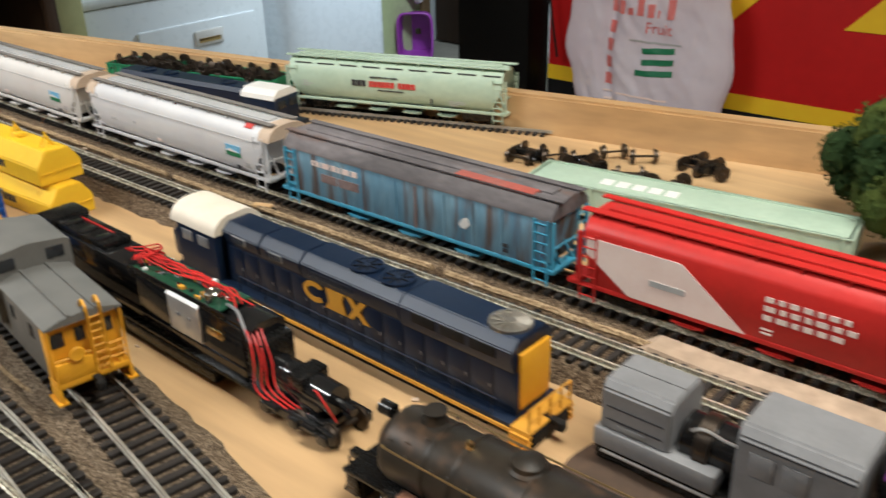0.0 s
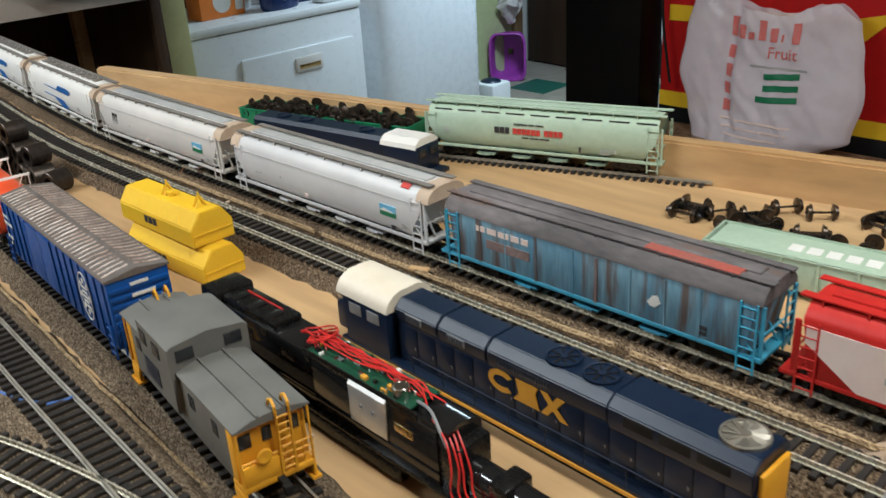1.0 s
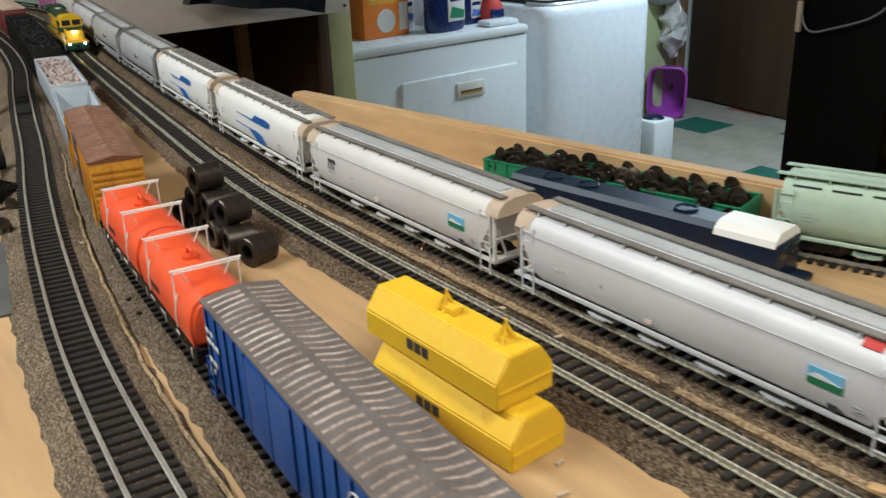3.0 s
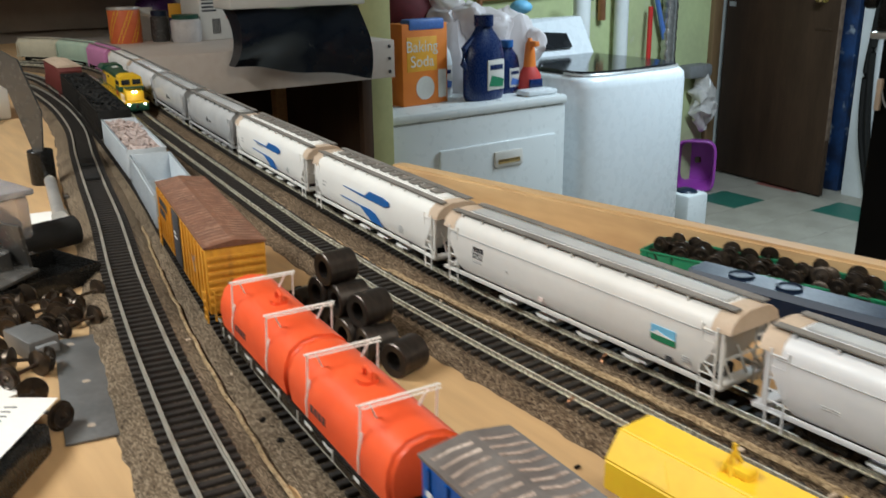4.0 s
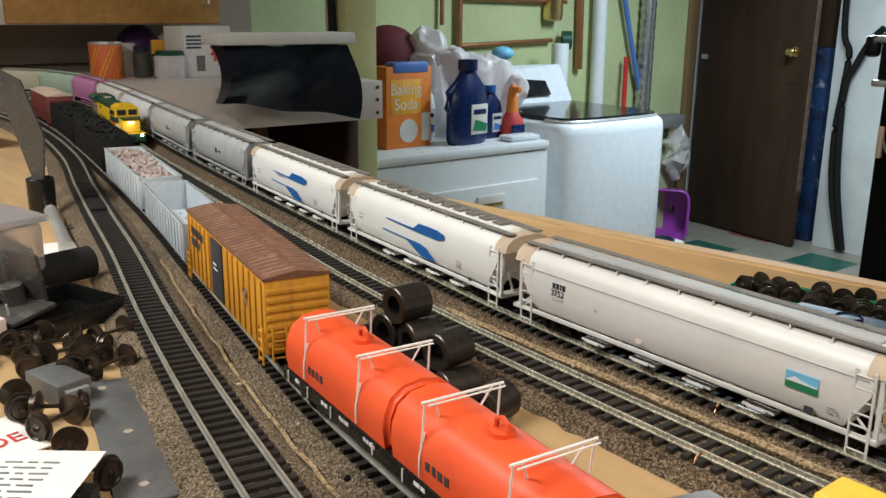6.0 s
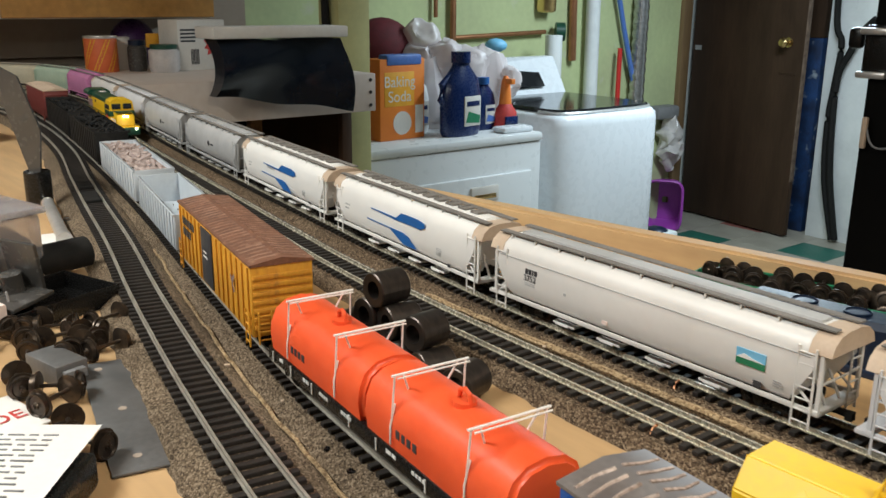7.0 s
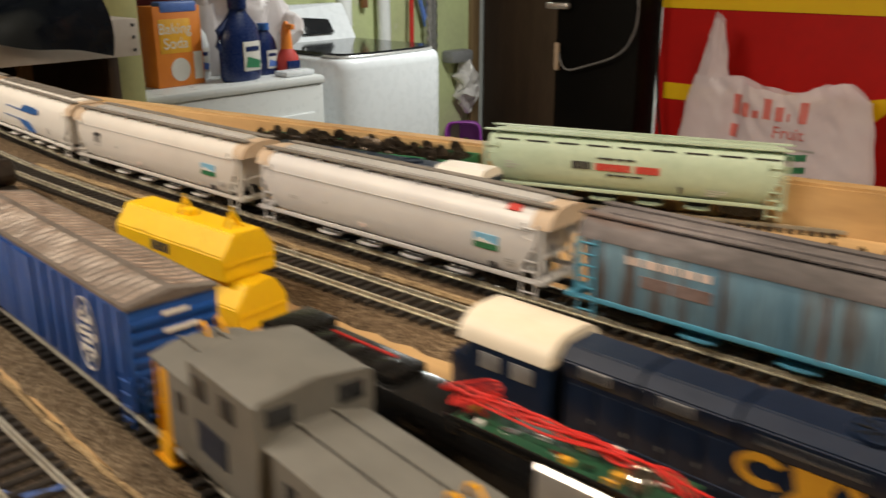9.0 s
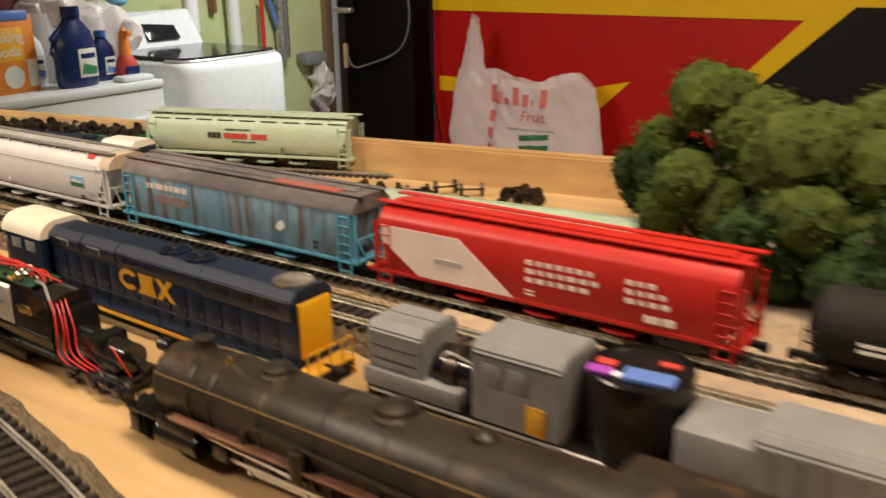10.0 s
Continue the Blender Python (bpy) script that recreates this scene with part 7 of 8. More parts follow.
# steam locomotive without its tender
st = thing("steam_locomotive", pose(-0.075, 0.1968, 0.0, 0, 0, -0.6), "weathered black steam locomotive with a brass handrail", "locomotive")
S = M["steam"]
prof = [(0.0002, -0.116), (0.0095, -0.116), (0.0105, -0.1145), (0.0128, -0.1140), (0.0145, -0.1125), (0.0152, -0.110), (0.0152, -0.080), (0.0160, -0.079), (0.0167, 0.020), (0.0182, 0.060), (0.0182, 0.090), (0.0002, 0.090)]
s = Shape()
rows = [[(x, r * math.cos(t), 0.029 + r * math.sin(t)) for r, x in prof] for t in [k * math.pi / 18 for k in range(37)]]
part("boiler", s.sheet(rows), S, st, "grimy rounded boiler", smooth=40)
for x, r in ((-0.092, 0.0152), (-0.079, 0.0160), (-0.052, 0.01615), (-0.024, 0.0164), (0.004, 0.0166), (0.030, 0.0172), (0.058, 0.0181)):
    s = Shape().sheet([[(x + dx, (r + dr) * math.cos(t), 0.029 + (r + dr) * math.sin(t)) for dx, dr in ((0, 0), (0.0002, 0.0004), (0.0014, 0.0004), (0.0016, 0))] for t in [k * math.pi / 18 for k in range(37)]])
    part("boiler_band", s, S, st)
rnd = random.Random(44)
for k in range(26):
    a, x = rnd.uniform(0.35, 1.2), -0.108 + k * 0.0072
    part("rivet", Shape().ball((x, -0.0162 * math.cos(a), 0.029 + 0.0162 * math.sin(a)), 0.0006, 1), S, st)
part("smokebox_door", Shape().rod((-0.1165, 0, 0.029), (-0.1185, 0, 0.029), 0.0088, 24, 0.0078), S, st)
part("headlight", Shape().rod((-0.117, 0, 0.0405), (-0.123, 0, 0.0405), 0.0030, 14), M["black"], st)
part("cab", Shape().box(0.086, 0.125, -0.0185, 0.0185, 0.016, 0.047, 0.0015), S, st)
part("cab_roof", Shape().prism([(-0.0195, 0.0465), (-0.012, 0.0505), (0, 0.0518), (0.012, 0.0505), (0.0195, 0.0465)], 0.083, 0.131), S, st)
part("cab_window", Shape().box(0.098, 0.114, -0.0190, -0.0183, 0.034, 0.043, 0.0004), M["window"], st)
part("chimney", Shape().lathe([(0.0052, 0), (0.0042, 0.0015), (0.0040, 0.0040), (0.0046, 0.0050), (0.0030, 0.0050)], 16), S, st, m=pose(-0.098, 0.002, 0.0435))
for x, r, h in ((-0.056, 0.0062, 0.45), (0.000, 0.0075, 0.5), (0.036, 0.0045, 0.5)):
    part("dome", Shape().lathe([(r * 1.2, 0), (r, 0.002 * h), (r * 0.95, 0.006 * h), (r * 0.5, 0.0088 * h), (0.0003, 0.0093 * h)], 16), S, st, m=pose(x, 0.001, 0.0445))
part("bell", Shape().lathe([(0.0020, 0), (0.0016, 0.0016), (0.0009, 0.0026), (0.0002, 0.0028)], 12), M["brass"], st, m=pose(-0.078, -0.003, 0.0445))
for sgn in (-1, 1):
    part("running_board", Shape().box(-0.100, 0.088, sgn * 0.0165 - 0.0025, sgn * 0.0165 + 0.0025, 0.0205, 0.0214, 0.0003), M["rust"], st, "rusty running board")
    part("boiler_handrail", Shape().tube(flowing([(-0.110, sgn * 0.0135, 0.0360), (-0.100, sgn * 0.0158, 0.0375), (-0.02, sgn * 0.0164, 0.0375), (0.070, sgn * 0.0176, 0.0385)]), 0.00045, 6), M["brass_dull"], st, "dull brass handrail")
    for x in (-0.098, -0.070, -0.040, -0.010, 0.020, 0.050):
        part("rail_post", Shape().rod((x, sgn * 0.0140, 0.0372), (x, sgn * 0.0162, 0.0375), 0.0005, 6), S, st)
    part("feed_pipe", Shape().tube(flowing([(-0.060, sgn * 0.0160, 0.0215), (-0.058, sgn * 0.0168, 0.0270), (-0.050, sgn * 0.0165, 0.0300), (-0.010, sgn * 0.0172, 0.0285), (0.040, sgn * 0.0180, 0.0270)]), 0.0009, 6), S, st)
    part("air_pump", Shape().rod((-0.030, sgn * 0.0178, 0.0170), (-0.030, sgn * 0.0178, 0.0285), 0.0032, 14), S, st)
    part("air_tank", Shape().rod((0.010, sgn * 0.0168, 0.0165), (0.052, sgn * 0.0168, 0.0165), 0.0035, 14), S, st)
    part("cylinder", Shape().rod((-0.108, sgn * 0.0145, 0.0115), (-0.084, sgn * 0.0145, 0.0115), 0.0056, 16).box(-0.107, -0.085, sgn * 0.0145 - 0.0042, sgn * 0.0145 + 0.0042, 0.0120, 0.0205, 0.0008), M["black"], st)
    part("crosshead", Shape().box(-0.078, -0.070, sgn * 0.0145 - 0.0014, sgn * 0.0145 + 0.0014, 0.0085, 0.0150, 0.0004), M["black"], st)
    part("valve_rod", Shape().rod((-0.084, sgn * 0.0150, 0.0168), (-0.030, sgn * 0.0150, 0.0140), 0.0006, 6), M["iron"], st, "bright valve rod")
    part("main_rod", Shape().box(-0.076, 0.002, sgn * 0.0138 - 0.0004, sgn * 0.0138 + 0.0004, 0.0090, 0.0105, 0.0002), M["iron"], st, "bright main rod")
    part("side_rod", Shape().box(-0.062, 0.062, sgn * 0.0128 - 0.0004, sgn * 0.0128 + 0.0004, 0.0062, 0.0078, 0.0002), M["iron"], st, "bright side rod")
for k, x in enumerate((-0.060, -0.030, 0.0, 0.030, 0.060)):
    part("driving_wheels", WHEELS, None, st, m=pose(x, 0, 0.0096) @ Matrix.Diagonal((1.55, 0.95, 1.55, 1)))
    for sgn in (-1, 1):
        part("crank_pin", Shape().rod((x, sgn * 0.0115, 0.0070), (x, sgn * 0.0140, 0.0070), 0.0010, 8), M["iron"], st)
part("frame", Shape().box(-0.118, 0.12, -0.006, 0.006, 0.006, 0.0150, 0.001), M["black_matte"], st)
part("pilot_deck", Shape().box(-0.132, -0.106, -0.0150, 0.0150, 0.0140, 0.0158, 0.0004), M["black"], st)
part("pilot", Shape().prism([(-0.012, 0.002), (-0.013, 0.0145), (0.013, 0.0145), (0.012, 0.002)], -0.130, -0.124), M["black_matte"], st, "black cow-catcher pilot")
for k in range(7):
    part("pilot_bar", Shape().rod((-0.1345, -0.012 + k * 0.0040, 0.002), (-0.129, -0.011 + k * 0.0036, 0.015), 0.0007, 6), M["black_matte"], st)
for yy in (-0.0125, 0.0125):
    part("deck_step", Shape().box(-0.131, -0.125, yy - 0.002, yy + 0.002, 0.004, 0.0140, 0.0005), M["black"], st)
    part("flag_post", Shape().rod((-0.130, yy, 0.0155), (-0.130, yy, 0.0205), 0.0006, 6), M["black"], st)
part("coupler", Shape().box(-0.142, -0.131, -0.002, 0.002, 0.008, 0.0115, 0.0006), M["black"], st)
part("pilot_truck", WHEELS, None, st, m=pose(-0.112, 0, 0.0056))

# grey dismantled switcher
gs = thing("dismantled_locomotive", pose(-0.044, 0.2755, 0.0, 0, 0, -1.0), "grey unfinished locomotive body parts on a black chassis", "locomotive")
K = M["gun_grey"]
part("chassis", Shape().box(-0.097, 0.125, -0.0135, 0.0135, 0.003, 0.0105, 0.001), M["black"], gs)
part("side_sill", Shape().rod((-0.094, -0.0150, 0.0085), (0.02, -0.0150, 0.0085), 0.0007, 6), M["iron"], gs, "bright wire sill")
s = Shape().prism([(-0.0140, 0.0190), (-0.0140, 0.0375), (-0.0110, 0.0412), (0.0110, 0.0412), (0.0140, 0.0375), (0.0140, 0.0190)], -0.096, -0.066)
bmesh.ops.bevel(s.bm, geom=s.bm.edges[:], offset=0.0009, segments=2, affect="EDGES")
nose = part("short_hood", s, K, gs, "grey short hood casting")
part("hood_skirt", Shape().box(-0.098, -0.046, -0.0158, 0.0158, 0.0105, 0.0192, 0.0012), K, nose)
part("roof_seam", Shape().box(-0.095, -0.067, -0.0006, 0.0006, 0.0411, 0.0417), K, nose)
for z in (0.024, 0.030):
    part("side_groove", Shape().box(-0.093, -0.069, -0.0144, -0.0139, z, z + 0.0006), M["ink"], nose)
part("hood_hatch", Shape().box(-0.088, -0.076, -0.0145, -0.0139, 0.0205, 0.0228, 0.0002), K, nose)
part("motor", Shape().rod((-0.064, 0, 0.0225), (-0.040, 0, 0.0225), 0.0098, 18), M["black_gloss"], gs, "black open motor")
part("flywheel", Shape().rod((-0.058, 0, 0.0225), (-0.052, 0, 0.0225), 0.0112, 20), M["wheel"], gs)
part("motor_lead", Shape().tube(flowing([(-0.060, -0.008, 0.030), (-0.054, -0.010, 0.034), (-0.046, -0.008, 0.031), (-0.040, -0.004, 0.028)]), 0.0007, 6), M["iron"], gs)
s = Shape().prism([(-0.0160, 0.0105), (-0.0160, 0.0420), (-0.0125, 0.0462), (0.0125, 0.0462), (0.0160, 0.0420), (0.0160, 0.0105)], -0.040, 0.002)
bmesh.ops.bevel(s.bm, geom=s.bm.edges[:], offset=0.0010, segments=2, affect="EDGES")
gcab = part("cab", s, K, gs, "grey cab casting")
part("cab_seam", Shape().box(-0.039, 0.001, -0.0164, -0.0159, 0.0405, 0.0411), M["ink"], gcab)
for x in (-0.030, -0.018):
    part("cab_panel", Shape().box(x - 0.0045, x + 0.0045, -0.0165, -0.0159, 0.0275, 0.0375, 0.0003), K, gcab)
part("cab_plate", Shape().box(-0.014, -0.005, -0.0167, -0.0158, 0.012, 0.024, 0.001), M["gold"], gcab, "dull gold plate")
s = Shape().box(0.046, 0.076, -0.0150, 0.0150, 0.0105, 0.0330, 0.0015)
part("rear_casting", s, K, gs, "low grey rear casting")
s = Shape().prism([(-0.0165, 0.0105), (-0.0165, 0.0365), (-0.0130, 0.0405), (0.0130, 0.0405), (0.0165, 0.0365), (0.0165, 0.0105)], 0.074, 0.125)
bmesh.ops.bevel(s.bm, geom=s.bm.edges[:], offset=0.0010, segments=2, affect="EDGES")
rear = part("rear_hood", s, K, gs, "grey long hood casting")
for k in range(5):
    part("hood_rib", Shape().box(0.080 + k * 0.009, 0.0812 + k * 0.009, -0.0170, -0.0164, 0.0130, 0.0350), K, rear)
for x in (-0.075, 0.045, 0.09):
    loco_truck(gs, x)
tin = thing("black_tin", pose(-0.0200, 0.2815, 0.0105, 0, 0, 5), "round black tin with coloured label scraps", "tin")
part("tin_body", Shape().lathe([(0.0205, 0), (0.0210, 0.001), (0.0210, 0.0312), (0.0202, 0.0322), (0.0196, 0.0305), (0.0005, 0.0305)], 28), M["black"], tin)
part("blue_label", Shape().box(-0.004, 0.016, -0.014, -0.004, 0.0307, 0.0330, 0.0006), M["wire_blue"], tin, "bright blue label scrap")
part("purple_label", Shape().box(-0.018, -0.008, -0.013, -0.007, 0.0307, 0.0326, 0.0004), M["purple"], tin, "purple label scrap")
part("red_label", Shape().box(-0.017, -0.009, -0.004, 0.001, 0.0307, 0.0320, 0.0003), M["red_ink"], tin)
part("red_label", Shape().box(0.006, 0.014, 0.004, 0.008, 0.0307, 0.0320, 0.0003), M["red_ink"], tin)
part("white_label", Shape().box(-0.008, -0.002, -0.012, -0.008, 0.0307, 0.0318, 0.0003), M["white"], tin)

# painted ground and one sheet of painted shade at the near end, strip of torn cork between the lines
rnd = random.Random(3)
def ground_or_shade_patch(x0, x1, y0, y1, z, nx, ny, label, key="earth"):
    grid = [[(x0 + (x1 - x0) * i / nx, y0 + (y1 - y0) * j / ny + (rnd.uniform(-0.004, 0.004) if j in (0, ny) else 0) - (0.006 * math.sin(i * 1.3) if i == 0 else 0), (z if 0 < j < ny and 0 < i else -0.001) + noise.noise(Vector((i * 0.5, j * 0.7, x0))) * 0.0014) for j in range(ny + 1)] for i in range(nx + 1)]
    solid("ground_or_shade", Shape().sheet(grid), M[key], label, "ground", kind="stuff")


ground_or_shade_patch(-0.175, 0.95, 0.338, 0.3595, 0.0098, 70, 6, "rough beige plaster ground between the tracks")
# added dark sheet: the models' shade on the plywood, put into colour
ground_or_shade_patch(-0.155, 0.95, 0.222, 0.2935, 0.0016, 70, 8, "dark brown sheet painting the shade on the plywood under the loose models", "ground_shade")
ground_or_shade_patch(-0.10, 0.95, 0.295, 0.3095, 0.0078, 50, 4, "rough beige plaster ground beside the running line")
ground_or_shade_patch(-0.12, 0.95, 0.40, 0.56, 0.006, 50, 12, "rough brown plaster ground under the trees")
for x0, x1 in ((-0.96, -0.56), (-0.55, -0.30), (-0.29, -0.13)):
    n_ = int((x1 - x0) / 0.008)
    pts = [(x0 + (x1 - x0) * i / n_, 0.3478 + rnd.uniform(-0.0006, 0.0006), 0.0075 + rnd.uniform(-0.0003, 0.0004)) for i in range(n_ + 1)]
    solid("cork_edge", Shape().tube(pts, 0.0019, 6), M["cork_pale"], "torn pale cork strip between the two lines", "cork strip", kind="stuff")
pts = [(x, at_x(LEAD, x)[0].y + 0.0255 + rnd.uniform(-0.0008, 0.0008), 0.0042 + rnd.uniform(-0.0004, 0.0006)) for x in [-0.30 - 0.012 * k for k in range(75)]]
solid("cork_edge", Shape().tube(pts, 0.0011, 6), M["cork_pale"], "torn pale cork ridge between siding and lead", "cork strip", kind="stuff")
for k in range(46):
    x, y = rnd.uniform(-1.0, -0.15), rnd.choice((rnd.uniform(0.338, 0.352), rnd.uniform(0.245, 0.295), rnd.uniform(0.186, 0.196)))
    z = 0.0072 if y > 0.335 else 0.0006 if y > 0.2 else 0.005
    solid("debris_chip", Shape().box(-0.002, 0.002, -0.0014, 0.0014, -0.0005, 0.0008, 0.0003), M["tan"] if k % 3 else M["black"], "small loose chip of wood or plastic", "debris", "loose chips on the table", m=pose(x, y, z, 0, 0, rnd.uniform(0, 180)) @ Matrix.Diagonal((rnd.uniform(0.4, 1.5), rnd.uniform(0.4, 1.2), 1, 1)))
solid("wood_splinter", Shape().box(-0.007, 0.007, -0.0025, 0.0025, 0, 0.002, 0.0004), M["pine"], "orange-brown wood splinter on the ballast", "debris", m=pose(-0.452, 0.3495, 0.0075, 0, 0, 20))
solid("blue_wire", Shape().tube([(-0.56, 0.10, 0.004), (-0.53, 0.108, 0.006), (-0.505, 0.113, 0.0078), (-0.49, 0.121, 0.0078), (-0.484, 0.128, 0.009), (-0.482, 0.1305, 0.0105)], 0.0008, 6), M["wire_blue"], "thin blue feeder wire soldered to the rail", "wire")
for x in (-0.742, -0.767):
    solid("copper_feeder", Shape().tube([(x, 0.3155 if x > -0.75 else 0.3640, 0.0105), (x - 0.001, 0.3135 if x > -0.75 else 0.3620, 0.0085), (x, 0.311 if x > -0.75 else 0.3600, 0.006)], 0.0007, 6), M["copper"], "copper feeder soldered to the rail side", "wire")

# clutter on the near plywood
plate = thing("steel_plate", pose(-0.934, 0.1335, 0.0006, 0, 0, -11.0), "flat grey sheet-metal plate with punched holes", "metal plate")
part("sheet", Shape().box(-0.056, 0.076, -0.0125, 0.0115, 0.0, 0.0012, 0.0003), M["plate"], plate)
for x, y in ((-0.046, -0.004), (0.010, 0.001), (0.062, 0.000)):
    part("hole", Shape().rod((x, y, 0.0011), (x, y, 0.0014), 0.0021, 16), M["tan_wall"], plate)
rnd = random.Random(12)
for x, y, r in ((-1.044, 0.164, 20), (-1.012, 0.137, 60), (-1.020, 0.146, 100), (-1.005, 0.134, 40), (-0.958, 0.112, 150), (-0.945, 0.107, 30), (-0.908, 0.102, 70), (-0.889, 0.105, 120), (-1.03, 0.128, 10), (-1.045, 0.118, 75), (-1.06, 0.126, 45), (-1.055, 0.105, 20), (-1.07, 0.112, 95), (-0.998, 0.149, 15), (-1.033, 0.148, 130), (-1.022, 0.118, 55), (-1.048, 0.136, 160), (-0.976, 0.098, 85)):
    tagged(part("loose_wheelset", WHEELS, None, m=pose(x, y, 0.0076, 0, 0, r) @ Matrix.Scale(1.22, 4)), "loose bronze-black wheelset on the plywood", "wheelset", "loose wheelsets")
pap = thing("printed_sheet", pose(-0.880, 0.110, 0.0175, 0, 0, -38), "white printed instruction sheet curling up", "paper")
grid = [[(0.10 * u, -0.12 + 0.12 * v, 0.004 * math.sin(u * 2.2) * (1 - v)) for v in [i / 8 for i in range(9)]] for u in [i / 8 for i in range(9)]]
part("sheet", Shape().sheet(grid), M["paper"], pap)
s = Shape()
rnd = random.Random(31)
for k in range(18):
    u, v = 0.10 + 0.045 * k, -0.108
    while v < -0.016:
        w_ = rnd.uniform(0.003, 0.009)
        s.box(0.10 * u, 0.10 * u + 0.0008, v, v + w_, 0.0, 0.0004 + 0.004 * math.sin(u * 2.2) * (-v / 0.12))
        v += w_ + 0.0022
part("print_bars", s, M["gun_grey"], pap)
solid("black_case", Shape().box(-0.030, 0.055, -0.035, 0.030, 0.0, 0.016, 0.003), M["black"], "black plastic case under the printed sheet", "case", m=pose(-0.856, 0.060, 0.0, 0, 0, -38))
card = thing("red_lettered_card", pose(-0.950, 0.083, 0.001, 0, 0, 12), "white card with large red letters", "card")
part("sheet", Shape().box(-0.022, 0.022, -0.020, 0.014, 0, 0.0008, 0.0002), M["paper"], card)
lettering("red_letters", "DE", 0.014, M["red_ink"], card, pose(0.004, 0.001, 0.0012, 0, 0, 90))
gb = thing("grey_block", pose(-0.988, 0.1195, 0.0, 0, 0, 14), "small grey moulded plastic block", "plastic part")
part("block", Shape().box(-0.016, 0.016, -0.009, 0.009, 0, 0.012, 0.001), M["plate"], gb)
part("lug", Shape().box(0.016, 0.020, -0.006, 0.006, 0.004, 0.009, 0.0005), M["gun_grey"], gb)
solid("orange_block", Shape().box(-0.02, 0.02, -0.015, 0.006, 0, 0.02, 0.001), M["pinkish"], "pale orange carton corner on the plywood", "carton", m=pose(-1.085, 0.103, 0.0, 0, 0, 15))
tray = thing("parts_tray", pose(-1.105, 0.150, 0.0, 0, 0, 20), "shallow black plastic parts tray", "tray")
part("base", Shape().box(-0.030, 0.028, -0.045, 0.030, 0, 0.0015), M["black"], tray)
for a in ((-0.030, 0.028, 0.0288, 0.030), (-0.030, 0.028, -0.045, -0.0438), (-0.030, -0.0288, -0.0438, 0.0288), (0.0268, 0.028, -0.0438, 0.0288)):
    part("rim", Shape().box(*a, 0.0015, 0.013, 0.0003), M["black"], tray)
roll = thing("rubber_roll", pose(-1.172, 0.172, 0.013, 0, 0, 14), "rolled dark grey rubber strip", "rubber roll")
s = Shape()
pts = [(0.0030 + 0.0013 * a) for a in [k * 0.35 for k in range(24)]]
s.sheet([[((r) * math.cos(k * 0.35), yy, (r) * math.sin(k * 0.35)) for k, r in enumerate(pts)] for yy in (-0.026, -0.01, 0.01, 0.022)])
part("strip", s, M["black_matte"], roll, "spiral rubber strip")
fig = thing("moulded_bracket", pose(-1.118, 0.136, 0.013, 8, 0, 25), "grey moulded plastic bracket in the tray", "plastic part")
part("back", Shape().box(-0.020, 0.012, 0.004, 0.007, -0.002, 0.030, 0.001), M["smoke"], fig)
part("foot", Shape().box(-0.022, 0.020, -0.026, 0.006, -0.004, -0.001, 0.001), M["smoke"], fig)
part("boss", Shape().lathe([(0.007, 0), (0.007, 0.012), (0.005, 0.013), (0.0005, 0.013)], 16), M["smoke"], fig, m=pose(-0.006, -0.004, -0.001))
for x in (-0.010, 0.006):
    part("pin", Shape().rod((x, -0.018, -0.004), (x, -0.018, 0.006), 0.0008, 6), M["clear"], fig)
bagp = thing("parts_box", pose(-1.195, 0.120, 0.0, 0, 0, 15), "cloudy clear plastic box of red and dark parts", "plastic box")
s = Shape().box(-0.060, 0.045, -0.045, 0.030, 0.0, 0.052, 0.004)
part("box_skin", s, M["clear_box"], bagp, "cloudy clear plastic box walls")
part("box_lid", Shape().box(-0.063, 0.048, -0.048, 0.033, 0.0522, 0.057, 0.0015), M["clear_box"], bagp)
part("red_piece", Shape().box(0.005, 0.038, -0.038, -0.016, 0.004, 0.036, 0.004), M["red_ink"], bagp)
part("dark_piece", Shape().box(-0.02, 0.038, -0.006, 0.024, 0.004, 0.034, 0.004), M["gun_grey"], bagp)
solid("folded_leaflet", Shape().box(-0.045, 0.030, -0.030, 0.022, 0, 0.002, 0.0005), M["paper"], "folded white leaflet on the plywood", "paper", m=pose(-1.255, 0.186, 0.0002, 0, 0, -8))
tool = thing("hobby_knife", pose(-1.33, 0.212, 0.006, 0, 0, 170), "silver aluminium-handled hobby knife", "knife")
part("handle", Shape().rod((-0.070, 0, 0), (0.075, 0, 0), 0.0055, 16).rod((-0.078, 0, 0), (-0.070, 0, 0), 0.0066, 16), M["iron"], tool)
part("collar", Shape().rod((0.075, 0, 0), (0.088, 0, 0), 0.0062, 16, 0.003), M["solder"], tool)
solid("metal_disc", Shape().rod((-1.345, 0.2325, 0.0), (-1.345, 0.2325, 0.003), 0.010, 24), M["smoke"], "small dark metal disc", "disc")
cup = thing("black_holder", pose(-1.425, 0.2235, 0.0), "black round holder with a dark flat blade", "holder")
part("cup", Shape().lathe([(0.0120, 0), (0.0125, 0.001), (0.0125, 0.034), (0.0115, 0.035), (0.0110, 0.034), (0.0005, 0.030)], 24), M["black"], cup)
part("blade", Shape().plate([(-0.006, 0.030), (0.006, 0.030), (0.012, 0.075), (-0.010, 0.125), (-0.075, 0.150), (-0.085, 0.120), (-0.030, 0.095)], 0, 0.002), M["smoke"], cup, "dark translucent flat blade", m=pose(0, 0, 0, 0, 0, 30))

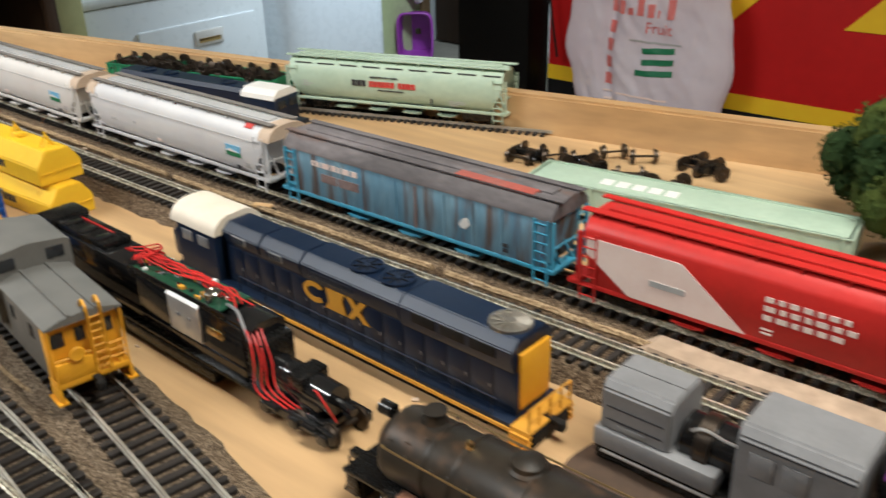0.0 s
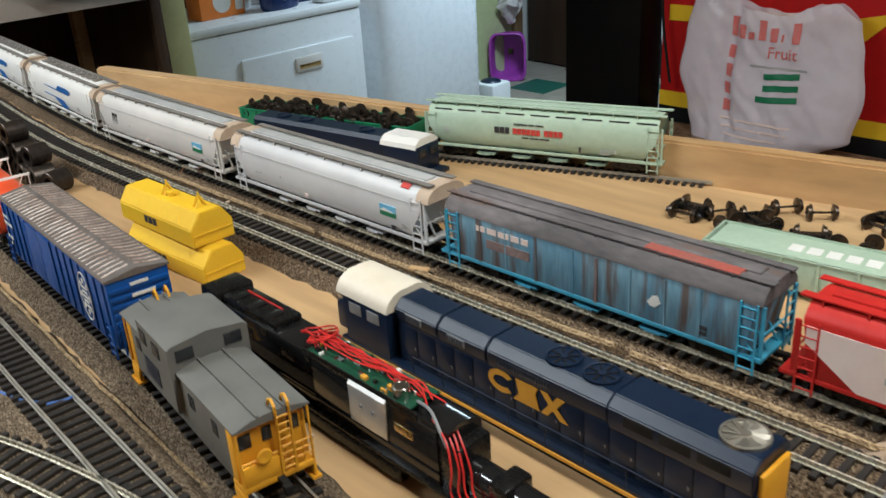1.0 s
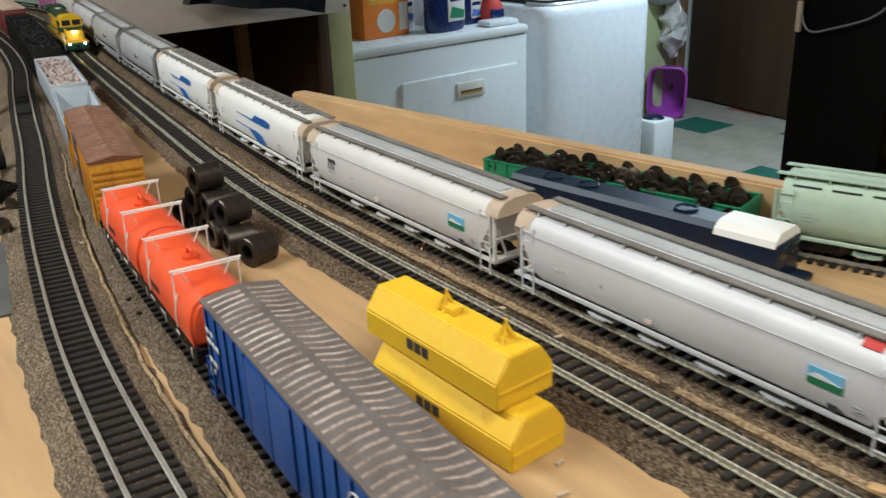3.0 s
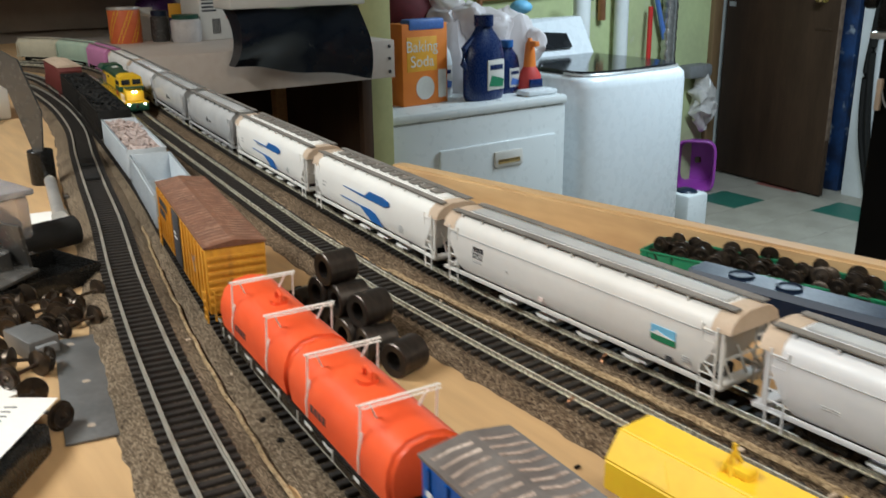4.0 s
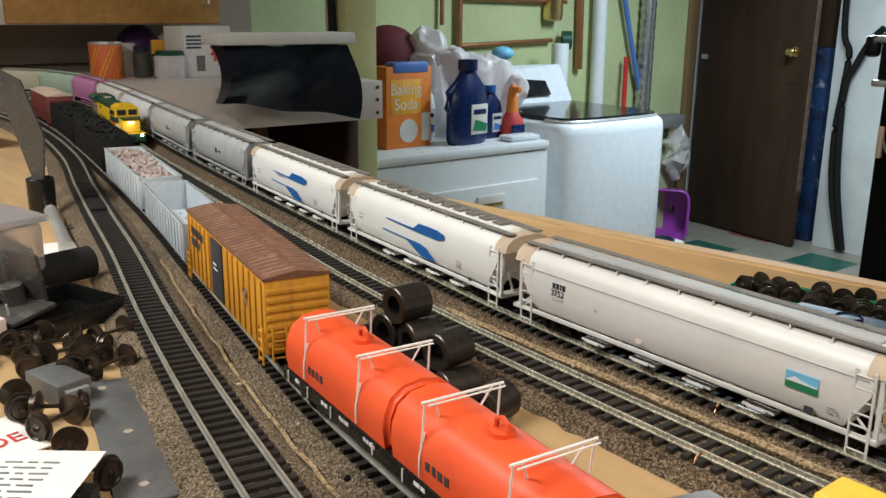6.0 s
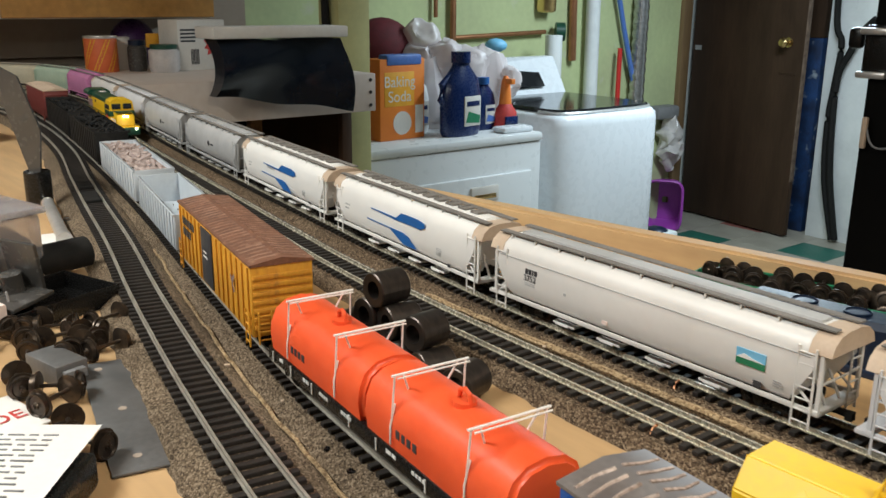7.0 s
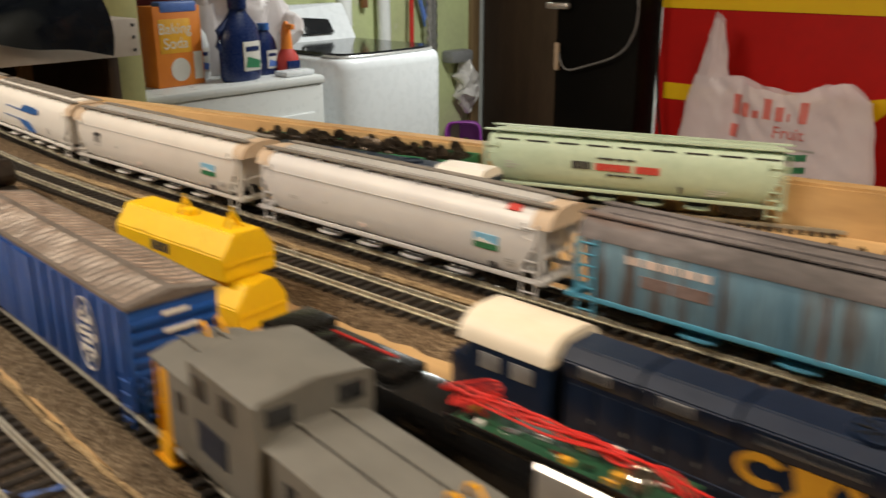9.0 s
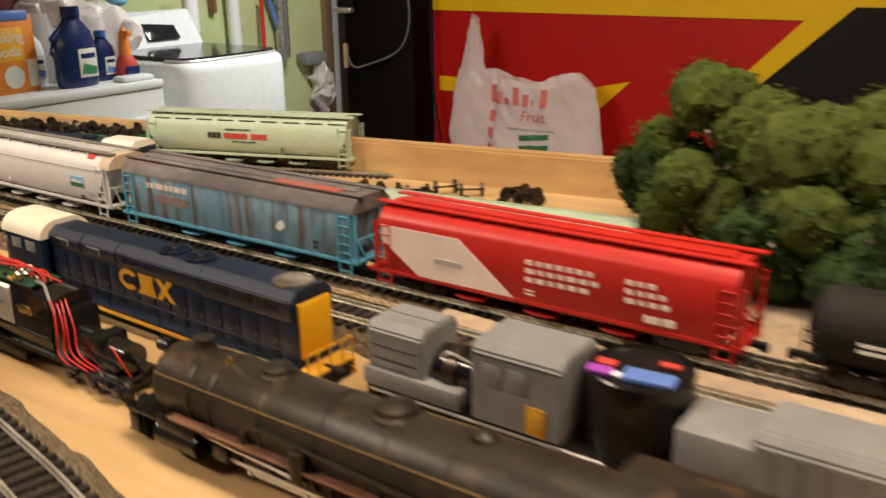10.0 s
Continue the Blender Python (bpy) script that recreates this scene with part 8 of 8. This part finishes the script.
# power pack at the far end of the near plywood, dark insert in the yard lead
pp = thing("power_pack", pose(-1.93, 0.24, 0.0, 0, 0, 12), "old white model railway power pack with a dark knob", "power pack")
part("case", Shape().box(-0.06, 0.06, -0.085, 0.03, 0.0, 0.055, 0.005), M["card"], pp)
part("knob", Shape().rod((0.060, -0.010, 0.030), (0.068, -0.010, 0.030), 0.009, 16), M["black"], pp)
part("lead_wire", Shape().tube([(0.06, 0.01, 0.012), (0.085, 0.0, 0.004), (0.12, -0.03, 0.002), (0.16, -0.05, 0.002)], 0.0016, 6), M["black"], pp)
for x0, w_ in ((-1.385, 0.045), (-1.445, 0.030)):
    p_, h_ = at_x(LEAD, x0)
    solid("track_insert", Shape().box(-w_ / 2, w_ / 2, -0.0070, 0.0070, 0.0, 0.0032, 0.0004), M["black_matte"], "dark flat insert between the turnout rails", "track part", m=pose(p_.x, p_.y, 0.0092, 0, 0, h_))

# trees
def tree(x, y, h, w, key, seed, label):
    rnd = random.Random(seed)
    t = thing("model_tree", pose(x, y, 0.002), label, "tree", "foam foliage trees")
    s = Shape().rod((0, 0, 0), (0.002, 0.001, h * 0.5), 0.0045, 8, 0.0026)
    for k in range(6):
        a = k * 1.05 + rnd.random()
        s.tube([(0.001, 0, h * (0.2 + 0.05 * k)), (0.4 * w * math.cos(a), 0.4 * w * math.sin(a), h * (0.38 + 0.06 * k)), (0.7 * w * math.cos(a), 0.7 * w * math.sin(a), h * (0.5 + 0.06 * k))], 0.0014, 5)
    part("trunk", s, M["dirt"], t)
    blobs = []
    for k in range(17):
        a, rr = rnd.uniform(0, 6.28), w * math.sqrt(rnd.random()) * 0.85
        z = h * rnd.uniform(0.22, 0.88)
        f = 1 - 0.45 * max(0, z / h - 0.5)
        blobs.append((rr * f * math.cos(a), rr * f * math.sin(a), z, rnd.uniform(0.32, 0.46) * w))
    s = Shape()
    for bx, by, bz, br in blobs:
        s.ball((bx, by, bz), br * 0.86, 3)
    for v in s.bm.verts:
        v.co += Vector(noise.noise_vector(v.co * 130)) * 0.0035 + Vector(noise.noise_vector(v.co * 420)) * 0.0016
    core = part("crown", s, M[key], t, "spongy clumped foliage", smooth=0)
    verts, faces = [], []
    for _ in range(5200):
        bx, by, bz, br = rnd.choice(blobs)
        d = Vector((rnd.gauss(0, 1), rnd.gauss(0, 1), rnd.gauss(0, 1))).normalized()
        p = Vector((bx, by, bz)) + d * br * rnd.uniform(0.82, 1.05)
        u = Vector((rnd.gauss(0, 1), rnd.gauss(0, 1), rnd.gauss(0, 1))).normalized() * rnd.uniform(0.0008, 0.0019)
        v = u.cross(d).normalized() * rnd.uniform(0.0008, 0.0019)
        i = len(verts)
        verts += [p - u, p + v, p + u, p - v + d * 0.001]
        faces += [(i, i + 1, i + 2), (i, i + 2, i + 3)]
    me = bpy.data.meshes.new("foliage")
    me.from_pydata(verts, [], faces)
    me.materials.append(M[key])
    tagged(part("foliage", me, None, t), kind="stuff")


tree(-0.075, 0.560, 0.118, 0.060, "foliage", 1, "olive green clump-foliage model tree")
tree(-0.112, 0.580, 0.070, 0.042, "foliage_dark", 2, "low dark green clump-foliage model tree")
tree(0.005, 0.520, 0.112, 0.062, "foliage", 3, "broad olive clump-foliage model tree")
tree(0.075, 0.555, 0.135, 0.060, "foliage_dark", 4, "tall dark green clump-foliage model tree")
tree(-0.020, 0.470, 0.062, 0.040, "foliage_dark", 5, "small dark green model tree by the track")
tree(0.060, 0.465, 0.075, 0.045, "foliage_dark", 6, "bushy dark green model tree by the tank car")
